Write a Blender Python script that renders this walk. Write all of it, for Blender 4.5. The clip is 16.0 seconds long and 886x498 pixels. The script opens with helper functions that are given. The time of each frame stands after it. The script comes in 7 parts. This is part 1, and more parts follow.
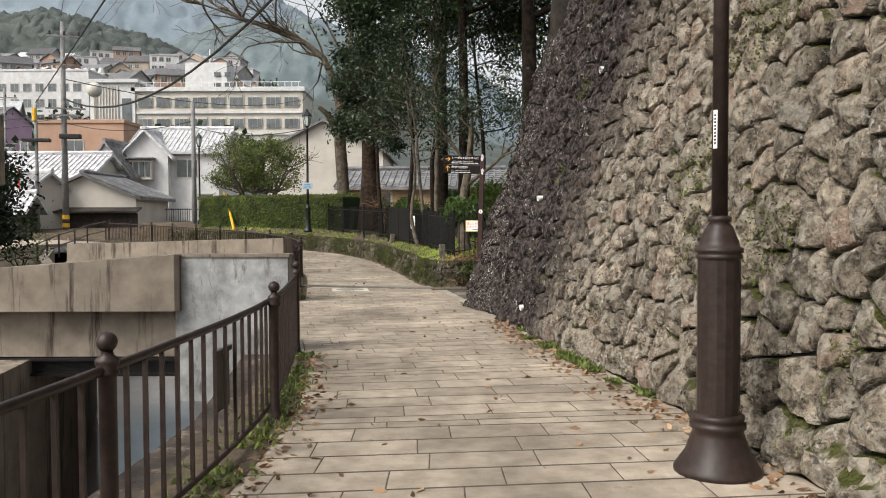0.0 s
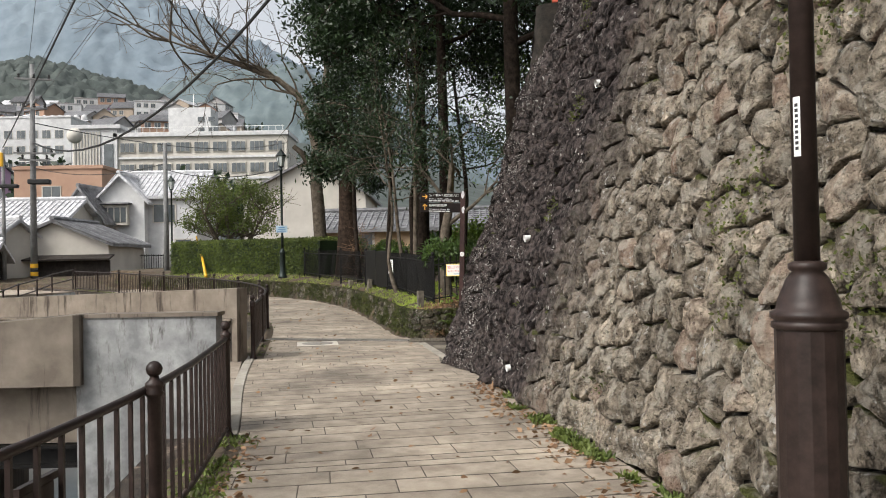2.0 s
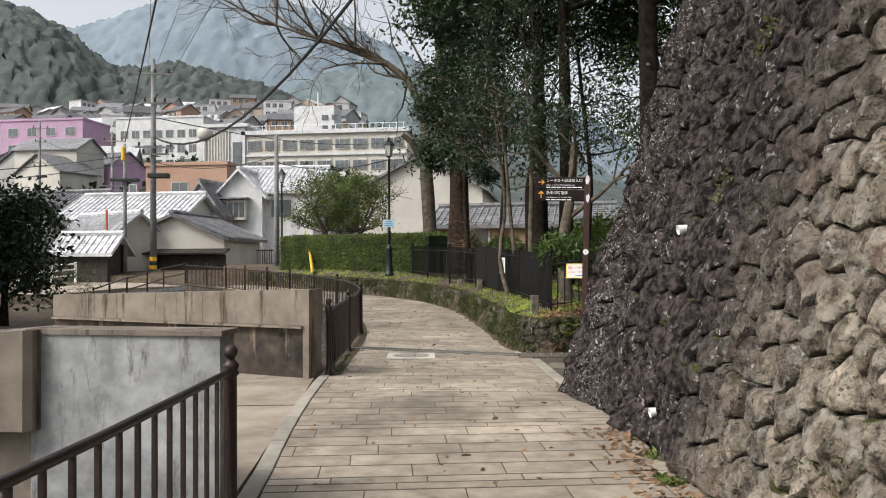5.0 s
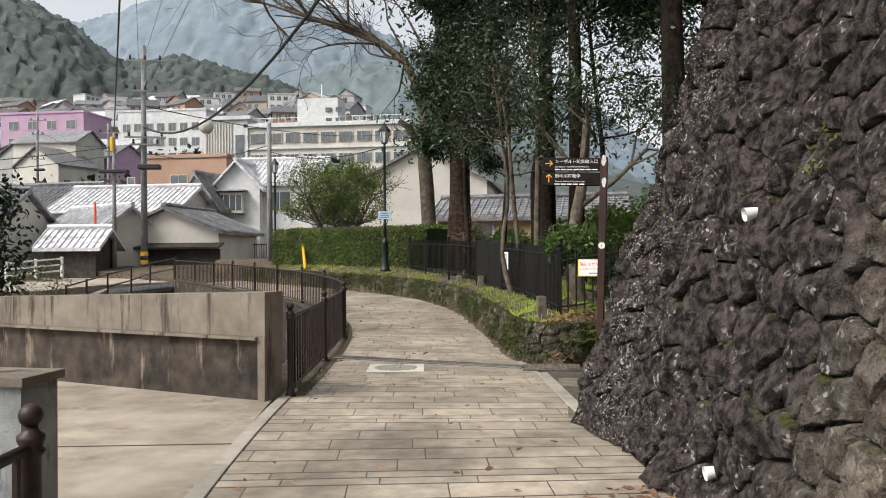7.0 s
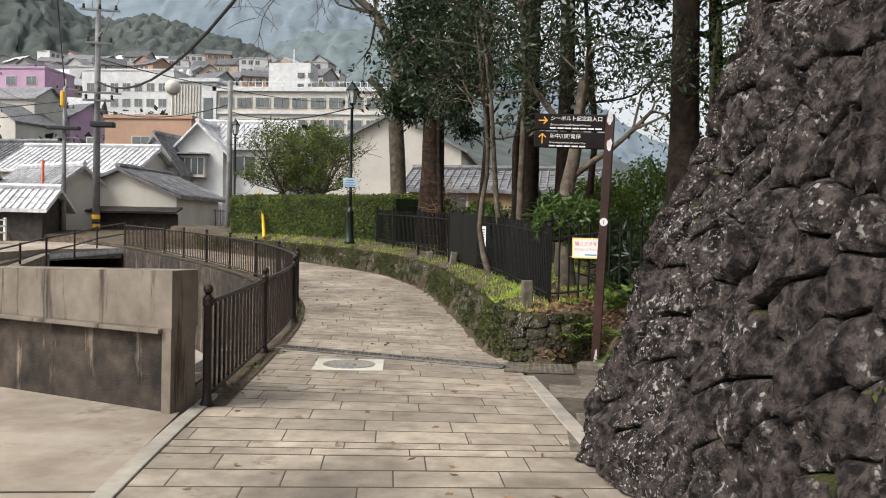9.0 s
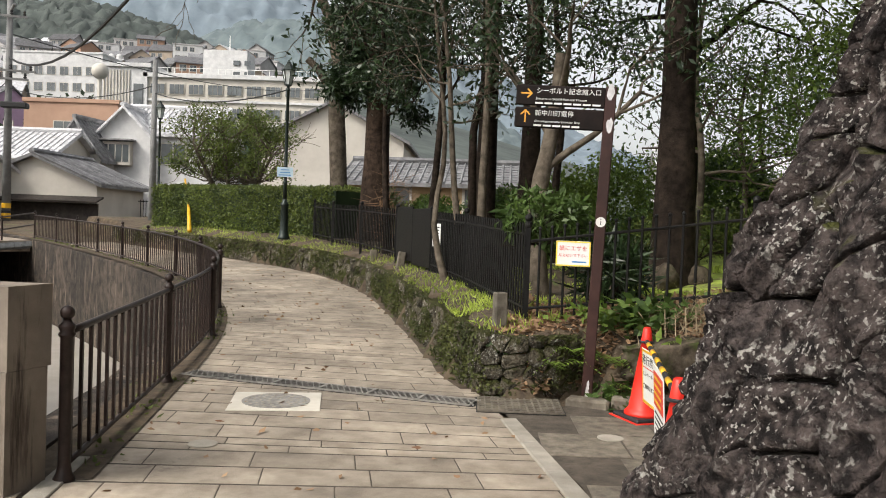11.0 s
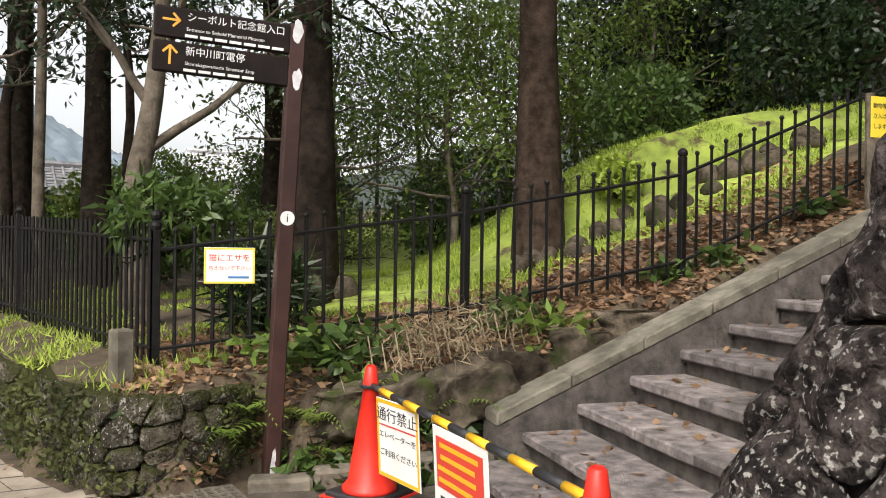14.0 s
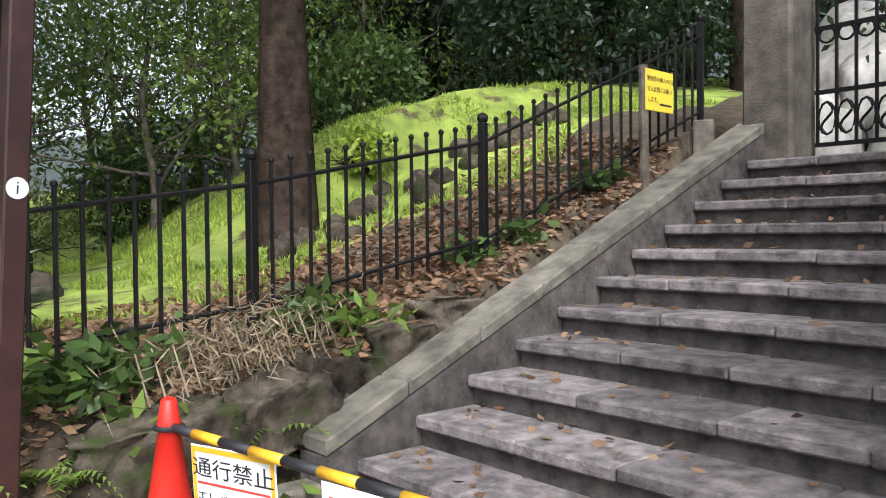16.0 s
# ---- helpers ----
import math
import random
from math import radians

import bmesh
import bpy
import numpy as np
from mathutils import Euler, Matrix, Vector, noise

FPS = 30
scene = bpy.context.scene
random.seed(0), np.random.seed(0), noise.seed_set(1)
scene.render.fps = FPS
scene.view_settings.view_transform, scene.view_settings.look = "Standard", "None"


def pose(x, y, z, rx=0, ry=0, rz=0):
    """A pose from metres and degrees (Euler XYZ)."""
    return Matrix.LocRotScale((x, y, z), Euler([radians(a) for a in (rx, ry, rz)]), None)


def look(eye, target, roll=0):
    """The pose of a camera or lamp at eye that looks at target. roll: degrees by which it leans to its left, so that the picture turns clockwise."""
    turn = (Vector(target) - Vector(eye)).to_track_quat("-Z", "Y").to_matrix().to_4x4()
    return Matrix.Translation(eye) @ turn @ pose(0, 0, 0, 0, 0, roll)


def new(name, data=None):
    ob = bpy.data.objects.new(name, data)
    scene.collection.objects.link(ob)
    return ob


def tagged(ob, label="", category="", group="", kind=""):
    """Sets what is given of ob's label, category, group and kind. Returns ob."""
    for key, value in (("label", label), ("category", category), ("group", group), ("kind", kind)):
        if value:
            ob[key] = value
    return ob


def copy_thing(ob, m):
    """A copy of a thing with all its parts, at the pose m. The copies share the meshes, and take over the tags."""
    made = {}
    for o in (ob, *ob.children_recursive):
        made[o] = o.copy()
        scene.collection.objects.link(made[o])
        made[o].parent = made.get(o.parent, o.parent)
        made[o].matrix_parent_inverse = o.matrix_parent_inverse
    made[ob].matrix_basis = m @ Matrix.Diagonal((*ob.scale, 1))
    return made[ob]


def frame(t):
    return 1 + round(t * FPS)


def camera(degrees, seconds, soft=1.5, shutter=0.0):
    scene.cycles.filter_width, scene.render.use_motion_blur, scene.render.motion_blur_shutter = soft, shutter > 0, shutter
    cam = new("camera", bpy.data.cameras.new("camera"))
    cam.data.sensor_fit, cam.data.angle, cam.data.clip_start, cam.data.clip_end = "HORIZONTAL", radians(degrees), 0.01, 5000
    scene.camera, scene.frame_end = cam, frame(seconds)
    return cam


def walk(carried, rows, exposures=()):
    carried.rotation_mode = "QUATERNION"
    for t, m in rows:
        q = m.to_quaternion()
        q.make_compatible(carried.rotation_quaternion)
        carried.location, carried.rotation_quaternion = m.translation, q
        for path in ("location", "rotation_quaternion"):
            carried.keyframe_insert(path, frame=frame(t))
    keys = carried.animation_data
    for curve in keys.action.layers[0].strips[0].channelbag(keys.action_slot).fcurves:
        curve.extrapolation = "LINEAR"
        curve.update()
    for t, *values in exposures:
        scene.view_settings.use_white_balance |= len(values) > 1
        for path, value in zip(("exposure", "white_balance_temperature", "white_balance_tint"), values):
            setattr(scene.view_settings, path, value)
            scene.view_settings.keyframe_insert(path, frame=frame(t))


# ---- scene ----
cam = camera(56.8, 16.0, 1.0)
PATH = [
    (0, (0.705, 0.346, 1.478), (0.696, 2.345, 1.406), -0.2),
    (0.5, (0.771, 0.805, 1.511), (0.785, 2.805, 1.489), -0.3),
    (1, (0.828, 1.223, 1.495), (0.868, 3.222, 1.507), -1.3),
    (1.5, (0.902, 1.647, 1.505), (0.946, 3.646, 1.514), -2.1),
    (2, (0.903, 2.073, 1.52), (0.924, 4.073, 1.549), -1.1),
    (2.5, (0.974, 2.48, 1.505), (0.861, 4.476, 1.535), -0.5),
    (3, (1.01, 2.909, 1.506), (0.798, 4.897, 1.526), -0.1),
    (3.5, (1.005, 3.36, 1.517), (0.77, 5.346, 1.548), -0.9),
    (4, (1.021, 3.811, 1.534), (0.741, 5.791, 1.563), -1.3),
    (4.2, (1.003, 3.977, 1.516), (0.734, 5.959, 1.543), -1.0),
    (6.3, (0.933, 6.044, 1.541), (0.638, 8.022, 1.573), 0.6),
    (6.5, (0.93, 6.263, 1.565), (0.623, 8.239, 1.596), 0.2),
    (7, (0.901, 6.675, 1.54), (0.614, 8.655, 1.553), -0.4),
    (7.5, (0.849, 7.154, 1.542), (0.599, 9.138, 1.542), -0.7),
    (8, (0.863, 7.675, 1.566), (0.613, 9.66, 1.537), -0.8),
    (8.2, (0.845, 7.851, 1.547), (0.601, 9.835, 1.51), -0.5),
    (10.3, (0.361, 10.064, 1.547), (0.164, 12.053, 1.474), 2.7),
    (10.5, (0.356, 10.213, 1.569), (0.167, 12.202, 1.492), 2.4),
    (11, (0.271, 10.64, 1.577), (0.207, 12.638, 1.516), 2.1),
    (11.5, (0.188, 11.06, 1.554), (0.256, 13.059, 1.539), 1.9),
    (12, (0.108, 11.476, 1.566), (0.318, 13.465, 1.575), 2.1),
    (12.5, (-0.026, 11.929, 1.551), (0.397, 13.884, 1.574), 2.0),
    (13, (-0.127, 12.398, 1.502), (0.394, 14.329, 1.52), 2.4),
    (13.5, (-0.222, 12.795, 1.496), (0.542, 14.643, 1.492), 2.2),
    (14, (-0.362, 13.177, 1.488), (0.671, 14.889, 1.48), 0.8),
    (14.5, (-0.41, 13.564, 1.476), (0.799, 15.157, 1.475), 0.2),
    (15, (-0.441, 13.916, 1.443), (0.992, 15.311, 1.443), 1.2),
    (15.5, (-0.449, 14.284, 1.432), (1.099, 15.549, 1.417), 0.7),
    (16, (-0.334, 14.686, 1.446), (1.309, 15.826, 1.405), -0.6),
]
walk(cam, [(t, look(eye, target, roll)) for t, eye, target, roll in PATH], [(0, 0.04, 6600, 10), (3, -0.03, 6400, 10), (8, 0.05, 6450, 10), (11, 0.08, 6650, 10), (12.5, 0.16, 6950, 10), (13.5, 0.22, 6900, 10), (14.5, 0.36, 6250, 11), (16, 0.48, 5850, 11)])

# ---- light ----
world = bpy.data.worlds.new("world")
scene.world = world
world.use_nodes = True
wn = world.node_tree
sky = wn.nodes.new("ShaderNodeTexSky")
sky.sky_type, sky.sun_disc = "NISHITA", False
sky.sun_elevation, sky.sun_rotation = radians(46), radians(230)
sky.air_density, sky.dust_density, sky.ozone_density = 1.0, 4.0, 0.6
hsv = wn.nodes.new("ShaderNodeHueSaturation")
hsv.inputs["Saturation"].default_value = 0.22
hsv.inputs["Value"].default_value = 1.6
wn.links.new(sky.outputs[0], hsv.inputs["Color"])
wn.links.new(hsv.outputs[0], wn.nodes["Background"].inputs[0])
wn.nodes["Background"].inputs[1].default_value = 0.14
sun = new("sun", bpy.data.lights.new("sun", "SUN"))
sun.data.energy, sun.data.angle, sun.data.color = 2.3, radians(16), (1.0, 0.95, 0.87)
sun.matrix_world = look((-25, -21, 34), (0, 0, 0))


# ---- materials ----
def mat(name, a, b, scale=6.0, rough=0.8, bump=0.25, fine=40.0, metal=0.0, vary=0.0, patch=0.25, island=False,
        third=None, third_at=0.62, third_scale=9.0, spec=0.4, streak=1.0):
    """Two colours in a grain, large uneven patches, a fine relief, and if wanted a third colour in blotches."""
    m = bpy.data.materials.new(name)
    m.use_nodes = True
    nt = m.node_tree
    n, l = nt.nodes, nt.links
    bs = n["Principled BSDF"]
    geo = n.new("ShaderNodeNewGeometry")

    def tex(sc, detail=6.0, ro=0.6, squeeze=1.0):
        t = n.new("ShaderNodeTexNoise")
        t.inputs["Scale"].default_value, t.inputs["Detail"].default_value, t.inputs["Roughness"].default_value = sc, detail, ro
        src = geo.outputs["Position"]
        if squeeze != 1.0:
            mp = n.new("ShaderNodeMapping")
            mp.inputs["Scale"].default_value = (1, 1, squeeze)
            l.new(src, mp.inputs["Vector"])
            src = mp.outputs[0]
        l.new(src, t.inputs["Vector"])
        return t.outputs[0]

    def ramp(src, lo, hi):
        r = n.new("ShaderNodeMapRange")
        r.inputs["From Min"].default_value, r.inputs["From Max"].default_value = lo, hi
        l.new(src, r.inputs["Value"])
        return r.outputs[0]

    def mix(kind, fac, c1, c2):
        x = n.new("ShaderNodeMix")
        x.data_type, x.blend_type = "RGBA", kind
        for sock, v in ((x.inputs[0], fac), (x.inputs[6], c1), (x.inputs[7], c2)):
            if isinstance(v, (int, float)):
                sock.default_value = v
            elif isinstance(v, tuple):
                sock.default_value = (*v, 1)
            else:
                l.new(v, sock)
        return x.outputs[2]

    col = mix("MIX", ramp(tex(scale), 0.34, 0.66), a, b)
    if third:
        col = mix("MIX", ramp(tex(third_scale, 8.0, 0.7, streak), third_at, third_at + 0.1), col, third)
    if patch:
        v = n.new("ShaderNodeMapRange")
        v.inputs["From Min"].default_value, v.inputs["From Max"].default_value = 0.3, 0.7
        v.inputs["To Min"].default_value, v.inputs["To Max"].default_value = 1 - patch, 1 + patch * 0.6
        l.new(tex(scale * 0.13, 3.0), v.inputs["Value"])
        h = n.new("ShaderNodeHueSaturation")
        l.new(v.outputs[0], h.inputs["Value"])
        l.new(col, h.inputs["Color"])
        col = h.outputs[0]
    if vary:
        if island:
            src = geo.outputs["Random Per Island"]
        else:
            src = n.new("ShaderNodeObjectInfo").outputs["Random"]
        v = n.new("ShaderNodeMapRange")
        v.inputs["To Min"].default_value, v.inputs["To Max"].default_value = 1 - vary, 1 + vary
        l.new(src, v.inputs["Value"])
        h = n.new("ShaderNodeHueSaturation")
        l.new(v.outputs[0], h.inputs["Value"])
        l.new(col, h.inputs["Color"])
        col = h.outputs[0]
    l.new(col, bs.inputs["Base Color"])
    bs.inputs["Roughness"].default_value, bs.inputs["Metallic"].default_value = rough, metal
    bs.inputs["Specular IOR Level"].default_value = spec
    if bump:
        bp = n.new("ShaderNodeBump")
        bp.inputs["Strength"].default_value, bp.inputs["Distance"].default_value = bump, 0.02
        l.new(tex(fine, 8.0, 0.65), bp.inputs["Height"])
        l.new(bp.outputs[0], bs.inputs["Normal"])
    return m


def leaf_mat(name, a, b, gloss=0.45, through_light=0.3):
    m = mat(name, a, b, scale=1.2, rough=gloss, bump=0, vary=0.35, island=True, patch=0.2)
    nt = m.node_tree
    bs = nt.nodes["Principled BSDF"]
    tr = nt.nodes.new("ShaderNodeBsdfTranslucent")
    mx = nt.nodes.new("ShaderNodeMixShader")
    mx.inputs[0].default_value = through_light
    nt.links.new(bs.inputs["Base Color"].links[0].from_socket, tr.inputs[0])
    nt.links.new(bs.outputs[0], mx.inputs[1])
    nt.links.new(tr.outputs[0], mx.inputs[2])
    nt.links.new(mx.outputs[0], nt.nodes["Material Output"].inputs[0])
    return m


def plain(name, c, rough=0.5, metal=0.0, emit=0.0):
    m = bpy.data.materials.new(name)
    m.use_nodes = True
    bs = m.node_tree.nodes["Principled BSDF"]
    bs.inputs["Base Color"].default_value = (*c, 1)
    bs.inputs["Roughness"].default_value, bs.inputs["Metallic"].default_value = rough, metal
    if emit:
        bs.inputs["Emission Color"].default_value = (*c, 1)
        bs.inputs["Emission Strength"].default_value = emit
    return m


def stone_mat(name, pale, dark, moss, lichen, stain_shade):
    """Rough field stone: two tones, pale lichen spots, moss on upward faces, and a dark stretch towards the far end,
    weathering and shade in one colour.
    """
    m = mat(name, pale[0], pale[1], scale=11, rough=0.95, bump=1.0, fine=16, vary=0.38, patch=0.3, third=tuple(c * 0.3 for c in pale[0]), third_at=0.56, third_scale=17, spec=0.15)
    m.node_tree.nodes["Bump"].inputs["Distance"].default_value = 0.1
    nt = m.node_tree
    n, l = nt.nodes, nt.links
    bs = n["Principled BSDF"]
    base = bs.inputs["Base Color"].links[0].from_socket
    geo = n.new("ShaderNodeNewGeometry")
    pos = n.new("ShaderNodeSeparateXYZ")
    l.new(geo.outputs["Position"], pos.inputs[0])

    def noise_tex(sc, de=6):
        t = n.new("ShaderNodeTexNoise")
        t.inputs["Scale"].default_value, t.inputs["Detail"].default_value = sc, de
        l.new(geo.outputs["Position"], t.inputs["Vector"])
        return t.outputs[0]

    def calc(op, x, y):
        t = n.new("ShaderNodeMath")
        t.operation = op
        for i, v in enumerate((x, y)):
            if isinstance(v, (int, float)):
                t.inputs[i].default_value = v
            else:
                l.new(v, t.inputs[i])
        return t.outputs[0]

    def rng(x, lo, hi):
        t = n.new("ShaderNodeMapRange")
        t.inputs["From Min"].default_value, t.inputs["From Max"].default_value = lo, hi
        l.new(x, t.inputs["Value"])
        return t.outputs[0]

    def blend(f, c1, c2):
        x = n.new("ShaderNodeMix")
        x.data_type = "RGBA"
        l.new(f, x.inputs[0])
        for s, v in ((x.inputs[6], c1), (x.inputs[7], c2)):
            if isinstance(v, tuple):
                s.default_value = (*v, 1)
            else:
                l.new(v, s)
        return x.outputs[2]

    oi = n.new("ShaderNodeObjectInfo")
    if stain_shade:
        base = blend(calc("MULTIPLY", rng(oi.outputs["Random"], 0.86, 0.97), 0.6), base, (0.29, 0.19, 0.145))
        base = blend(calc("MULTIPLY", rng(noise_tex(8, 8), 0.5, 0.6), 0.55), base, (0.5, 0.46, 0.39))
        # past this edge weathering and shade together darken the stone colour
        edge = calc("ADD", calc("ADD", pos.outputs[1], calc("MULTIPLY", pos.outputs[2], stain_shade[1])), calc("MULTIPLY", noise_tex(1.3), 1.6))
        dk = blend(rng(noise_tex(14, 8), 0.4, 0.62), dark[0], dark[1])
        base = blend(rng(edge, stain_shade[0], stain_shade[0] + 1.8), base, dk)
    base = blend(calc("MULTIPLY", rng(noise_tex(24, 9), 0.58, 0.64), rng(noise_tex(3.5, 4), 0.52, 0.64)), base, lichen)
    base = blend(calc("MULTIPLY", calc("MULTIPLY", rng(noise_tex(46, 4), 0.58, 0.63), rng(noise_tex(2.0, 3), 0.4, 0.56)), rng(pos.outputs[1], 12.2, 13.8)), base, lichen)
    nor = n.new("ShaderNodeSeparateXYZ")
    l.new(geo.outputs["Normal"], nor.inputs[0])
    up = calc("ADD", calc("MULTIPLY", nor.outputs[2], 0.35), noise_tex(2.2, 7))
    if stain_shade:
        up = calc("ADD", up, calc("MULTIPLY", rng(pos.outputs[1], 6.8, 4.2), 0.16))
    base = blend(rng(up, moss[1], moss[1] + 0.1), base, moss[0])
    l.new(base, bs.inputs["Base Color"])
    b2 = n.new("ShaderNodeBump")
    b2.inputs["Strength"].default_value, b2.inputs["Distance"].default_value = 0.7, 0.035
    vor = n.new("ShaderNodeTexVoronoi")
    vor.feature = "DISTANCE_TO_EDGE"
    vor.inputs["Scale"].default_value = 13
    warp = n.new("ShaderNodeVectorMath")
    warp.operation = "MULTIPLY_ADD"
    nz = n.new("ShaderNodeTexNoise")
    nz.inputs["Scale"].default_value, nz.inputs["Detail"].default_value = 7, 6
    l.new(geo.outputs["Position"], nz.inputs["Vector"])
    l.new(nz.outputs["Color"], warp.inputs[0])
    warp.inputs[1].default_value = (0.22, 0.22, 0.22)
    l.new(geo.outputs["Position"], warp.inputs[2])
    l.new(warp.outputs[0], vor.inputs["Vector"])
    crack = n.new("ShaderNodeMapRange")
    crack.inputs["From Max"].default_value = 0.12
    l.new(vor.outputs["Distance"], crack.inputs["Value"])
    grain = calc("ADD", crack.outputs[0], calc("MULTIPLY", noise_tex(55, 8), 0.9))
    l.new(grain, b2.inputs["Height"])
    l.new(n["Bump"].outputs[0], b2.inputs["Normal"])
    l.new(b2.outputs[0], bs.inputs["Normal"])
    return m


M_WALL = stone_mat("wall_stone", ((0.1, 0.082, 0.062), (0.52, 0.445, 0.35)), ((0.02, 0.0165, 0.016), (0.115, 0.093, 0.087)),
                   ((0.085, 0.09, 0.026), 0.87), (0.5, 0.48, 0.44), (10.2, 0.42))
M_WALLBACK = mat("wall_joint", (0.012, 0.01, 0.008), (0.035, 0.029, 0.022), 9, 0.95, 0.6, 30)
M_LOW = stone_mat("low_wall_stone", ((0.055, 0.048, 0.035), (0.17, 0.15, 0.11)), None, ((0.06, 0.062, 0.022), 0.53), (0.4, 0.39, 0.34), None)
M_PAVE = mat("paving_slab", (0.24, 0.2, 0.155), (0.4, 0.342, 0.272), 5, 0.72, 0.4, 70, vary=0.15, patch=0.5, third=(0.155, 0.125, 0.093), third_at=0.6, third_scale=2.2)
M_JOINT = mat("paving_joint", (0.05, 0.042, 0.032), (0.1, 0.083, 0.064), 8, 0.95, 0.3)
M_KERB = mat("kerb_stone", (0.26, 0.24, 0.2), (0.36, 0.33, 0.28), 6, 0.85, 0.4, 60, vary=0.12)
M_CONC = mat("beige_concrete", (0.145, 0.12, 0.094), (0.24, 0.204, 0.163), 3, 0.85, 0.35, 120, patch=0.25, third=(0.05, 0.038, 0.028), third_at=0.53, third_scale=5.5, streak=0.09)
M_CONCG = mat("grey_concrete", (0.2, 0.205, 0.205), (0.36, 0.365, 0.36), 6, 0.8, 0.35, 90, patch=0.35, third=(0.13, 0.125, 0.12), third_at=0.56, third_scale=8, streak=0.25)
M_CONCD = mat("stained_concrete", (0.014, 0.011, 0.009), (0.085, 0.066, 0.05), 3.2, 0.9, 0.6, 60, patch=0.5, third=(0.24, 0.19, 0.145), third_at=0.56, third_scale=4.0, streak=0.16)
M_DECK = mat("deck_concrete", (0.24, 0.195, 0.15), (0.42, 0.36, 0.29), 1.6, 0.85, 0.3, 120, patch=0.35, third=(0.19, 0.15, 0.115), third_at=0.55, third_scale=1.1)
M_GROUND = mat("soil", (0.045, 0.032, 0.021), (0.12, 0.09, 0.058), 7, 0.95, 0.8, 30, patch=0.3, third=(0.09, 0.13, 0.03), third_at=0.58, third_scale=1.6)
M_LAWN = mat("lawn", (0.2, 0.27, 0.045), (0.4, 0.5, 0.085), 3, 0.9, 0.8, 60, patch=0.4, third=(0.1, 0.075, 0.04), third_at=0.53, third_scale=2.4)
M_RAIL = mat("brown_iron", (0.02, 0.0135, 0.0115), (0.04, 0.026, 0.022), 20, 0.42, 0.08, 200, spec=0.25, patch=0.3)
M_BLACK = mat("black_iron", (0.005, 0.005, 0.005), (0.012, 0.011, 0.01), 15, 0.5, 0.1, 200, spec=0.2)
M_GREENIRON = mat("dark_green_iron", (0.012, 0.02, 0.017), (0.025, 0.035, 0.03), 15, 0.4, 0.08, 200, metal=0.3)
M_BARK = mat("bark_dark", (0.012, 0.009, 0.007), (0.042, 0.031, 0.024), 9, 0.95, 1.0, 25, patch=0.4, spec=0.08, third=(0.07, 0.068, 0.05), third_at=0.66, third_scale=14)
M_BARKP = mat("bark_pale", (0.075, 0.061, 0.047), (0.185, 0.155, 0.12), 7, 0.95, 0.9, 25, patch=0.4, spec=0.1)
M_BARKR = mat("bark_brown", (0.022, 0.015, 0.011), (0.066, 0.046, 0.034), 8, 0.95, 1.0, 22, patch=0.4, spec=0.08, third=(0.13, 0.12, 0.09), third_at=0.68, third_scale=16)
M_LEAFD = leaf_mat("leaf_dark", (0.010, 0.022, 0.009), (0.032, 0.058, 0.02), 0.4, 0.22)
M_LEAFM = leaf_mat("leaf_mid", (0.042, 0.08, 0.02), (0.105, 0.165, 0.038), 0.45, 0.35)
M_LEAFY = leaf_mat("leaf_light", (0.09, 0.15, 0.025), (0.19, 0.27, 0.05), 0.5, 0.4)
M_LEAFH = leaf_mat("leaf_hedge", (0.06, 0.085, 0.02), (0.15, 0.19, 0.04), 0.5, 0.3)
M_GRASS = leaf_mat("grass_blade", (0.2, 0.275, 0.045), (0.46, 0.57, 0.1), 0.6, 0.4)
M_WEED = leaf_mat("weed_leaf", (0.06, 0.09, 0.02), (0.17, 0.21, 0.05), 0.6, 0.3)
M_DRY = leaf_mat("dry_leaf", (0.14, 0.07, 0.037), (0.34, 0.22, 0.125), 0.7, 0.15)
M_MARK = mat("boundary_stone", (0.1, 0.085, 0.065), (0.21, 0.185, 0.145), 9, 0.9, 0.6, 40, patch=0.4)
M_COPE = mat("coping_stone", (0.08, 0.073, 0.056), (0.215, 0.195, 0.153), 6, 0.9, 0.7, 40, vary=0.15, patch=0.4, third=(0.36, 0.35, 0.3), third_at=0.64, third_scale=14)
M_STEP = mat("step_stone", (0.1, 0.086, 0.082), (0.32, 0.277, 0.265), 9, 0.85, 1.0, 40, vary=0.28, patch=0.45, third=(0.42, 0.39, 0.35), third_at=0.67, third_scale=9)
# darker tone than the treads, for risers, landing and wall under the coping
M_RISER = mat("step_stone_dark", (0.045, 0.039, 0.034), (0.155, 0.133, 0.119), 7, 0.9, 1.0, 35, patch=0.35, third=(0.03, 0.028, 0.025), third_at=0.6, third_scale=5)
M_ROCK = mat("mossy_rock", (0.03, 0.024, 0.017), (0.13, 0.105, 0.078), 9, 0.92, 1.0, 18, patch=0.5, spec=0.12, third=(0.045, 0.055, 0.018), third_at=0.54, third_scale=3)
# pale boulders beyond the gate, with their sunlight put into the colour
M_SUNLITROCK = mat("pale_sunlit_boulder", (0.3, 0.28, 0.25), (0.52, 0.49, 0.44), 5, 0.9, 0.8, 25, patch=0.4, third=(0.12, 0.14, 0.05), third_at=0.6, third_scale=4)
# pale base colour stands in for sky reflected on the shallow water
M_WATER = mat("river_water_sky", (0.5, 0.47, 0.42), (0.6, 0.56, 0.5), 0.8, 0.07, 0.1, 3, patch=0.1, spec=0.9)
M_WATER.node_tree.nodes["Principled BSDF"].inputs["IOR"].default_value = 1.9
M_WHITE = mat("white_plaster", (0.5, 0.5, 0.5), (0.64, 0.64, 0.63), 1.5, 0.85, 0.1, 60, patch=0.12)
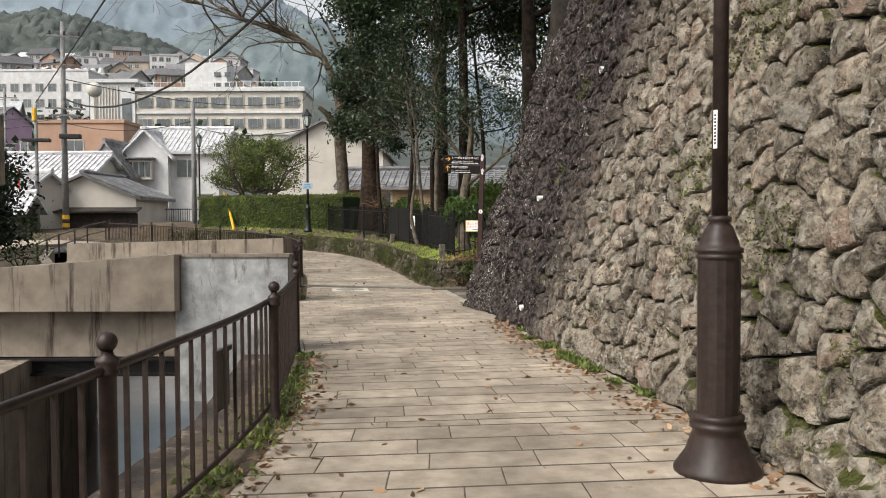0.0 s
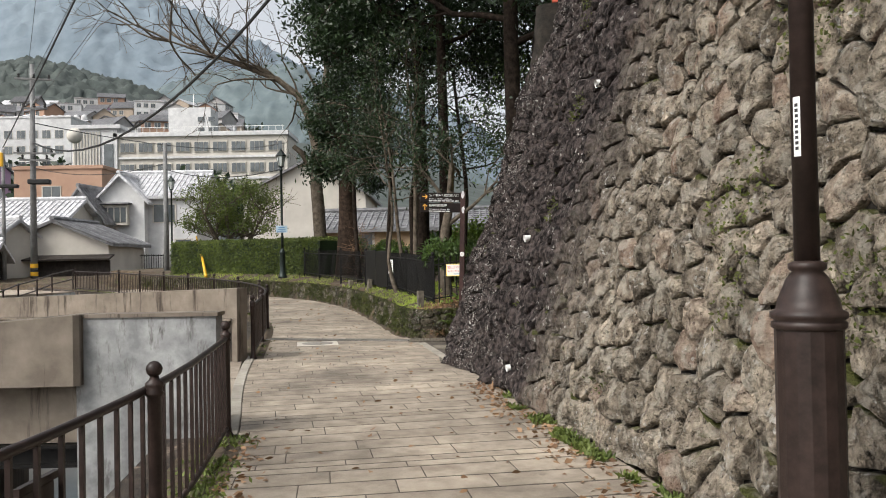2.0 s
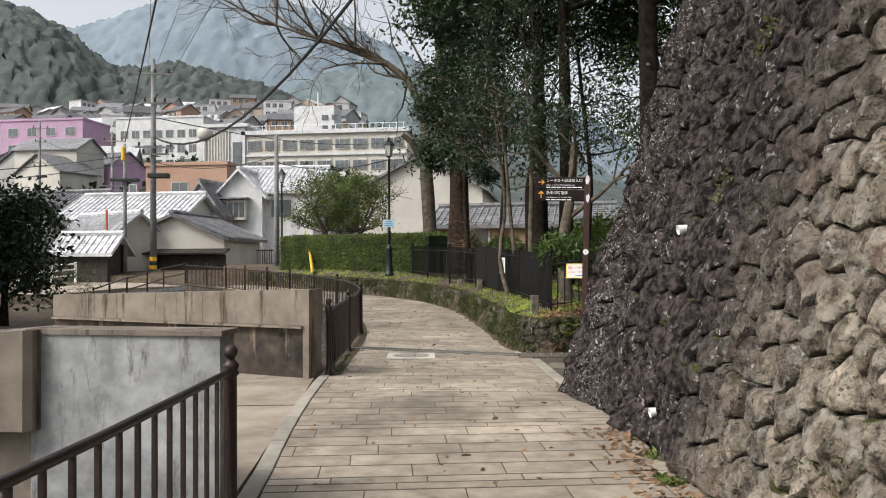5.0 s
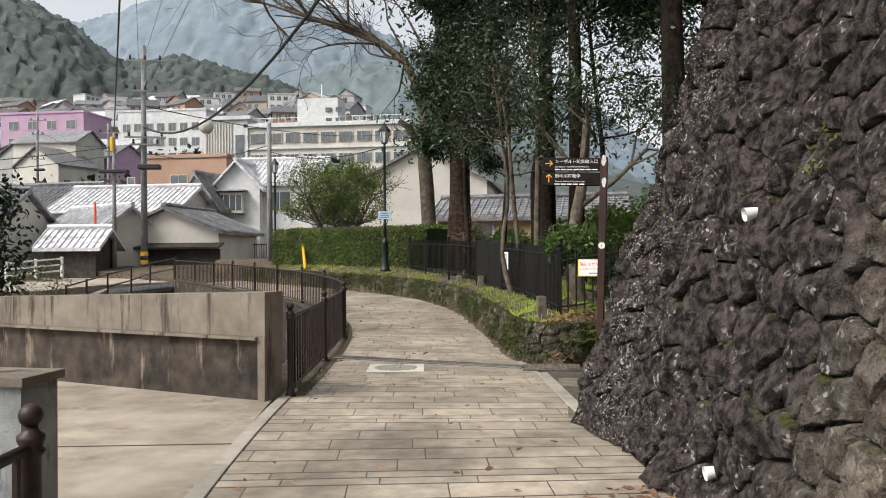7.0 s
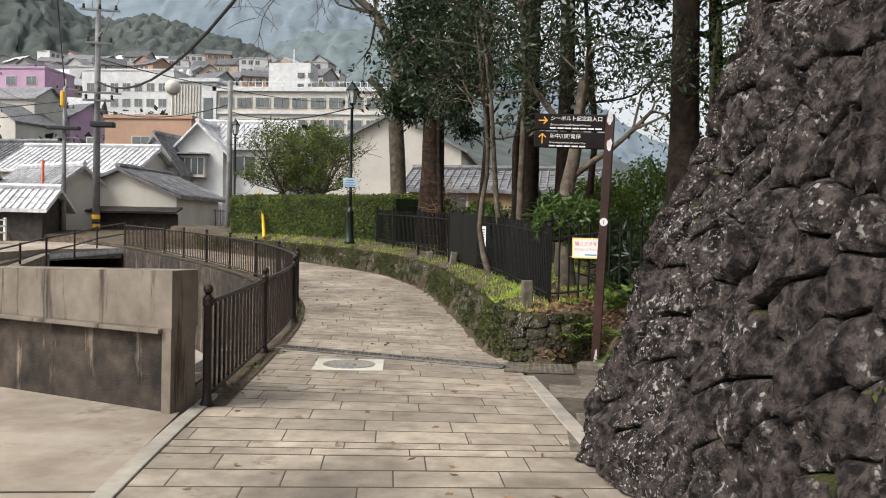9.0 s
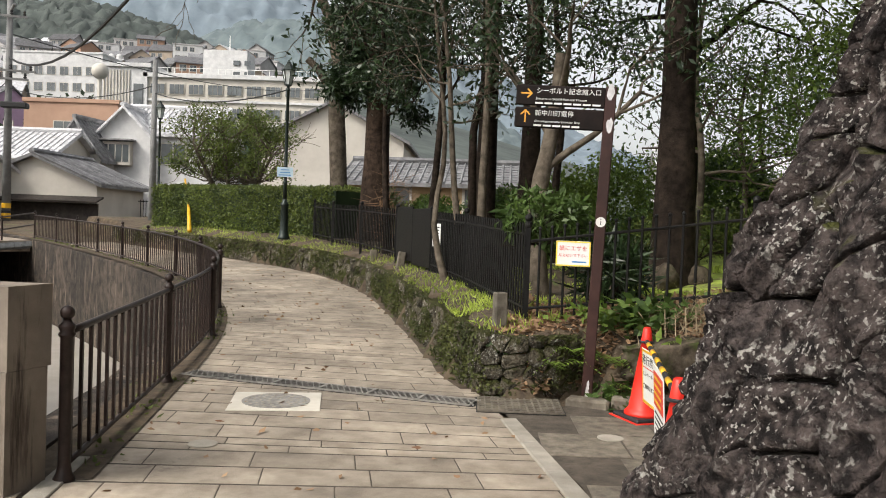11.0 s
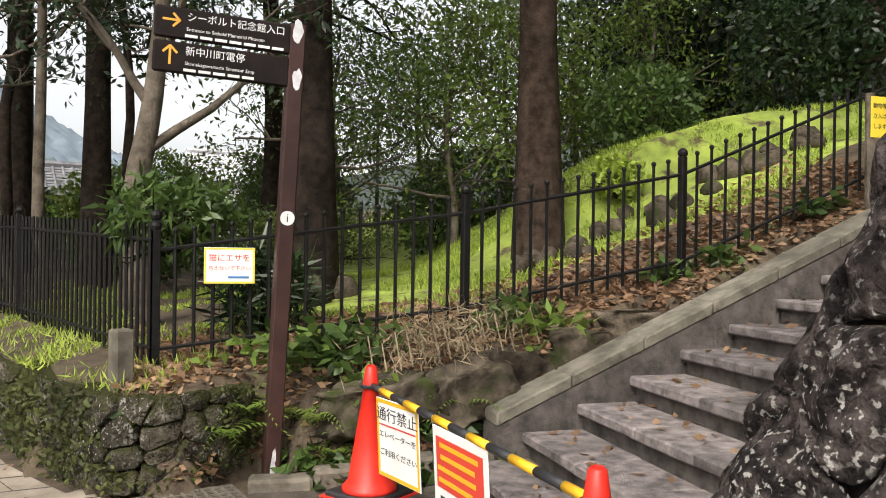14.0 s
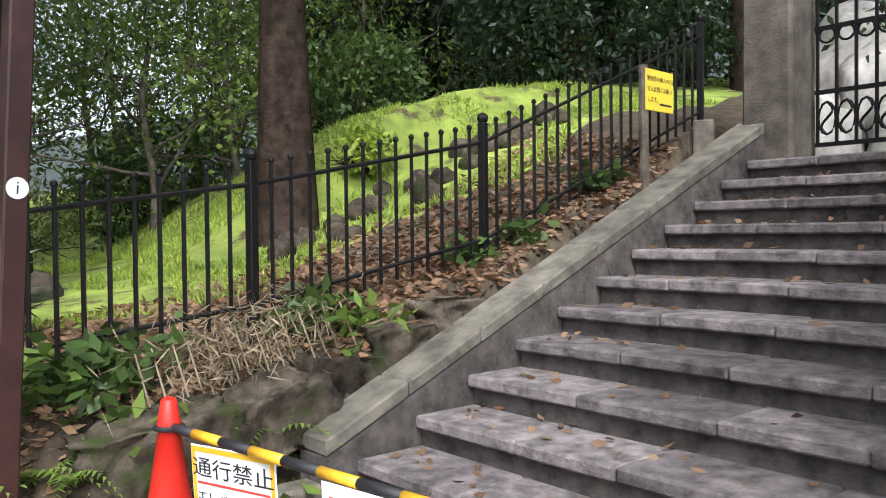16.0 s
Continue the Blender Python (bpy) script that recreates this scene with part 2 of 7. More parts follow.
M_CREAM = mat("cream_render", (0.46, 0.43, 0.38), (0.58, 0.55, 0.49), 0.6, 0.85, 0, patch=0.12)
M_ORANGE = mat("terracotta_render", (0.36, 0.22, 0.155), (0.42, 0.27, 0.19), 0.8, 0.85, 0, patch=0.1)
M_PINK = mat("pink_render", (0.42, 0.27, 0.38), (0.48, 0.32, 0.44), 0.8, 0.85, 0, patch=0.1)
M_TILE = mat("roof_tile", (0.1, 0.1, 0.105), (0.24, 0.24, 0.245), 2.5, 0.55, 0.1, 30, vary=0.2, patch=0.25)
M_TILEP = mat("pale_roof_tile", (0.36, 0.36, 0.37), (0.66, 0.66, 0.67), 2.5, 0.4, 0.1, 30, vary=0.2, patch=0.2)
M_DARKWOOD = mat("dark_boards", (0.025, 0.02, 0.018), (0.06, 0.05, 0.042), 4, 0.8, 0.3, 30)
M_GLASS = mat("window_glass", (0.05, 0.06, 0.065), (0.12, 0.135, 0.14), 0.7, 0.12, 0, patch=0.2, spec=0.7)
M_POLE = mat("pole_concrete", (0.16, 0.16, 0.158), (0.25, 0.25, 0.245), 3, 0.8, 0.2)
M_CABLE = plain("cable_black", (0.012, 0.012, 0.012), 0.6)
M_RED = mat("cone_red", (0.62, 0.022, 0.012), (0.72, 0.035, 0.02), 5, 0.45, 0.03, 60, patch=0.08)
M_YEL = plain("yellow_plastic", (0.75, 0.42, 0.02), 0.45)
M_PAPER = mat("white_board", (0.7, 0.7, 0.67), (0.8, 0.8, 0.78), 4, 0.5, 0, patch=0.08)
M_INK = plain("black_ink", (0.02, 0.02, 0.022), 0.6)
M_REDINK = plain("red_ink", (0.6, 0.05, 0.03), 0.6)
M_BLUEINK = plain("blue_ink", (0.05, 0.2, 0.45), 0.6)
M_SIGN = mat("sign_brown", (0.008, 0.0055, 0.005), (0.016, 0.0105, 0.009), 8, 0.6, 0.05, 90, spec=0.15)
M_POST = mat("post_brown", (0.03, 0.012, 0.01), (0.05, 0.021, 0.017), 8, 0.5, 0.1, 90)
M_GOLD = plain("orange_arrow", (0.75, 0.36, 0.04), 0.5)
M_PEEL = mat("peeled_patch", (0.55, 0.54, 0.55), (0.72, 0.71, 0.72), 20, 0.6, 0.1)
M_YSIGN = plain("yellow_board", (0.82, 0.62, 0.05), 0.5)
M_BRICK = mat("red_brick", (0.4, 0.075, 0.04), (0.5, 0.11, 0.06), 6, 0.8, 0.2, vary=0.1)
M_STEEL = mat("grate_steel", (0.17, 0.16, 0.145), (0.3, 0.285, 0.26), 20, 0.6, 0.1, 90)
# flat black that stands in for deep shade
M_SHADE = plain("shade_black", (0.006, 0.006, 0.006), 0.9)
M_ORANGEP = plain("orange_pole", (0.62, 0.13, 0.05), 0.5)
M_LAMPGLASS = plain("frosted_pane", (0.62, 0.66, 0.64), 0.25)


# ---- building helpers ----
def obj(name, verts, faces, material, parent=None, label="", smooth=False, crease=0):
    me = bpy.data.meshes.new(name)
    me.from_pydata([tuple(v) for v in verts], [], faces)
    me.materials.append(material)
    if smooth:
        me.polygons.foreach_set("use_smooth", [True] * len(me.polygons))
    if crease:
        me.set_sharp_from_angle(angle=radians(crease))
    ob = new(name, me)
    if parent:
        ob.parent = parent
    return tagged(ob, label)


def part(name, bm, material, parent=None, label="", smooth=False):
    me = bpy.data.meshes.new(name)
    bm.normal_update()
    bm.to_mesh(me)
    bm.free()
    me.materials.append(material)
    if smooth:
        me.polygons.foreach_set("use_smooth", [True] * len(me.polygons))
    ob = new(name, me)
    if parent:
        ob.parent = parent
    return tagged(ob, label)


def shared(name, ob, parent, m):
    """One more object on the mesh of ob."""
    o = new(name, ob.data)
    o.parent = parent
    o.matrix_local = m
    return o


def thing(name, label, category, group="", kind=""):
    return tagged(new(name), label, category, group, kind)


def box(bm, c, s, rz=0.0, bevel=0.0, tilt=None):
    m = Matrix.Translation(c) @ Matrix.Rotation(rz, 4, "Z")
    if tilt:
        m = m @ tilt
    r = bmesh.ops.create_cube(bm, size=1.0, matrix=m @ Matrix.Diagonal((*s, 1)))
    if bevel:
        es = list({e for v in r["verts"] for e in v.link_edges})
        bmesh.ops.bevel(bm, geom=es, offset=bevel, segments=1, affect="EDGES", profile=0.5)
    return bm


def tube(bm, pts, radii, seg=8, caps=True):
    """A tube along points."""
    pts = [Vector(p) for p in pts]
    rings = []
    for i, p in enumerate(pts):
        d = (pts[min(i + 1, len(pts) - 1)] - pts[max(i - 1, 0)]).normalized()
        a = d.cross(Vector((0.31, 0.17, 0.93)) if abs(d.z) < 0.9 else Vector((1, 0.2, 0))).normalized()
        b = d.cross(a)
        r = radii[i] if isinstance(radii, (list, tuple)) else radii
        rings.append([bm.verts.new(p + (a * math.cos(2 * math.pi * k / seg) + b * math.sin(2 * math.pi * k / seg)) * r) for k in range(seg)])
    for r0, r1 in zip(rings, rings[1:]):
        for k in range(seg):
            bm.faces.new((r0[k], r0[(k + 1) % seg], r1[(k + 1) % seg], r1[k]))
    if caps:
        bm.faces.new(rings[0][::-1])
        bm.faces.new(rings[-1])
    return bm


def lathe(bm, profile, at=(0, 0, 0), seg=16):
    """A turned body from (radius, height) pairs."""
    rings = []
    for r, z in profile:
        rings.append([bm.verts.new((at[0] + r * math.cos(2 * math.pi * k / seg), at[1] + r * math.sin(2 * math.pi * k / seg), at[2] + z)) for k in range(seg)])
    for r0, r1 in zip(rings, rings[1:]):
        for k in range(seg):
            bm.faces.new((r0[k], r0[(k + 1) % seg], r1[(k + 1) % seg], r1[k]))
    bm.faces.new(rings[0][::-1])
    bm.faces.new(rings[-1])
    return bm


def ball(r, at, n=6):
    return [(max(0.003, r * math.sin(math.pi * i / n)), at - r * math.cos(math.pi * i / n)) for i in range(n + 1)]


def words(name, body, size, m, material, parent, align="LEFT", label=""):
    """Raised lettering in the built-in font, turned into a mesh."""
    cu = bpy.data.curves.new(name, "FONT")
    cu.body, cu.size, cu.align_x, cu.align_y, cu.extrude, cu.resolution_u = body, size, align, "CENTER", 0.0006, 2
    tmp = bpy.data.objects.new(name, cu)
    scene.collection.objects.link(tmp)
    me = bpy.data.meshes.new_from_object(tmp.evaluated_get(bpy.context.evaluated_depsgraph_get()))
    bpy.data.objects.remove(tmp)
    me.materials.clear()
    me.materials.append(material)
    ob = new(name, me)
    ob.parent = parent
    ob.matrix_local = m
    return tagged(ob, label)


class Line:
    """A polyline walked by length, smoothed."""
    def __init__(self, pts, rounds=2):
        pts = [Vector((*p[:2], p[2] if len(p) > 2 else 0)) for p in pts]
        for _ in range(rounds):
            q = [pts[0]]
            for a, b in zip(pts, pts[1:]):
                q += [a.lerp(b, 0.25), a.lerp(b, 0.75)]
            pts = q + [pts[-1]]
        self.p, self.s = pts, [0.0]
        for a, b in zip(pts, pts[1:]):
            self.s.append(self.s[-1] + (b - a).length)
        self.length = self.s[-1]
        self.ax = np.array([v.x for v in pts]), np.array([v.y for v in pts]), np.array([v.z for v in pts])

    def at(self, s):
        return Vector([float(np.interp(s, self.s, a)) for a in self.ax])

    def dirn(self, s, h=0.15):
        return (self.at(min(s + h, self.length)) - self.at(max(s - h, 0))).normalized()


def g(y):
    """Height of the path, which climbs gently past the drain."""
    return max(0.0, 0.022 * (y - 19))


def inside(poly, x, y):
    c = False
    for (x0, y0), (x1, y1) in zip(poly, poly[1:] + poly[:1]):
        if (y0 > y) != (y1 > y) and x < (x1 - x0) * (y - y0) / (y1 - y0) + x0:
            c = not c
    return c

# ---- plan of the place ----
RAIL_A = [(-1.0, -4.5), (-1.0, -1.8), (-0.9, 0.95), (-0.68, 3.66), (-0.57, 6.37), (-0.95, 9.32)]
RAIL_B = [(-2.04, 15.3), (-2.5, 18.15), (-2.95, 20.9), (-3.7, 23.6), (-4.85, 26.1), (-6.2, 28.5), (-7.7, 30.7), (-9.2, 32.7),
          (-10.8, 34.7), (-12.4, 36.7), (-14.1, 38.7), (-16.0, 40.8)]
RIVER = [(-1.5, -9), (-1.3, -2), (-1.2, 0.9), (-0.97, 3.6), (-0.86, 6.4), (-1.22, 9.3), (-1.75, 12), (-2.45, 15.3), (-2.8, 18.2), (-3.25, 20.9),
         (-4.0, 23.7), (-5.1, 26.3), (-6.45, 28.7), (-7.95, 30.9), (-9.45, 32.9), (-11.05, 34.9), (-12.65, 36.9), (-14.3, 38.9), (-17, 42),
         (-20, 45), (-24, 47), (-24, 43), (-20, 40.2), (-17.0, 36.5), (-14.6, 31), (-11.6, 25.5), (-8.6, 20.5), (-6.6, 16.5), (-4.6, 11.3), (-3.9, 7), (-4.4, 2), (-5, -9)]
WALL_BASE = [(3.3, -9), (3.15, -3), (3.0, 1), (2.82, 4.3), (2.62, 6.0), (2.42, 7.4), (2.17, 8.8), (1.95, 10.0), (1.74, 11.2), (1.57, 12.2), (1.34, 13.3), (1.12, 14.3)]
WALL_TURN = [(1.04, 14.6), (1.1, 14.86), (1.4, 14.92)]
WALL_BACK = [(3.2, 14.1), (5.0, 13.62), (7.4, 13.0), (10.5, 12.2)]
LOW_WALL = [(1.32, 18.42), (0.95, 18.2), (0.55, 18.12), (0.3, 18.5), (0.02, 19.6), (-0.32, 21.3), (-0.78, 23.2), (-1.25, 25.2), (-1.85, 27.2), (-3.1, 30.0), (-4.4, 31.85),
            (-6.0, 33.7), (-8.0, 35.7), (-10.4, 38.0), (-13.0, 40.6)]
U, V = Vector((0.967, -0.256, 0)), Vector((0.256, 0.967, 0))
STAIR0 = Vector((2.454, 17.41, 0.127))
FENCE_E = [(0.87, 19.07, 0.62), (2.89, 18.25, 0.92), (4.62, 17.77, 1.27), (7.3, 17.06, 2.42)]
FENCE_W = [(0.87, 19.07, 0.62), (0.22, 22.0, 0.72), (-0.36, 24.2, 0.78), (-1.15, 26.6, 0.86), (-2.2, 29.2, 0.95), (-3.2, 31.3, 1.0), (-4.0, 33.0, 1.06)]


def side(line, x, y):
    """How far (x, y) lies to the right of a line, along with the place on it."""
    best = (1e9, 0, 0)
    run = 0.0
    for a, b in zip(line, line[1:]):
        dx, dy = b[0] - a[0], b[1] - a[1]
        n = math.hypot(dx, dy)
        t = min(1, max(0, ((x - a[0]) * dx + (y - a[1]) * dy) / (n * n)))
        d = math.hypot(x - a[0] - t * dx, y - a[1] - t * dy)
        if d < best[0]:
            best = (d, 1 if (dx * (y - a[1]) - dy * (x - a[0])) < 0 else -1, run + t * n)
        run += n
    return best


FAR_Y = [48, 60, 70, 90, 150, 220, 300, 420, 620, 900, 3000]
FAR_Z = [0.9, 1.2, 1.6, 5.5, 15.5, 33, 54, 68, 70, 60, 60]
PLATEAU = [(5.1, -9), (4.7, 3), (4.0, 9), (3.2, 13.2), (9.5, 11.6), (14, 10.4), (14, -9)]
GARDEN = [(1.25, 18.42)] + [(p[0] + 0.12, p[1] + 0.1) for p in LOW_WALL[1:]] + [(-16, 45), (-12, 49), (14.3, 49), (14.3, 16), (8.0, 16.9), (6.6, 17.0), (2.75, 17.78), (2.3, 18.02), (1.8, 18.3), (1.25, 18.42)]


def height(x, y):
    if y > 48.2 or abs(x) > 34 or y < -8.5:
        k = float(np.interp(x / max(y, 40), [-0.9, -0.3, -0.1, 0.15, 0.6], [1.05, 1.0, 0.8, 0.4, 0.3]))
        z = float(np.interp(y, FAR_Y, FAR_Z))
        z = 0.9 + (z - 0.9) * k if y > 48 else 0.9
        if x > 14:
            z = max(z, float(np.interp(x, [14, 40, 120], [4.5, 12, 30])) * min(1, max(0, (70 - abs(y - 15)) / 40)))
        return z + 0.6 * noise.noise((x * 0.03, y * 0.03, 0)) * min(1, y / 120 if y > 0 else 0)
    if inside(RIVER, x, y):
        return -2.75
    if inside(PLATEAU, x, y):
        return 4.75
    if inside(GARDEN, x, y):
        u, v = (x - 0.87) * U.x + (y - 19.07) * U.y, (x - 0.87) * V.x + (y - 19.07) * V.y
        dw, sw, _ = side(LOW_WALL, x, y)
        zf = float(np.interp(u, [-3, 0, 2.1, 3.9, 6.6, 9, 14], [0.62, 0.62, 0.93, 1.26, 2.38, 2.85, 3.6]))
        if u > -0.3:
            if v < 0:
                zl = float(np.interp(u, [-0.3, 1.0, 2.0, 6.5], [0.5, 0.5, 0.55, 2.05]))
                z = zl + (zf - zl) * max(0.0, 1 + v / 0.75)
            else:
                z = zf + 0.03 * v + float(np.interp(u, [2.5, 4.5, 9], [0, 0.10, 0.2])) * min(v, 2.4)
                z += float(np.interp(u, [3.2, 4.4, 5, 7.2, 9.2], [0, 0.45, 0.58, 0.28, 0.05])) * min(1, max(0, (v - 2.3) / 0.4))
                z -= 0.2 * min(5, max(0, v - 3)) * float(np.interp(u, [2, 5], [0.1, 1.0]))
        else:
            z = g(y) + 0.5 + 0.28 * min(1.0, dw / 1.2)
        return z + 0.03 * noise.noise((x * 1.7, y * 1.7, 3))
    if x < -4 and y > 8 and side(RIVER[18:], x, y)[0] < 30 and x < -6.4 - 0.38 * (y - 17):
        return float(np.interp(y, [14, 24, 40, 48], [-0.1, -0.1, 0.35, 0.85]))
    return g(y) - 0.035


def axis(a, b, step, lo, hi):
    v = list(np.arange(a, b + 1e-6, step))
    d, x = step, b
    while x < hi:
        d *= 1.22
        x += d
        v.append(x)
    d, x = step, a
    while x > lo:
        d *= 1.22
        x -= d
        v.insert(0, x)
    return v


gx, gy = axis(-19, 14, 0.28, -2600, 2600), axis(-8, 48, 0.28, -600, 2600)
gv = [(x, y, height(x, y)) for y in gy for x in gx]
nx = len(gx)
gf = [(j * nx + i, j * nx + i + 1, (j + 1) * nx + i + 1, (j + 1) * nx + i) for j in range(len(gy) - 1) for i in range(nx - 1)]
ground = obj("ground", gv, gf, M_GROUND, None, "brown soil with grass patches and leaf litter", True)
ground.data.materials.append(M_LAWN)
# woodland green with some distance haze mixed into the colour
M_HILL = mat("hill_wood_haze", (0.042, 0.054, 0.05), (0.088, 0.104, 0.094), 0.11, 0.95, 0, patch=0.3, third=(0.115, 0.13, 0.112), third_at=0.6, third_scale=0.3)
ground.data.materials.append(M_HILL)
for f in ground.data.polygons:
    c = f.center
    if c.y > 75 or c.x > 14.2:
        f.material_index = 2
    elif c.z > 0 and inside(GARDEN, c.x, c.y):
        u, v = (c.x - 0.87) * U.x + (c.y - 19.07) * U.y, (c.x - 0.87) * V.x + (c.y - 19.07) * V.y
        if 0.9 + 0.3 * math.sin(2 * u) < v < 20 and u > 1.2 + 0.4 * math.sin(v * 2):
            f.material_index = 1
tagged(ground, category="ground", kind="structure")

def ground_at(x, y):
    """Height of the ground sheet itself between its corners."""
    i, j = max(0, int(np.searchsorted(gx, x)) - 1), max(0, int(np.searchsorted(gy, y)) - 1)
    a, b = (x - gx[i]) / (gx[i + 1] - gx[i]), (y - gy[j]) / (gy[j + 1] - gy[j])
    z00, z10, z01, z11 = (gv[q][2] for q in (j * nx + i, j * nx + i + 1, (j + 1) * nx + i, (j + 1) * nx + i + 1))
    return (z00 * (1 - a) + z10 * a) * (1 - b) + (z01 * (1 - a) + z11 * a) * b


# ---- river and its walls ----
water = obj("water", [(-40, -60, -2.25), (6, -60, -2.25), (6, 60, -2.25), (-40, 60, -2.25)], [(0, 1, 2, 3)], M_WATER)
tagged(water, "shallow grey river water in a walled channel", "river", kind="structure")


def ribbon_wall(name, pts, z0, z1, thick, material, label, category):
    """An upright wall along points, thickness to its left."""
    vs, fs = [], []
    ps = [Vector((*p, 0)) for p in pts]
    for i, p in enumerate(ps):
        d = (ps[min(i + 1, len(ps) - 1)] - ps[max(i - 1, 0)]).normalized()
        q = p + Vector((-d.y, d.x, 0)) * thick
        top = z1(p.y) if callable(z1) else z1
        vs += [(p.x, p.y, z0), (p.x, p.y, top), (q.x, q.y, top), (q.x, q.y, z0)]
    for i in range(len(ps) - 1):
        a, b = 4 * i, 4 * i + 4
        for k in range(4):
            fs.append((a + k, b + k, b + (k + 1) % 4, a + (k + 1) % 4))
    fs += [(0, 1, 2, 3), (len(vs) - 1, len(vs) - 2, len(vs) - 3, len(vs) - 4)]
    return tagged(obj(name, vs, fs, material), label, category, kind="structure")


right_bank = [p for p in RIVER[:20]]
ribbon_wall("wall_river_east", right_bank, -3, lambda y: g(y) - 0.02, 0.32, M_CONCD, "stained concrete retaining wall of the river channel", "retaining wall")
ribbon_wall("wall_river_west", RIVER[21:], -3, lambda y: float(np.interp(y, [14, 24, 40, 48], [-0.08, -0.08, 0.38, 0.8])), 0.32, M_CONC, "stained concrete retaining wall of the river channel", "retaining wall")
# planted strip under the railing
for nm, ln in (("verge", RAIL_A), ("verge", RAIL_B)):
    L = Line(ln, 2)
    vs, fs = [], []
    n = int(L.length / 0.4)
    for i in range(n + 1):
        p, d = L.at(L.length * i / n), L.dirn(L.length * i / n)
        r = Vector((d.y, -d.x, 0))
        z = g(p.y) + 0.012
        for o in (-0.3, 0.16):
            q = p + r * o
            vs.append((q.x, q.y, z))
    for i in range(n):
        fs.append((2 * i, 2 * i + 1, 2 * i + 3, 2 * i + 2))
    tagged(obj(nm, vs, fs, M_GROUND), "narrow earth verge with weeds under the railing", "verge", kind="structure")

# ---- driveway bridge with its two parapets ----
deck = obj("deck", [(-1.05, 9.4, z) for z in (-0.32, -0.006)] + [(-2.2, 15.2, z) for z in (-0.32, -0.006)] + [(-9.5, 17.5, z) for z in (-0.32, -0.006)] + [(-9.5, 9.8, z) for z in (-0.32, -0.006)]
           + [(-5.0, 9.8, z) for z in (-0.32, -0.006)] + [(-2.3, 9.78, z) for z in (-0.32, -0.006)],
           [(0, 10, 8, 6, 4, 2), (1, 3, 5, 7, 9, 11), (0, 2, 3, 1), (2, 4, 5, 3), (4, 6, 7, 5), (6, 8, 9, 7), (8, 10, 11, 9), (10, 0, 1, 11)], M_DECK)
tagged(deck, "beige concrete deck of a short driveway bridge", "bridge deck", kind="structure")
bm = bmesh.new()
for x0, y0, x1, y1 in ((-1.75, 13.1, -3.6, 12.75), (-3.6, 12.75, -8.5, 13.4)):
    box(bm, ((x0 + x1) / 2, (y0 + y1) / 2, -0.004), (math.hypot(x1 - x0, y1 - y0), 0.018, 0.006), math.atan2(y1 - y0, x1 - x0))
part("deck_joint", bm, M_JOINT, deck)


def extrude_plan(bm, poly, z0, z1):
    lo = [bm.verts.new((x, y, z0)) for x, y in poly]
    hi = [bm.verts.new((x, y, z1(x) if callable(z1) else z1)) for x, y in poly]
    n = len(poly)
    bm.faces.new(lo[::-1])
    bm.faces.new(hi)
    for i in range(n):
        bm.faces.new((lo[i], lo[(i + 1) % n], hi[(i + 1) % n], hi[i]))
    return bm


wa = thing("parapet_wall", "concrete bridge parapet, grey end block and beige overhanging panel with dark run-off streaks", "parapet", kind="structure")
bm = extrude_plan(bmesh.new(), [(-1.06, 9.42), (-1.06, 9.64), (-2.33, 9.72), (-2.33, 9.47)], -0.55, 1.065)
part("end_block", bm, M_CONCG, wa, "grey cast concrete with tie-hole marks")
bm = extrude_plan(bmesh.new(), [(-1.04, 9.4), (-1.04, 9.66), (-2.36, 9.74), (-2.36, 9.455)], 1.067, 1.1)
part("coping", bm, M_CONC, wa)
fall = lambda x: 1.1 + 0.075 * min(0.0, x + 2.335)
bm = extrude_plan(bmesh.new(), [(-2.3, 9.34), (-2.26, 9.38), (-2.26, 9.46), (-2.4, 9.78), (-9.4, 9.9), (-9.4, 9.32)], 0.475, fall)
part("upper_panel", bm, M_CONC, wa)
bm = extrude_plan(bmesh.new(), [(-2.36, 9.56), (-2.36, 9.74), (-9.4, 9.86), (-9.4, 9.56)], -0.06, 0.473)
part("lower_panel", bm, M_CONC, wa)
bm = box(bmesh.new(), (-5.2, 9.62, -0.17), (8.4, 0.14, 0.2), 0.0, 0.01)
for dz in (-0.085, 0.085):
    box(bm, (-5.2, 9.6, -0.17 + dz), (8.4, 0.24, 0.03), 0.0)
part("steel_girder", bm, M_BLACK, wa, "dark rusty steel girder")
wb = thing("parapet_wall", "beige concrete parapet with a ledge, its lower half black with damp", "parapet", kind="structure")
sl = lambda x: 1.15 + 0.03 * (x + 2.2)
bm = extrude_plan(bmesh.new(), [(-2.22, 15.0), (-2.12, 15.28), (-6.75, 16.9), (-6.85, 16.6)], 0.68, sl)
part("upper_panel", bm, M_CONC, wb)
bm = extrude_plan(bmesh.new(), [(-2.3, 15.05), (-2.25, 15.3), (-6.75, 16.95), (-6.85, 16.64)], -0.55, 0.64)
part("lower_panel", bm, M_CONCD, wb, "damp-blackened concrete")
bm = extrude_plan(bmesh.new(), [(-2.22, 14.99), (-2.13, 15.26), (-2.24, 15.31), (-2.31, 15.02)], -0.4, 0.678)
part("end_block", bm, M_CONC, wb)
bm = extrude_plan(bmesh.new(), [(-2.315, 14.96), (-2.3, 15.1), (-6.75, 16.7), (-6.85, 16.55)], 0.642, 0.676)
part("ledge", bm, M_CONC, wb)

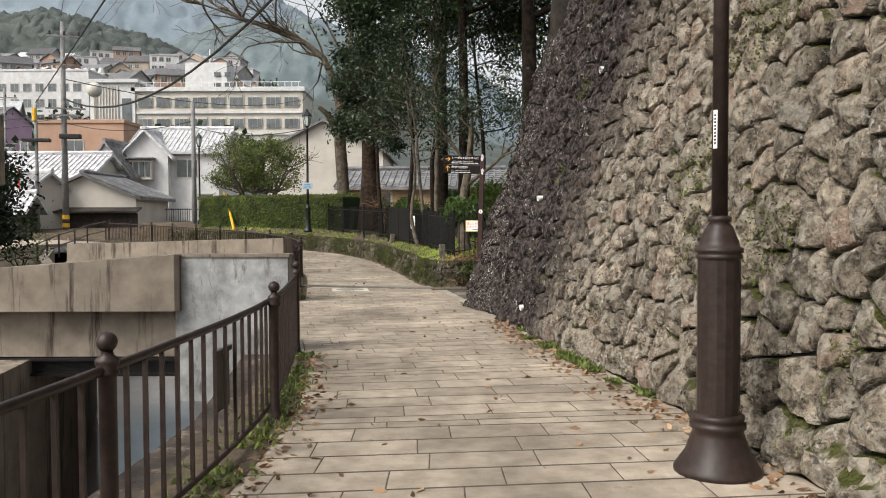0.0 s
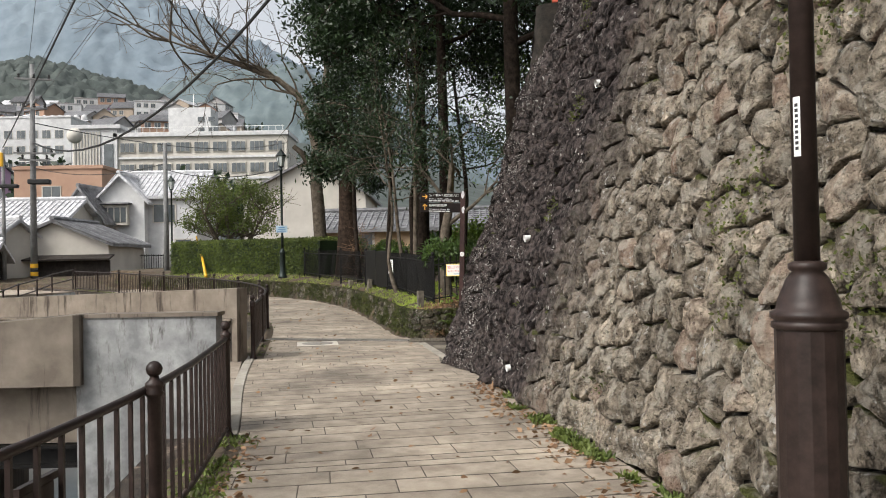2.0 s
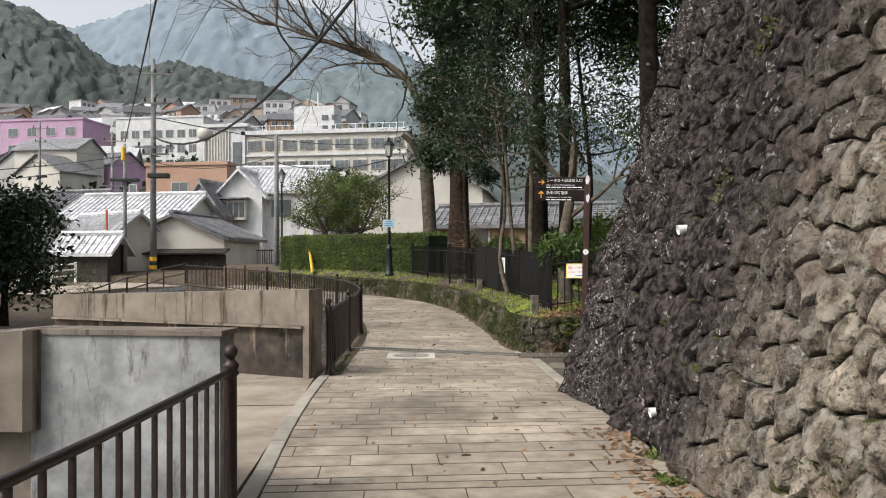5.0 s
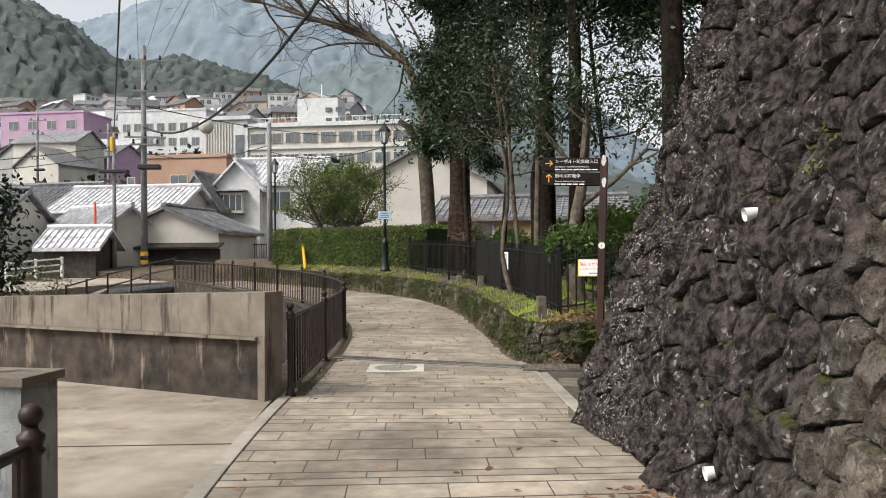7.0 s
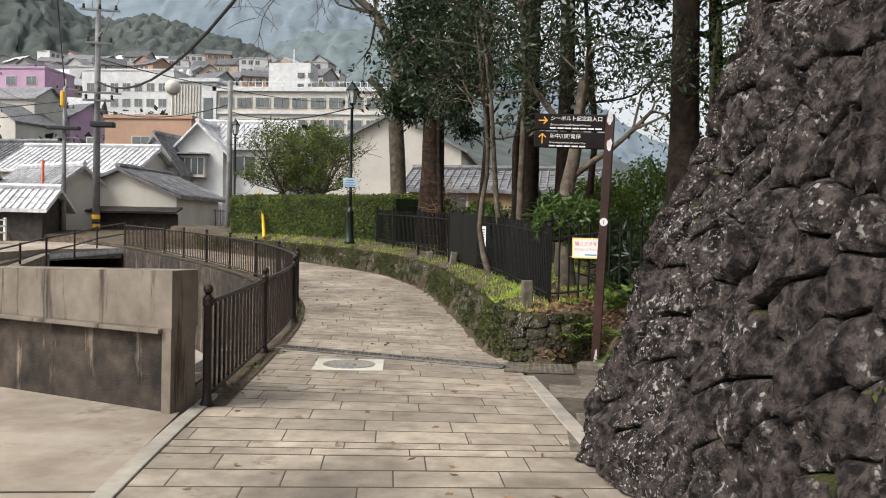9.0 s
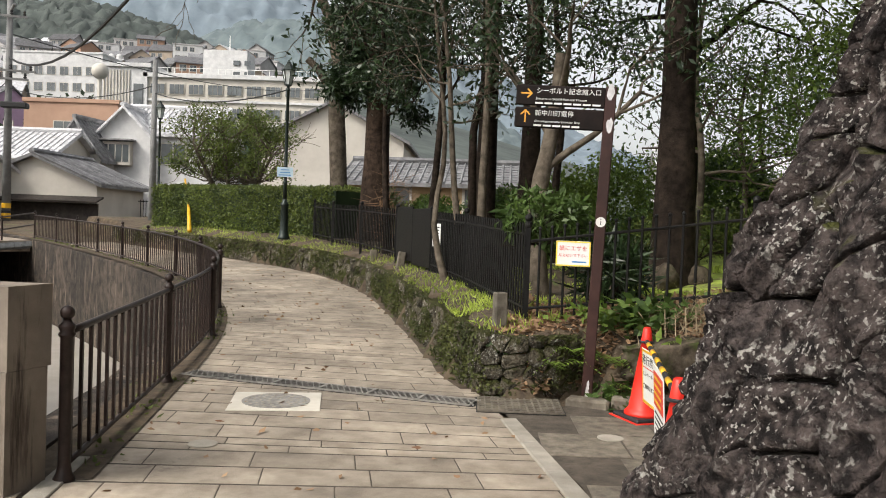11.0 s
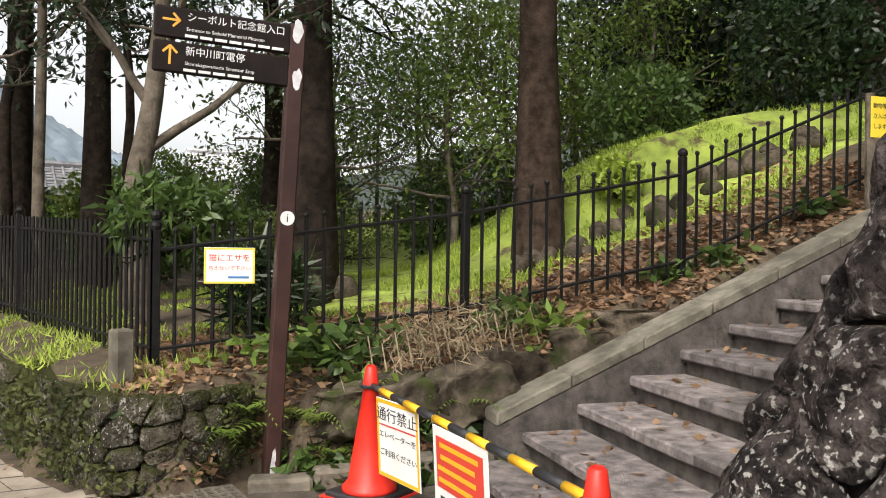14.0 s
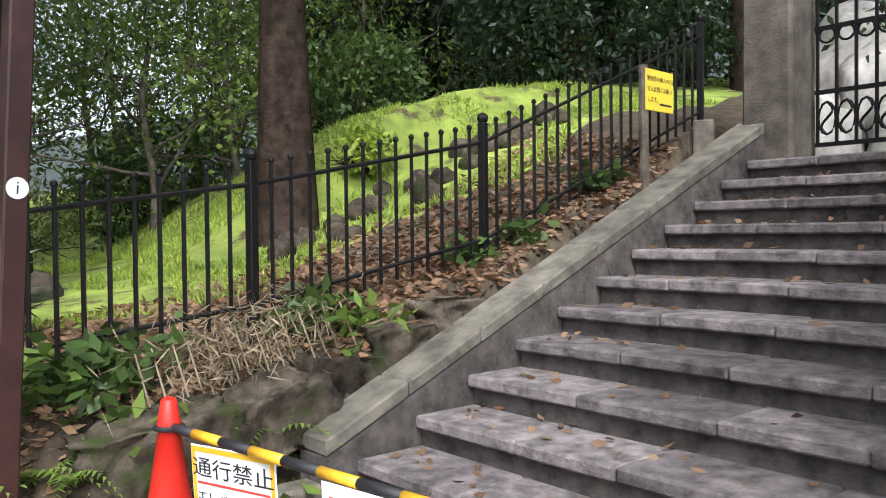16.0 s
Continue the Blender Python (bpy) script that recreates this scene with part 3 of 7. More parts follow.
# ---- paved path ----
STATIONS = [((-1.2, -7.5), (3.25, -7.5)), ((-0.9, -2), (3.1, -2)), ((-0.78, 1.0), (2.98, 1.2)), ((-0.57, 3.7), (2.84, 4.1)), ((-0.44, 6.4), (2.52, 6.7)), ((-0.82, 9.3), (1.98, 9.9)),
            ((-1.45, 12.0), (1.5, 12.6)), ((-2.05, 15.3), (0.98, 15.6)), ((-2.34, 18.1), (0.52, 17.8)), ((-2.8, 20.9), (-0.2, 20.8)), ((-3.55, 23.65), (-0.85, 23.6)),
            ((-4.7, 26.2), (-1.75, 27.0)), ((-6.05, 28.55), (-3.0, 30.0)), ((-7.55, 30.75), (-4.35, 31.95)), ((-9.05, 32.75), (-5.95, 33.8)), ((-10.65, 34.75), (-7.95, 35.85)),
            ((-12.25, 36.75), (-10.3, 38.1)), ((-14.0, 38.8), (-12.9, 40.7))]
PL, PR = Line([s[0] for s in STATIONS], 2), Line([s[1] for s in STATIONS], 2)
PC = Line([((s[0][0] + s[1][0]) / 2, (s[0][1] + s[1][1]) / 2) for s in STATIONS], 2)
sta = np.linspace(0, 1, len(PL.p))


def edge_at(k):
    """Left and right edge of the path at the fraction k of its chain of stations."""
    a = [float(np.interp(k, sta, c)) for c in PL.ax[:2]]
    b = [float(np.interp(k, sta, c)) for c in PR.ax[:2]]
    return Vector((*a, 0)), Vector((*b, 0))


vs, fs = [], []
N = 150
for i in range(N + 1):
    a, b = edge_at(i / N)
    vs += [(a.x, a.y, g(a.y) - 0.001), (b.x, b.y, g(b.y) - 0.001)]
for i in range(N):
    fs.append((2 * i, 2 * i + 1, 2 * i + 3, 2 * i + 2))
path_floor = tagged(obj("pavement", vs, fs, M_JOINT), "footpath of pale stone slabs in running bond, worn", "path", kind="structure")
# apron by the foot of the stairs
apron = tagged(obj("pavement_apron", [(1.02, 15.62, -0.002), (1.0, 14.4, -0.002), (3.6, 14.2, -0.002), (3.4, 17.3, -0.002), (2.3, 17.6, -0.002), (1.25, 17.95, -0.002), (0.6, 17.62, -0.002)],
                   [(0, 1, 2, 3, 4, 5, 6)], M_JOINT), "dark stone paving at the foot of the stairs", "paving", kind="structure")

# ---- stairs ----
stairs = thing("stairs", "grey weathered stone stairs with dry leaves on the treads", "stairs", kind="structure")
NSTEP, RISE, RUN, WID = 12, 0.1695, 0.381, 3.8
rs = random.Random(5)
for k in range(NSTEP):
    o = STAIR0 + V * 0.1 + U * (RUN * k)
    z = 0.127 + RISE * k
    x = 0.0
    cuts = [0.0]
    while cuts[-1] < WID - 0.5:
        cuts.append(cuts[-1] + rs.uniform(0.55, 0.8))
    cuts[-1] = WID
    for c0, c1 in zip(cuts, cuts[1:]):
        bm = bmesh.new()
        c = o + U * (RUN / 2 - 0.015) - V * ((c0 + c1) / 2)
        box(bm, (c.x, c.y, z - 0.035 + rs.uniform(-0.003, 0.003)), (RUN + 0.05, c1 - c0 - 0.006, 0.07), math.atan2(U.y, U.x), 0.012)
        part("tread", bm, M_STEP, stairs)
    bm = bmesh.new()
    c = o + U * 0.32 - V * (WID / 2)
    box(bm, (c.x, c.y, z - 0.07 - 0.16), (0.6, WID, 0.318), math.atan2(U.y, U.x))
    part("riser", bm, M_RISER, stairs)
top = STAIR0 + U * (RUN * NSTEP)
ZTOP = 0.127 + RISE * (NSTEP - 1)
bm = bmesh.new()
c = top + U * 2.2 - V * (WID / 2 - 0.2)
box(bm, (c.x, c.y, ZTOP - 0.35), (4.4, WID + 1.2, 0.7), math.atan2(U.y, U.x))
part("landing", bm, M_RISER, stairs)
slope = math.atan2(RISE, RUN)
coping = thing("stair_coping", "lichen-spotted stone coping beside the stairs", "coping", kind="structure")
for k in range(9):
    a = 0.17 + k * 0.53

    def prism(bm, x0, x1, v0, v1, lo, hi):
        """A length of wall that follows the slope of the stairs."""
        q = [STAIR0 + U * x + V * v + Vector((0, 0, x / RUN * RISE + 0.1 + dz)) for x in (x0, x1) for v, dz in ((v0, lo), (v1, lo), (v1, hi), (v0, hi))]
        w = [bm.verts.new(p) for p in q]
        for f in ((0, 1, 2, 3), (7, 6, 5, 4), (0, 4, 5, 1), (1, 5, 6, 2), (2, 6, 7, 3), (3, 7, 4, 0)):
            bm.faces.new([w[i] for i in f])
        bmesh.ops.recalc_face_normals(bm, faces=bm.faces)
        return bm

    bm = prism(bmesh.new(), a, a + 0.522, 0.1, 0.38, 0.03, 0.12 + rs.uniform(-0.004, 0.004))
    bmesh.ops.bevel(bm, geom=list(bm.edges), offset=0.012, segments=1, affect="EDGES", profile=0.5)
    part("slab", bm, M_COPE, coping)
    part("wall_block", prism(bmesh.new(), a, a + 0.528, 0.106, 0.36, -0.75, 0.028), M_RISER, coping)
# curved kerb running from the coping to the post
KERB = Line([(1.2, 18.02), (1.6, 17.86), (2.05, 17.8), (2.4, 17.68), (2.72, 17.58)], 2)
kerb = thing("kerb", "low curved stone kerb at the foot of the planted bank", "kerb", kind="structure")
for i in range(4):
    s0, s1 = KERB.length * i / 4 + 0.005, KERB.length * (i + 1) / 4 - 0.005
    bm = bmesh.new()
    p, q = KERB.at(s0), KERB.at(s1)
    c = (p + q) / 2
    box(bm, (c.x, c.y, 0.02 + 0.02 * i), ((q - p).length, 0.17, 0.1 + 0.04 * i), math.atan2((q - p).y, (q - p).x), 0.02)
    part("kerb_piece", bm, M_MARK, kerb)


# ---- stone walls ----
def cells(pts, w, h, reach):
    """Cells round points in a rectangle, each cut back by its neighbours."""
    out = []
    P = np.array(pts)
    for i, (px, py) in enumerate(pts):
        poly = [(px - reach, py - reach), (px + reach, py - reach), (px + reach, py + reach), (px - reach, py + reach)]
        d = np.hypot(P[:, 0] - px, P[:, 1] - py)
        cut = [((px + P[j, 0]) / 2, (py + P[j, 1]) / 2, P[j, 0] - px, P[j, 1] - py) for j in np.argsort(d)[1:18] if d[j] < 2.4 * reach]
        cut += [(0, 0, -1, 0), (w, 0, 1, 0), (0, 0, 0, -1), (0, h, 0, 1)]
        for mx, my, nx_, ny_ in cut:
            new_poly = []
            for (ax, ay), (bx, by) in zip(poly, poly[1:] + poly[:1]):
                fa, fb = (ax - mx) * nx_ + (ay - my) * ny_, (bx - mx) * nx_ + (by - my) * ny_
                if fa <= 0:
                    new_poly.append((ax, ay))
                if (fa < 0) != (fb < 0) and abs(fa - fb) > 1e-9:
                    t = fa / (fa - fb)
                    new_poly.append((ax + (bx - ax) * t, ay + (by - ay) * t))
            poly = new_poly
            if len(poly) < 3:
                break
        out.append(poly)
    return out


def stone(poly, c, bulge, gap, rnd, put, n=18):
    """One rough stone: the cell drawn in, rounded and domed, then knocked about."""
    q = []
    for a, b in zip(poly, poly[1:] + poly[:1]):
        q += [(a[0] * 0.87 + b[0] * 0.13, a[1] * 0.87 + b[1] * 0.13), (a[0] * 0.13 + b[0] * 0.87, a[1] * 0.13 + b[1] * 0.87)]
    ln = [0.0]
    for a, b in zip(q, q[1:] + q[:1]):
        ln.append(ln[-1] + math.hypot(b[0] - a[0], b[1] - a[1]))
    q2 = q + [q[0]]
    ring = [(float(np.interp(ln[-1] * k / n, ln, [p[0] for p in q2])), float(np.interp(ln[-1] * k / n, ln, [p[1] for p in q2]))) for k in range(n)]
    cx, cy = sum(p[0] for p in ring) / n, sum(p[1] for p in ring) / n
    planes = []
    for _ in range(6):
        th, sl_ = rnd.uniform(0, 6.283), rnd.uniform(0.3, 1.25)
        planes.append((math.cos(th) * sl_, math.sin(th) * sl_, rnd.uniform(0.64, 1.05)))
    sd = rnd.uniform(0, 90)
    rad = sum(math.hypot(x - cx, y - cy) for x, y in ring) / n
    vs, fs = [], []

    def top(dx, dy, cap):
        h = min([cap] + [c + (a * dx + b * dy) / rad * 0.6 for a, b, c in planes])
        h += 0.3 * noise.noise((dx * 7 + sd, dy * 7, 1.0)) + 0.34 * (0.35 - abs(noise.noise((dx * 13 + sd, dy * 13, 5.0)))) + 0.16 * noise.noise((dx * 36 + sd, dy * 36, 9.0))
        return h

    if rad > 0.2:
        n = 30
        ring = [(float(np.interp(ln[-1] * k / n, ln, [p[0] for p in q2])), float(np.interp(ln[-1] * k / n, ln, [p[1] for p in q2]))) for k in range(n)]
    LOOPS = ((1.0, -0.6), (1.0, 0.12), (0.985, 0.6), (0.95, 0.9), (0.86, 1.0), (0.72, 1.0), (0.58, 1.0), (0.44, 1.0), (0.3, 1.0), (0.15, 1.0)) if rad > 0.2 else ((1.0, -0.6), (1.0, 0.12), (0.975, 0.6), (0.92, 0.92), (0.72, 1.0), (0.46, 1.0), (0.2, 1.0))
    for sc, o in LOOPS:
        for x, y in ring:
            dx, dy = (x - cx), (y - cy)
            l = math.hypot(dx, dy) + 1e-6
            k = max(0.1, sc - gap / l)
            w = 1 + 0.09 * noise.noise((dx * 14 + sd, dy * 14, 0.4))
            dx, dy = dx * k * w, dy * k * w
            vs.append(put(cx + dx, cy + dy, bulge * (o if o < 0 else max(0.02, min(top(dx, dy, 1.1), 1.35) * o))))
    vs.append(put(cx, cy, bulge * top(0, 0, 1.1)))
    m = len(LOOPS) - 1
    for j in range(m):
        for k in range(n):
            fs.append((j * n + k, j * n + (k + 1) % n, (j + 1) * n + (k + 1) % n, (j + 1) * n + k))
    for k in range(n):
        fs.append((m * n + k, m * n + (k + 1) % n, (m + 1) * n))
    return vs, fs


def surface(line, batter):
    """Maps length along, height and depth of a leaning wall to the world; outward is to the left of the line."""
    def put(s, z, o):
        p, d = line.at(s), line.dirn(s, 0.25)
        bx, by = batter(p)
        return (p.x - d.y * o + bx * z, p.y + d.x * o + by * z, p.z + z)
    return put


WL = Line(WALL_BASE + WALL_TURN + WALL_BACK, 2)
WALL_H = 4.95
def lean(p):
    """How far the wall falls back for each metre of height, along its path side and along the stairs."""
    w = min(1.0, max(0.0, (p.x - 1.1 - 0.25 * (14.8 - p.y)) / 0.9))
    lx, ly = float(np.interp(p.y, [6, 8, 10, 12, 14, 14.7], [0.15, 0.17, 0.215, 0.25, 0.28, 0.31])), float(np.interp(p.y, [10, 13, 14.3, 14.7], [0, -0.05, -0.17, -0.3]))
    return (lx + (0.06 - lx) * w, ly + (-0.3 - ly) * w)


smooth_put = surface(WL, lean)


def wput(s, z, o):
    """The craggy face: deep hollows and knobs that grow towards the corner."""
    k = float(np.interp(s, [s_at_y(10.5), s_at_y(13)], [0.3, 0.9]))
    o += k * (0.13 * noise.noise((s * 1.9, z * 1.9, 3.3)) + 0.07 * noise.noise((s * 5.1, z * 5.1, 8.1)) + 0.035 * noise.noise((s * 13, z * 13, 1.7)))
    return smooth_put(s, z, o)


s_at_y = lambda y: float(np.interp(y, [p.y for p in WL.p[:len(WL.p) // 2]], WL.s[:len(WL.p) // 2]))
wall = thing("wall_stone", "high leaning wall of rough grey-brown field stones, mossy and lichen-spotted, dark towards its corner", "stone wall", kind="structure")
vs, fs = [], []
ns = 90
for i in range(ns + 1):
    for j in range(9):
        vs.append(wput(WL.length * i / ns, WALL_H * j / 8, -0.05))
for i in range(ns):
    for j in range(8):
        fs.append((i * 9 + j, (i + 1) * 9 + j, (i + 1) * 9 + j + 1, i * 9 + j + 1))
obj("core", vs, fs, M_WALLBACK, wall, "dark earth-filled joints", True)


def scatter(w, h, size, rnd, squash=1.0):
    """Staggered points with size(s, z) between them."""
    pts, z, row = [], 0.0, 0
    while z < h:
        s = rnd.uniform(0, 0.3)
        step_z = []
        while s < w:
            d = size(s, z)
            pts.append((s + rnd.uniform(-0.3, 0.3) * d, z + d * squash * 0.5 + rnd.uniform(-0.28, 0.28) * d))
            step_z.append(d)
            s += d * rnd.uniform(0.8, 1.35)
        z += min(step_z) * squash * 0.88
        row += 1
    return pts


S0, S1 = s_at_y(3.6), s_at_y(14.3)
rw = random.Random(11)
START = s_at_y(-1.0)
size_w = lambda s, z: float(np.interp(s + START, [s_at_y(3), s_at_y(6.5), s_at_y(9), s_at_y(11.4), s_at_y(13), 30], [0.34, 0.3, 0.26, 0.25, 0.42, 0.5])) * (1.15 if z < 0.7 else 1.0)
pts = scatter(S1 + 3.6 - START, WALL_H, size_w, rw, 1.0)
rest_v, rest_f = [], []
STONES = cells(pts, S1 + 3.6 - START, WALL_H, 0.6)
parts_left = 300
for (ps, pz), poly in zip(pts, STONES):
    if len(poly) < 3:
        continue
    area = abs(sum(a[0] * b[1] - b[0] * a[1] for a, b in zip(poly, poly[1:] + poly[:1]))) / 2
    if area < 0.004:
        continue
    b = math.sqrt(area) * rw.uniform(0.24, 0.44) * float(np.interp(ps + START, [s_at_y(8.5), s_at_y(12)], [1.0, 0.7]))
    v, f = stone([(p[0] + START, p[1]) for p in poly], None, b, float(np.interp(ps + START, [s_at_y(8.5), s_at_y(12)], [0.012, 0.007])), rw, wput)
    if parts_left > 0 and pz < 2.6 and (S0 < ps + START < s_at_y(9.5) or s_at_y(12.6) < ps + START < S1 + 0.6):
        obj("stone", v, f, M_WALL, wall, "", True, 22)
        parts_left -= 1
    else:
        k = len(rest_v)
        rest_v += v
        rest_f += [tuple(i + k for i in q) for q in f]
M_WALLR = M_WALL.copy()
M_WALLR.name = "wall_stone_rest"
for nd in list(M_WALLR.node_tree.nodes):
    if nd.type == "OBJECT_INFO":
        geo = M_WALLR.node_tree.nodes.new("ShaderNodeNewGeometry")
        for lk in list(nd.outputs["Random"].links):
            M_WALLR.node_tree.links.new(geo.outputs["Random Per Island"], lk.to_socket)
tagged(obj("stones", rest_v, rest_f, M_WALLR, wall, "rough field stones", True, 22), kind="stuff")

# low mossy wall along the garden
LL = Line([(p[0], p[1], g(p[1])) for p in LOW_WALL], 2)
lput = surface(LL, lambda p: (0.1, 0.06))
low = thing("wall_low", "low mossy garden wall of small rough stones", "garden wall", kind="structure")
vs, fs = [], []
ns = 80
for i in range(ns + 1):
    for z, o in ((-0.05, -0.03), (0.5, -0.03), (0.53, -0.3), (0.3, -0.6)):
        vs.append(lput(LL.length * i / ns, z, o))
for i in range(ns):
    for j in range(3):
        fs.append((i * 4 + j, (i + 1) * 4 + j, (i + 1) * 4 + j + 1, i * 4 + j + 1))
obj("core", vs, fs, M_LOW, low, "moss-grown earth and stone core", True)
rl = random.Random(3)
pts = scatter(LL.length, 0.56, lambda s, z: 0.2 if s < 9 else 0.27, rl, 0.8)
rest_v, rest_f, left = [], [], 160
M_LOWR = M_LOW.copy()
for nd in list(M_LOWR.node_tree.nodes):
    if nd.type == "OBJECT_INFO":
        geo = M_LOWR.node_tree.nodes.new("ShaderNodeNewGeometry")
        for lk in list(nd.outputs["Random"].links):
            M_LOWR.node_tree.links.new(geo.outputs["Random Per Island"], lk.to_socket)
for (ps, pz), poly in zip(pts, cells(pts, LL.length, 0.58, 0.3)):
    if len(poly) < 3:
        continue
    v, f = stone(poly, None, rl.uniform(0.03, 0.08), 0.003, rl, lput, 12)
    if left > 0 and ps < 10:
        obj("stone", v, f, M_LOW, low, "", True, 32)
        left -= 1
    else:
        k = len(rest_v)
        rest_v += v
        rest_f += [tuple(i + k for i in q) for q in f]
tagged(obj("stones", rest_v, rest_f, M_LOWR, low, "small rough stones", True, 32), kind="stuff")


# earth and moss gathered at its foot
vs, fs = [], []
for i in range(121):
    q = 1.2 + (LL.length - 1.2) * i / 120
    for o in (-0.04, 0.11 + 0.05 * noise.noise((q * 1.7, 0, 3))):
        x, y, z = lput(q, 0.0, o)
        vs.append((x, y, g(y) + 0.007))
for i in range(120):
    fs.append((2 * i, 2 * i + 1, 2 * i + 3, 2 * i + 2))
tagged(obj("verge", vs, fs, M_GROUND), "narrow strip of earth and moss along the low wall", "verge", kind="structure")


# ---- street things ----
def railing(line, posts, label, group):
    """Iron railing: turned posts with ball tops, a round top rail, a bottom rail and thin bars."""
    L = Line([(x, y, g(y)) for x, y in line], 0 if len(line) < 3 else 2)
    base = L.at(0)
    rl_ = thing("railing", label, "railing", group)
    pp = [Vector((x, y, g(y))) for x, y in posts]
    pm = None
    for p in pp:
        if pm is None:
            bm = lathe(bmesh.new(), [(0.062, 0), (0.062, 0.02), (0.045, 0.05), (0.036, 0.1), (0.036, 0.84), (0.046, 0.85), (0.05, 0.862), (0.038, 0.875), (0.048, 0.9), (0.047, 0.915), (0.028, 0.93), (0.022, 0.95)]
                       + ball(0.043, 0.985)[1:], (0, 0, 0), 14)
            pm = part("post", bm, M_RAIL, rl_, "", True)
            pm.matrix_local = Matrix.Translation(p)
        else:
            shared("post", pm, rl_, Matrix.Translation(p))
    n = max(8, int(L.length / 0.3))
    sv = [L.at(L.length * i / n) for i in range(n + 1)]
    part("top_rail", tube(bmesh.new(), [p + Vector((0, 0, 0.87)) for p in sv], 0.022, 10), M_RAIL, rl_, "", True)
    part("bottom_rail", tube(bmesh.new(), [p + Vector((0, 0, 0.09)) for p in sv], 0.02, 6), M_RAIL, rl_, "", True)
    bar = None
    k = int(L.length / 0.19)
    for i in range(k):
        p = L.at(L.length * (i + 0.5) / k)
        if min((p - q).length for q in pp) < 0.06:
            continue
        m = Matrix.Translation(p + Vector((0, 0, 0.09)))
        if bar is None:
            bar = part("bar", box(bmesh.new(), (0, 0, 0.39), (0.02, 0.02, 0.78)), M_RAIL, rl_)
            bar.matrix_local = m
        else:
            shared("bar", bar, rl_, m)
    return rl_


ra = railing(RAIL_A, RAIL_A, "brown iron railing with ball-topped posts along the river", "river railings")
railing(RAIL_B, RAIL_B, "brown iron railing with ball-topped posts curving along the river", "river railings")
plq = thing("metal_plate", "small dark metal plate hung on the river railing", "plate")
bm = bmesh.new()
box(bm, (-0.66, 5.28, 0.5), (0.012, 0.26, 0.34), -0.04, 0.004)
box(bm, (-0.655, 5.28, 0.69), (0.025, 0.3, 0.03), -0.04)
part("plate", bm, M_RAIL, plq)


def big_lamp(x, y):
    lp = thing("street_lamp", "tall brown iron lamp post with flared base beside stone wall", "street lamp")
    bm = lathe(bmesh.new(), [(0.25, 0), (0.25, 0.025), (0.235, 0.045), (0.185, 0.12), (0.15, 0.22), (0.142, 0.25), (0.16, 0.265), (0.16, 0.29), (0.135, 0.3), (0.15, 0.315), (0.15, 0.335), (0.128, 0.35)], (x, y, 0), 28)
    part("base", bm, M_RAIL, lp, "", True)
    bm = bmesh.new()
    for k in range(16):
        a, b = 2 * math.pi * k / 16, 2 * math.pi * (k + 0.5) / 16
        bm.verts.new((x + 0.121 * math.cos(a), y + 0.121 * math.sin(a), 0.345))
        bm.verts.new((x + 0.1185 * math.cos(b), y + 0.1185 * math.sin(b), 0.345))
    lo = list(bm.verts)
    hi = [bm.verts.new((v.co.x, v.co.y, 1.25)) for v in lo]
    for k in range(32):
        bm.faces.new((lo[k], lo[(k + 1) % 32], hi[(k + 1) % 32], hi[k]))
    part("fluted_column", bm, M_RAIL, lp)
    part("collar", lathe(bmesh.new(), [(0.118, 1.24), (0.132, 1.25), (0.132, 1.268), (0.12, 1.275), (0.136, 1.285), (0.136, 1.305), (0.115, 1.315), (0.108, 1.35), (0.075, 1.43), (0.055, 1.455), (0.068, 1.465), (0.068, 1.485), (0.045, 1.495)],
                         (x, y, 0), 24), M_RAIL, lp, "", True)
    part("pole", lathe(bmesh.new(), [(0.046, 1.49), (0.038, 4.6)], (x, y, 0), 16), M_RAIL, lp, "", True)
    st = bmesh.new()
    a0, a1 = math.radians(196), math.radians(232)
    rows = []
    for z in (1.88, 2.1):
        rows.append([st.verts.new((x + 0.0458 * math.cos(a0 + (a1 - a0) * k / 4), y + 0.0458 * math.sin(a0 + (a1 - a0) * k / 4), z)) for k in range(5)])
    for k in range(4):
        st.faces.new((rows[0][k], rows[0][k + 1], rows[1][k + 1], rows[1][k]))
    sk = part("sticker", st, M_PAPER, lp, "white number sticker")
    bm = bmesh.new()
    for i in range(9):
        a = (a0 + a1) / 2
        box(bm, (x + 0.0462 * math.cos(a), y + 0.0462 * math.sin(a), 1.91 + 0.02 * i), (0.002, 0.012, 0.012), a)
    part("print", bm, M_INK, sk)
    part("head", lathe(bmesh.new(), [(0.05, 4.6), (0.12, 4.66), (0.17, 5.0), (0.2, 5.02), (0.03, 5.25)], (x, y, 0), 6), M_RAIL, lp)
    return lp


big_lamp(2.285, 5.1)


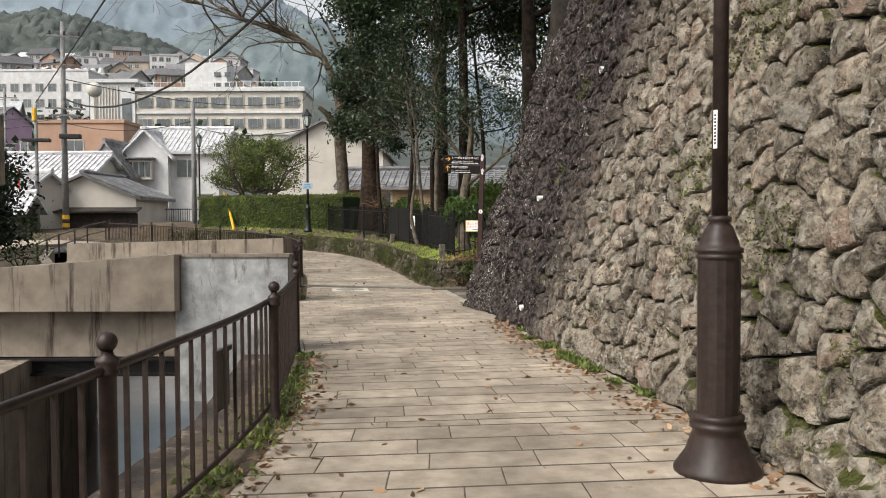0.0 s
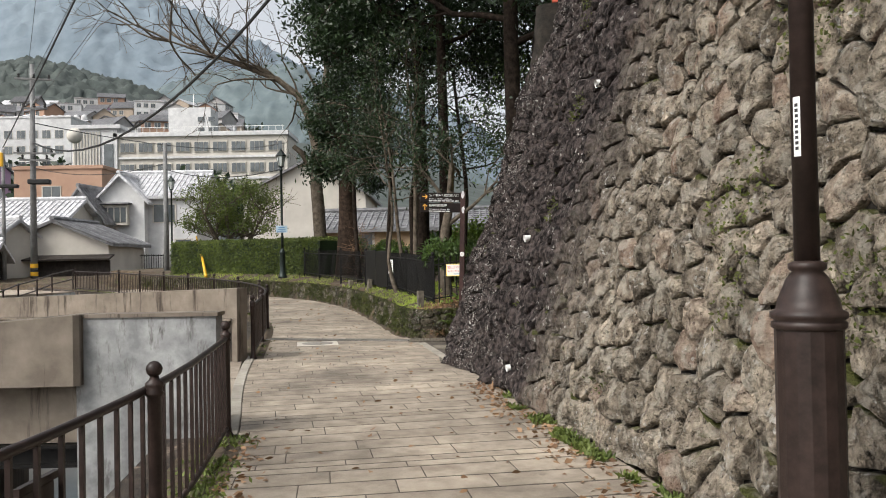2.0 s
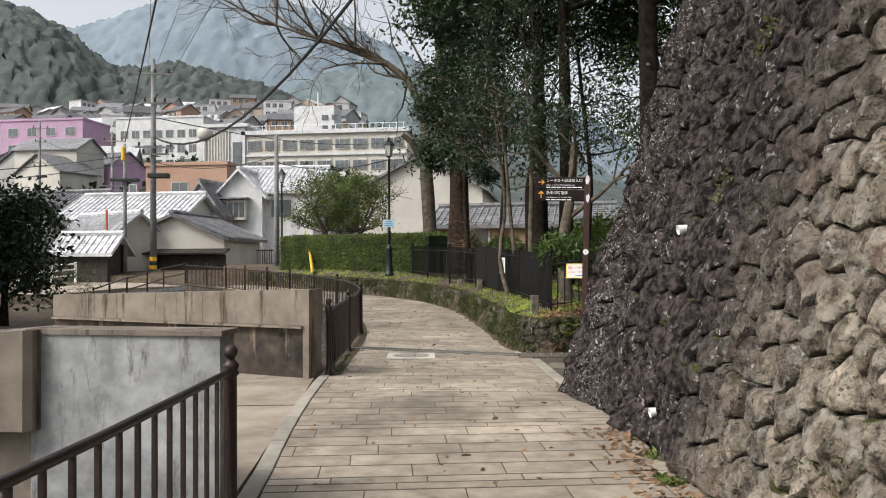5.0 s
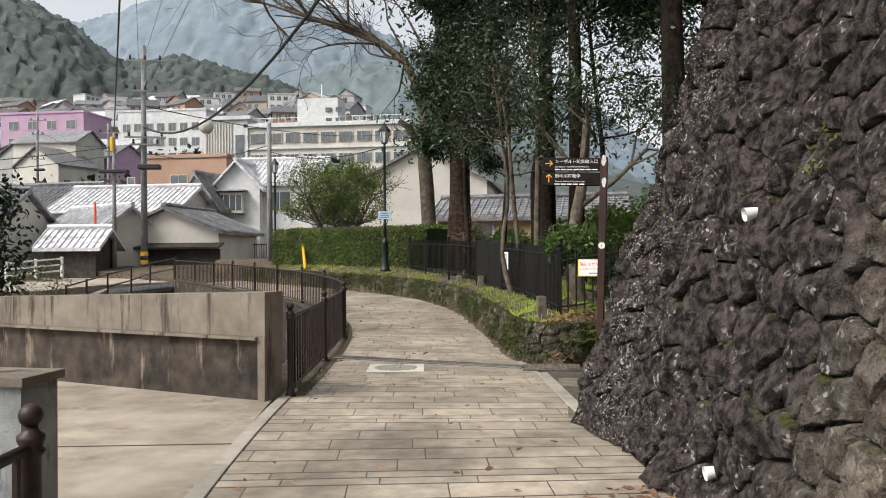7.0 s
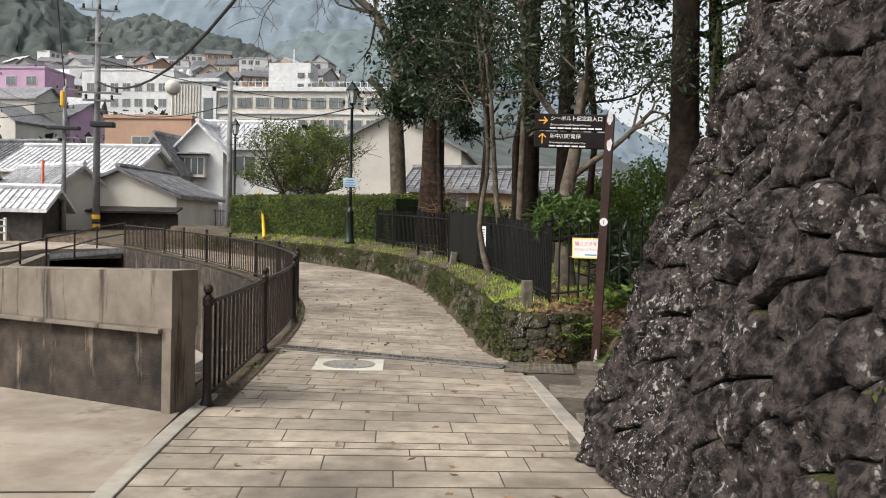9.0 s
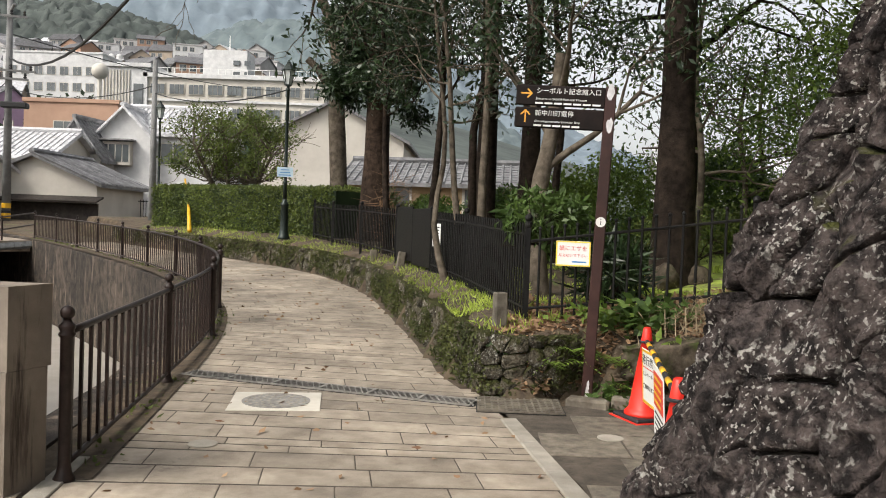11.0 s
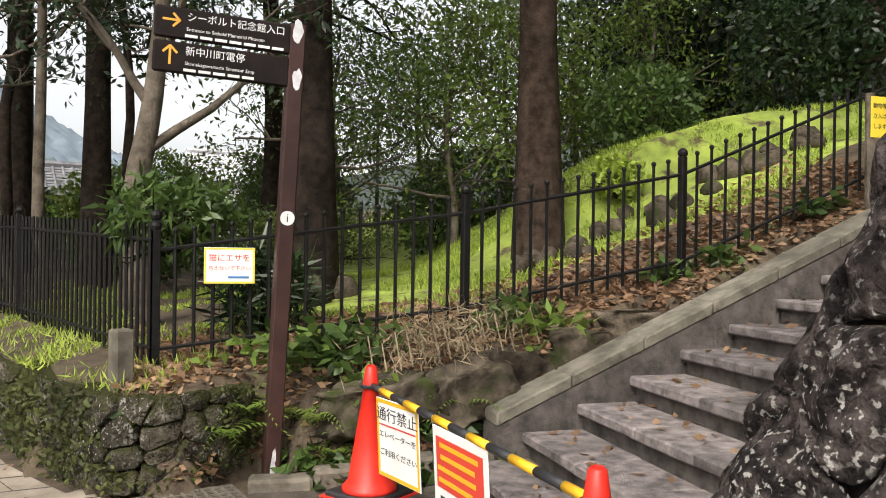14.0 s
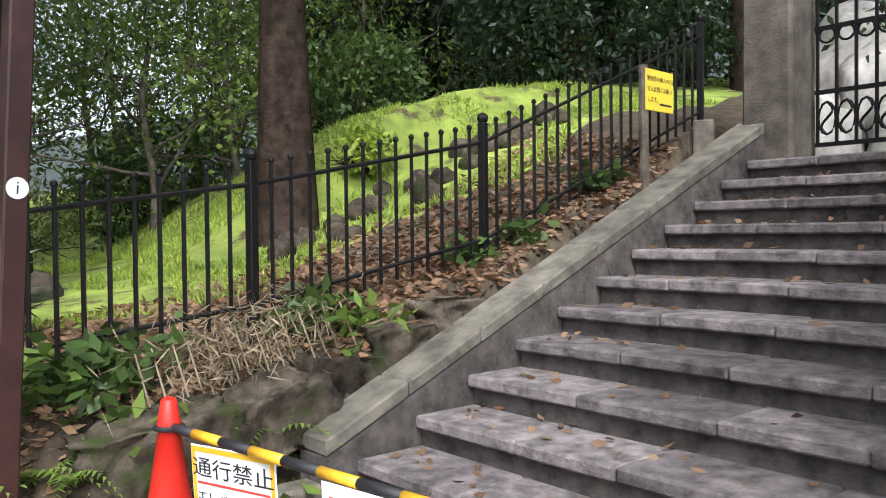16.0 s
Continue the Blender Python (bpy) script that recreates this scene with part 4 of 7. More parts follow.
def lantern_lamp(x, y, z0, h, label, group, plate=False):
    lp = thing("street_lamp", label, "street lamp", group)
    part("base", lathe(bmesh.new(), [(0.17, 0), (0.17, 0.06), (0.14, 0.1), (0.125, 0.2), (0.11, 0.24), (0.1, 0.9), (0.115, 0.92), (0.115, 0.96), (0.07, 1.02), (0.06, 1.1)], (x, y, z0), 16), M_GREENIRON, lp, "", True)
    part("pole", lathe(bmesh.new(), [(0.055, 1.1), (0.05, 1.5), (0.062, 1.52), (0.062, 1.55), (0.047, 1.57), (0.04, h - 0.85), (0.06, h - 0.83), (0.06, h - 0.8), (0.035, h - 0.78), (0.05, h - 0.7)], (x, y, z0), 14), M_GREENIRON, lp, "", True)
    ln = part("lantern", lathe(bmesh.new(), [(0.04, h - 0.72), (0.09, h - 0.71), (0.09, h - 0.7)], (x, y, z0), 6), M_GREENIRON, lp)
    part("pane", lathe(bmesh.new(), [(0.085, h - 0.68), (0.165, h - 0.3)], (x, y, z0), 6), M_LAMPGLASS, ln, "frosted lantern panes")
    for k in range(6):
        a = 2 * math.pi * k / 6
        part("cage_bar", tube(bmesh.new(), [(x + 0.09 * math.cos(a), y + 0.09 * math.sin(a), z0 + h - 0.69), (x + 0.172 * math.cos(a), y + 0.172 * math.sin(a), z0 + h - 0.29)], 0.011, 5), M_GREENIRON, ln)
    part("roof", lathe(bmesh.new(), [(0.05, h - 0.7), (0.1, h - 0.69), (0.1, h - 0.675), (0.08, h - 0.67)], (x, y, z0), 6), M_GREENIRON, ln)
    part("cap", lathe(bmesh.new(), [(0.205, h - 0.3), (0.205, h - 0.28), (0.1, h - 0.14), (0.06, h - 0.1), (0.055, h - 0.06), (0.02, h - 0.04), (0.025, h - 0.02), (0.004, h)], (x, y, z0), 6), M_GREENIRON, ln)
    if plate:
        pl = part("name_plate", box(bmesh.new(), (x, y - 0.07, z0 + 1.82), (0.42, 0.015, 0.26), 0.1, 0.004), mat("pale_blue_plate", (0.36, 0.5, 0.58), (0.45, 0.58, 0.66), 8, 0.5, 0), lp, "pale blue street plate")
        bm = bmesh.new()
        for i in range(3):
            box(bm, (x, y - 0.08, z0 + 1.74 + 0.07 * i), (0.32 - 0.05 * i, 0.004, 0.02), 0.1)
        part("print", bm, M_BLUEINK, pl)
    return lp


lantern_lamp(-4.775, 32.73, 1.0, 4.85, "dark green iron lantern lamp with a pale blue plate", "lantern lamps", True)
lantern_lamp(-11.9, 42.2, 0.5, 5.45, "dark green iron lantern lamp at the bend of the path", "lantern lamps")
lantern_lamp(9.5, 33.0, 1.4, 4.0, "dark green iron lantern lamp among the garden trees", "lantern lamps")

# ---- signpost ----
FOOT, TOP = Vector((1.395, 18.17, -0.05)), Vector((1.485, 18.04, 2.85))
sp = thing("signpost", "leaning brown guide post with two lettered boards and peeled patches", "signpost")
ax = (TOP - FOOT).normalized()
psi = math.radians(-8)
SM = Matrix.Translation(FOOT) @ Vector((0, 0, 1)).rotation_difference(ax).to_matrix().to_4x4() @ Matrix.Rotation(psi, 4, "Z")
LEN = (TOP - FOOT).length
sp_post = part("post", box(bmesh.new(), (0, 0, LEN / 2), (0.1, 0.1, LEN), 0, 0.008), M_POST, sp)
sp_post.matrix_local = SM
BM_ = SM @ Matrix.Translation((0, 0, 2.7))
for z, txt, small, small2, arrow in ((0.1, "シーボルト記念館入口", "Entrance to Siebold Memorial Museum", "시볼트기념관 입구", "R"), (-0.1, "新中川町電停", "Shinnakagawamachi Streetcar Stop", "", "U")):
    M0 = BM_ @ Matrix.Translation((0, 0, z))
    bd = part("board", box(bmesh.new(), (-0.44, -0.035, 0), (0.8, 0.03, 0.185), 0, 0.012), M_SIGN, sp, "dark brown lettered board")
    bd.matrix_local = M0
    F = Matrix.Translation((-0.66, -0.0515, 0.04)) @ Matrix.Rotation(math.pi / 2, 4, "X")
    words("lettering", txt, 0.058, F, M_PAPER, bd)
    words("small_lettering", small, 0.029, Matrix.Translation((-0.66, -0.0515, -0.03)) @ Matrix.Rotation(math.pi / 2, 4, "X"), M_PAPER, bd)
    bm = bmesh.new()
    for i in range(7 if arrow == "R" else 5):
        box(bm, (-0.63 + 0.085 * i, -0.0515, -0.068), (0.07, 0.002, 0.016))
    part("fine_print", bm, M_PAPER, bd)
    bm = bmesh.new()
    if arrow == "R":
        box(bm, (-0.745, -0.0515, 0.015), (0.1, 0.003, 0.013))
        for s_ in (1, -1):
            box(bm, (-0.717, -0.0515, 0.015 + 0.018 * s_), (0.058, 0.003, 0.013), 0, 0, Matrix.Rotation(s_ * 0.8, 4, "Y"))
    else:
        box(bm, (-0.745, -0.0515, 0.01), (0.013, 0.003, 0.11))
        for s_ in (1, -1):
            box(bm, (-0.745 + 0.02 * s_, -0.0515, 0.045), (0.058, 0.003, 0.013), 0, 0, Matrix.Rotation(s_ * 0.8, 4, "Y"))
    part("arrow", bm, M_GOLD, bd, "orange arrow")


def blot(cx, cz, w, h, seed, o=-0.0515):
    r = random.Random(seed)
    bm = bmesh.new()
    n = 14
    vs_ = [bm.verts.new((cx + w * math.cos(2 * math.pi * k / n) * r.uniform(0.6, 1.1), o, cz + h * math.sin(2 * math.pi * k / n) * r.uniform(0.7, 1.1))) for k in range(n)]
    bm.faces.new(vs_)
    return bm


for i, (cx, cz, w, h) in enumerate(((0.0, 2.86, 0.035, 0.08), (0.01, 2.56, 0.036, 0.075), (0.0, 0.13, 0.018, 0.1), (0.005, 0.2, 0.014, 0.06))):
    part("peeled_patch", blot(cx, cz, w, h, i), M_PEEL, sp_post, "white peeled patch")
disc = part("disc", lathe(bmesh.new(), [(0.045, 0), (0.045, 0.004)], (0, 0, 0), 20), M_PAPER, sp_post, "white disc with a letter i")
disc.matrix_local = Matrix.Translation((0, -0.0502, 1.70)) @ Matrix.Rotation(math.pi / 2, 4, "X")
words("lettering", "i", 0.08, pose(0, 0, 0.0045), M_INK, disc, "CENTER")

# ---- cones, bar and hanging notices ----
def cone(p, label):
    c = thing("traffic_cone", label, "traffic cone", "barrier cones")
    part("base_plate", box(bmesh.new(), (0, 0, 0.02), (0.38, 0.38, 0.04), 0, 0.012), M_INK, c, "black rubber base")
    part("base_rim", box(bmesh.new(), (0, 0, 0.006), (0.42, 0.42, 0.012), 0, 0.004), M_RED, c)
    part("body", lathe(bmesh.new(), [(0.165, 0.035), (0.165, 0.06), (0.14, 0.085), (0.128, 0.1), (0.044, 0.64), (0.05, 0.645), (0.047, 0.67), (0.032, 0.765), (0.02, 0.775), (0.015, 0.765)], (0, 0, 0), 24), M_RED, c, "", True)
    c.matrix_world = pose(*p, 0, 0, 22)
    return c


C1, C2 = Vector((1.79, 17.55, 0)), Vector((1.46, 15.2, 0))
cone((C1.x, C1.y, 0), "red plastic traffic cone on a black base, by the stairs")
cone((C2.x, C2.y, 0), "red plastic traffic cone on a black base, by the stone wall")
bar = thing("cone_bar", "yellow and black striped bar resting on two cones", "barrier bar")
d = C2 - C1
for i in range(12):
    a, b = C1 + d * (i / 12) + Vector((0, 0, 0.655)), C1 + d * ((i + 1) / 12) + Vector((0, 0, 0.655))
    part("stripe", tube(bmesh.new(), [a, b], 0.02, 10), M_YEL if i % 2 else M_INK, bar, "", True)
for p in (C1, C2):
    r = bmesh.new()
    tube(r, [(p.x + 0.056 * math.cos(2 * math.pi * k / 14), p.y + 0.056 * math.sin(2 * math.pi * k / 14), 0.652) for k in range(15)], 0.012, 6)
    part("ring", r, M_INK, bar)
ang = math.atan2(d.y, d.x)


def hung(t0, w, h, label, drop=0.0, turn=0.19, wide=1.3):
    c = C1 + d.normalized() * t0 + Vector((0, 0, 0.64 - h / 2 - drop))
    b = thing("hanging_notice", label, "notice board")
    b.matrix_world = Matrix.Translation(c) @ Matrix.Rotation(ang + turn, 4, "Z") @ Matrix.Rotation(0.06, 4, "X") @ Matrix.Diagonal((wide, 1, 1, 1))
    part("board", box(bmesh.new(), (0, 0, 0), (w, 0.006, h), 0, 0.002), M_PAPER, b)
    return b


RX = Matrix.Rotation(math.pi / 2, 4, "X")
b1 = hung(0.48, 0.34, 0.44, "white keep-out notice with yellow border hung from the bar")
bm = bmesh.new()
for x, z, w, h in ((0, 0.205, 0.33, 0.02), (0, -0.205, 0.33, 0.02), (-0.158, 0, 0.014, 0.4), (0.158, 0, 0.014, 0.4)):
    box(bm, (x, -0.004, z), (w, 0.002, h))
part("border", bm, M_YEL, b1)
words("lettering", "通行禁止", 0.083, Matrix.Translation((0, -0.0045, 0.13)) @ RX, M_INK, b1, "CENTER")
words("lettering", "エレベーターを", 0.043, Matrix.Translation((0, -0.0045, 0.02)) @ RX, M_INK, b1, "CENTER")
words("lettering", "ご利用ください", 0.043, Matrix.Translation((0, -0.0045, -0.08)) @ RX, M_INK, b1, "CENTER")
part("underline", box(bmesh.new(), (0, -0.0045, 0.075), (0.29, 0.002, 0.008)), M_REDINK, b1)
b2 = hung(1.3, 0.4, 0.5, "white notice with red and yellow panel hung from the bar", 0.0, 0.04, 1.37)
part("red_field", box(bmesh.new(), (0, -0.0045, 0.085), (0.34, 0.003, 0.24)), M_REDINK, b2)
bm = bmesh.new()
for i in range(4):
    box(bm, (-0.01 * i, -0.0065, 0.17 - 0.055 * i), (0.28 - 0.03 * (i % 2), 0.002, 0.022))
part("print", bm, M_YEL, b2)
bm = bmesh.new()
for i in range(4):
    box(bm, (-0.02 * i, -0.0045, -0.08 - 0.04 * i), (0.3 - 0.05 * i, 0.002, 0.014))
part("small_print", bm, M_INK, b2)

# ---- iron garden fence ----
def iron_fence(pts, gap, hgt, label, tips=True):
    f = thing("iron_fence", label, "iron fence", "garden fences")
    P = [Vector(p) for p in pts]
    pm, bmh, seen = None, None, 0
    for p in P:
        if pm is None:
            pm = part("post", lathe(box(bmesh.new(), (0, 0, hgt / 2 - 0.1), (0.055, 0.055, hgt + 0.2), 0, 0.004), ball(0.042, hgt + 0.03), (0, 0, 0), 10), M_BLACK, f)
            pm.matrix_local = Matrix.Translation(p)
        else:
            shared("post", pm, f, Matrix.Translation(p))
    for a, b in zip(P, P[1:]):
        for z in (0.12, hgt - 0.14):
            part("rail", tube(bmesh.new(), [a + Vector((0, 0, z)), b + Vector((0, 0, z))], 0.015, 6), M_BLACK, f)
        n = max(2, int((b - a).to_2d().length / gap))
        for i in range(1, n):
            p = a.lerp(b, i / n)
            if bmh is None:
                bm = bmesh.new()
                tube(bm, [(0, 0, 0.02), (0, 0, hgt - 0.03)], 0.0135, 6)
                lathe(bm, ball(0.021, hgt - 0.02, 5) if tips else [(0.011, hgt - 0.04), (0.011, hgt - 0.02)], (0, 0, 0), 7)
                bmh = part("bar", bm, M_BLACK, f)
                bmh.matrix_local = Matrix.Translation(p)
            else:
                shared("bar", bmh, f, Matrix.Translation(p))
    return f


iron_fence(FENCE_E, 0.128, 0.95, "black iron fence with ball-tipped bars climbing beside the stairs")
iron_fence(FENCE_W[:3], 0.1, 1.02, "black iron fence of close bars above the low garden wall", False)
iron_fence(FENCE_W[3:], 0.12, 1.0, "black iron fence of close bars between trees and hedge", False)
gt = thing("garden_gate", "black iron sheet gate in the garden fence", "gate")
a, b = Vector(FENCE_W[2]), Vector(FENCE_W[3])
m_ = (a + b) / 2
for t_ in (0.25, 0.75):
    p = a.lerp(b, t_)
    part("leaf", box(bmesh.new(), (p.x, p.y, p.z + 0.53), ((b - a).length * 0.49, 0.03, 1.0), math.atan2((b - a).y, (b - a).x), 0.006), M_BLACK, gt)


def board(name, c, w, h, rz, material, label, category, tilt=0.0):
    b = thing(name, label, category)
    b.matrix_world = Matrix.Translation(c) @ Matrix.Rotation(rz, 4, "Z") @ Matrix.Rotation(tilt, 4, "X")
    part("panel", box(bmesh.new(), (0, 0, 0), (w, 0.008, h), 0, 0.002), material, b)
    return b


fs_ = board("warning_sign", (1.3, 18.78, 1.33), 0.34, 0.25, -0.25, M_PAPER, "small white sign with a yellow border tied to the fence", "sign")
bm = bmesh.new()
for x, z, w, h in ((0, 0.117, 0.34, 0.012), (0, -0.117, 0.34, 0.012), (-0.163, 0, 0.012, 0.222), (0.163, 0, 0.012, 0.222)):
    box(bm, (x, -0.005, z), (w, 0.003, h))
part("border", bm, M_YSIGN, fs_)
words("lettering", "猫にエサを", 0.056, Matrix.Translation((0, -0.0055, 0.05)) @ RX, M_REDINK, fs_, "CENTER")
words("lettering", "与えないで下さい", 0.036, Matrix.Translation((0, -0.0055, -0.02)) @ RX, M_REDINK, fs_, "CENTER")
part("small_print", box(bmesh.new(), (0.06, -0.0055, -0.08), (0.14, 0.002, 0.014)), M_BLUEINK, fs_)
part("wire", tube(bmesh.new(), [(-0.21, 0.02, -0.11), (0.21, 0.02, -0.1)], 0.004, 5), M_STEEL, fs_)
nb = board("notice_sheet", (-0.2, 23.4, 1.42), 0.15, 0.36, -1.2, M_PAPER, "white paper notice on the black garden gate", "notice")
nb.matrix_world = Matrix.Translation((-0.25, 23.55, 1.40)) @ Matrix.Rotation(-0.55, 4, "Z")
bm = bmesh.new()
for i in range(6):
    box(bm, (0, -0.0055, 0.12 - 0.045 * i), (0.1, 0.002, 0.016))
part("print", bm, M_INK, nb)
ys = board("warning_sign", (6.33, 17.1, 2.6), 0.42, 0.34, -0.2, M_YSIGN, "yellow warning board on the fence beside the stairs", "sign", 0.0)
for i, tx in enumerate(("動物等の侵入のため", "立入は固くお断り", "します。")):
    words("lettering", tx, 0.048, Matrix.Translation((-0.19, -0.0055, 0.09 - 0.085 * i)) @ RX, M_INK, ys)
part("small_print", box(bmesh.new(), (0.09, -0.0055, -0.11), (0.18, 0.002, 0.016)), M_INK, ys)
part("stake", tube(bmesh.new(), [(-0.16, 0.04, -0.95), (-0.18, 0.04, 0.2)], 0.04, 8), M_BARKP, ys, "grey wooden stake")

# ---- small stone markers ----
for p, h, w, lean_ in (((0.6, 18.78, 0.42), 0.5, 0.125, 0.0), ((-1.02, 25.75, 0.62), 0.42, 0.13, 0.14), ((-1.75, 27.9, 0.68), 0.3, 0.13, 0.0), ((-6.3, 35.2, 0.85), 0.3, 0.14, 0.0), ((7.05, 16.95, 2.0), 0.42, 0.18, 0.0)):
    mk = thing("stone_marker", "square grey boundary stone standing on the garden wall", "boundary stone", "boundary stones")
    part("shaft", box(bmesh.new(), (0, 0, h / 2), (w, w, h), 0, 0.012), M_MARK, mk)
    mk.matrix_world = pose(*p, 0, math.degrees(lean_), 15)

# ---- drain, covers ----
gr = thing("drain_grate", "perforated steel drain grate across the path", "drain grate", kind="structure")
G0, G1 = Vector((-2.46, 18.66, 0.013)), Vector((0.37, 17.83, 0.013))
dv = (G1 - G0)
for i in range(6):
    a = G0 + dv * (i / 6)
    b = G0 + dv * ((i + 0.97) / 6)
    n_ = Vector((-dv.y, dv.x, 0)).normalized()
    bm = bmesh.new()
    Lg = (b - a).length
    e = (b - a).normalized()
    for r_ in range(2):
        p = (a + b) / 2 + n_ * (0.12 if r_ else -0.12)
        box(bm, p, (Lg, 0.02, 0.012), math.atan2(e.y, e.x))
    for k in range(8):
        for s_ in (1, -1):
            p = a + e * (Lg * (k + 0.5) / 8)
            box(bm, p, (0.27, 0.007, 0.012), math.atan2(e.y, e.x) + s_ * 1.05)
    for s_ in (0.0, 1.0):
        box(bm, a + e * (Lg * s_), (0.014, 0.25, 0.013), math.atan2(e.y, e.x))
    part("grate_panel", bm, M_STEEL, gr)
c_ = (G0 + G1) / 2
# black sheet on the paving, painted shade of the drain below
part("channel", box(bmesh.new(), (c_.x, c_.y, 0.004), (dv.length + 0.05, 0.27, 0.004), math.atan2(dv.y, dv.x)), M_SHADE, gr)
g2 = thing("drain_grate", "rusty perforated steel drain cover beside the signpost", "drain grate", kind="structure")
bm = bmesh.new()
for i in range(9):
    box(bm, (0.76, 17.53 + 0.07 * i, 0.013), (0.74, 0.02, 0.012), 0.0)
for i in range(13):
    box(bm, (0.4 + 0.06 * i, 17.81, 0.013), (0.016, 0.58, 0.0125), 0.0)
part("grate_panel", bm, M_MARK, g2)
# same black sheet in place of the shaded depth under the bars
part("channel", box(bmesh.new(), (0.76, 17.81, 0.004), (0.76, 0.6, 0.004)), M_SHADE, g2)
mh = thing("manhole_cover", "pale square slab with an oval cast-iron cover", "manhole cover", kind="structure")
part("slab", box(bmesh.new(), (0, 0, 0.004), (0.76, 0.7, 0.012), 0, 0.004), mat("pale_slab", (0.5, 0.47, 0.4), (0.58, 0.55, 0.48), 6, 0.7, 0.1), mh)
part("lid", lathe(bmesh.new(), [(0.29, 0.009), (0.29, 0.014)], (0, 0, 0), 32), M_STEEL, mh, "round steel lid")
bm = bmesh.new()
for r_ in (0.07, 0.13, 0.19, 0.25):
    for k in range(int(r_ * 80)):
        a_ = 2 * math.pi * k / int(r_ * 80)
        box(bm, (r_ * math.cos(a_), r_ * math.sin(a_), 0.0155), (0.018, 0.03, 0.004), a_)
part("stud", bm, M_KERB, mh)
mh.matrix_world = pose(-1.335, 17.58, 0, 0, 0, 9)
for p in ((-1.51, 16.18), (1.39, 16.83)):
    vc = thing("valve_cover", "small pale round valve cover in the paving", "valve cover", "valve covers", kind="structure")
    part("lid", lathe(bmesh.new(), [(0.1, 0.003), (0.1, 0.009), (0.09, 0.011)], (*p, 0), 18), M_KERB, vc)
ks = thing("kerb_strip", "line of long pale kerb stones set flush in the paving", "kerb", kind="structure")
K0, K1 = Vector((0.64, 17.3, 0.004)), Vector((1.12, 14.5, 0.004))
for i in range(4):
    p = K0.lerp(K1, (i + 0.5) / 4)
    part("kerb_piece", box(bmesh.new(), (p.x, p.y, 0.0), (0.135, (K1 - K0).length / 4 - 0.012, 0.03), math.atan2((K1 - K0).y, (K1 - K0).x) + math.pi / 2, 0.006), M_KERB, ks)
ks2 = thing("kerb_strip", "line of long pale kerb stones at the edge of the driveway", "kerb", kind="structure")
for i in range(6):
    a, b = edge_at(0.305 + 0.02 * i)[0], edge_at(0.305 + 0.02 * (i + 1))[0]
    p = (a + b) / 2
    part("kerb_piece", box(bmesh.new(), (p.x - 0.07, p.y, 0.0), (0.13, (b - a).length - 0.012, 0.03), math.atan2((b - a).y, (b - a).x) - math.pi / 2, 0.006), M_KERB, ks2)
for y_, z_ in ((11.75, 1.76), (11.6, 0.26), (10.2, 3.25)):
    dp = thing("weep_pipe", "short white plastic weep pipe set in the stone wall", "weep pipe", "weep pipes")
    sy = s_at_y(y_)
    b_ = bmesh.new()
    tube(b_, [wput(sy, z_ + 0.015, 0.02), wput(sy, z_, 0.1)], [0.03, 0.042], 12, False)
    part("pipe", b_, M_PAPER, dp, "", True)

# ---- gate at the head of the stairs ----
pil = thing("gate_pillar", "square weathered stone gate pillar above the stairs", "gate pillar")
part("shaft", box(bmesh.new(), (0, 0, 1.15), (0.44, 0.44, 2.5), 0, 0.03), mat("pillar_stone", (0.07, 0.058, 0.045), (0.17, 0.145, 0.115), 5, 0.9, 0.7, 40, patch=0.4), pil)
pil.matrix_world = Matrix.Translation((6.98, 16.3, 2.0)) @ Matrix.Rotation(math.atan2(U.y, U.x), 4, "Z")
ig = thing("iron_gate", "dark ornamental iron gate with scrolls above the stairs", "iron gate")
GO = Vector((7.0, 16.02, 2.06))
gm = Matrix.Translation(GO) @ Matrix.Rotation(math.atan2(-V.y, -V.x), 4, "Z")
for z in (0.07, 0.5, 1.02, 1.62):
    o = part("rail", box(bmesh.new(), (0.95, 0, z), (1.9, 0.03, 0.035)), M_BLACK, ig)
    o.matrix_local = gm
for i in range(13):
    o = part("bar", box(bmesh.new(), (0.02 + 0.155 * i, 0, 0.95), (0.022, 0.022, 1.75)), M_BLACK, ig)
    o.matrix_local = gm
for i in range(12):
    x = 0.0975 + 0.155 * i
    bm = bmesh.new()
    tube(bm, [(x + 0.045 * math.sin(2 * t_), 0, 0.42 - 0.27 * t_ / math.pi) for t_ in [math.pi * k / 12 for k in range(13)]], 0.012, 5)
    o = part("scroll", bm, M_BLACK, ig)
    o.matrix_local = gm
    for zc in (0.96, 0.285):
        bm = bmesh.new()
        rr = 0.062 if zc > 0.9 else 0.07
        tube(bm, [(x + rr * math.cos(2 * math.pi * k / 12), 0, zc + rr * (1.9 if zc < 0.9 else 1.0) * math.sin(2 * math.pi * k / 12)) for k in range(13)], 0.011, 5)
        o = part("ring", bm, M_BLACK, ig)
        o.matrix_local = gm

# red brick corner on top of the stone wall
bw = thing("brick_wall", "red brick wall standing on top of the stone wall", "brick wall", kind="structure")
rb = random.Random(2)
bk = None
for r_ in range(10):
    for i in range(14):
        m = Matrix.Translation((2.78 + 0.235 * i + (0.117 if r_ % 2 else 0), 13.78 - 0.062 * i, 4.9 + 0.085 * r_)) @ Matrix.Rotation(-0.26, 4, "Z")
        if bk is None:
            bk = part("brick", box(bmesh.new(), (0, 0, 0), (0.225, 0.11, 0.075), 0, 0.004), M_BRICK, bw)
            bk.matrix_local = m
        else:
            shared("brick", bk, bw, m)
part("backing", box(bmesh.new(), (4.38, 13.36, 5.25), (3.4, 0.08, 0.85), -0.26), M_JOINT, bw)


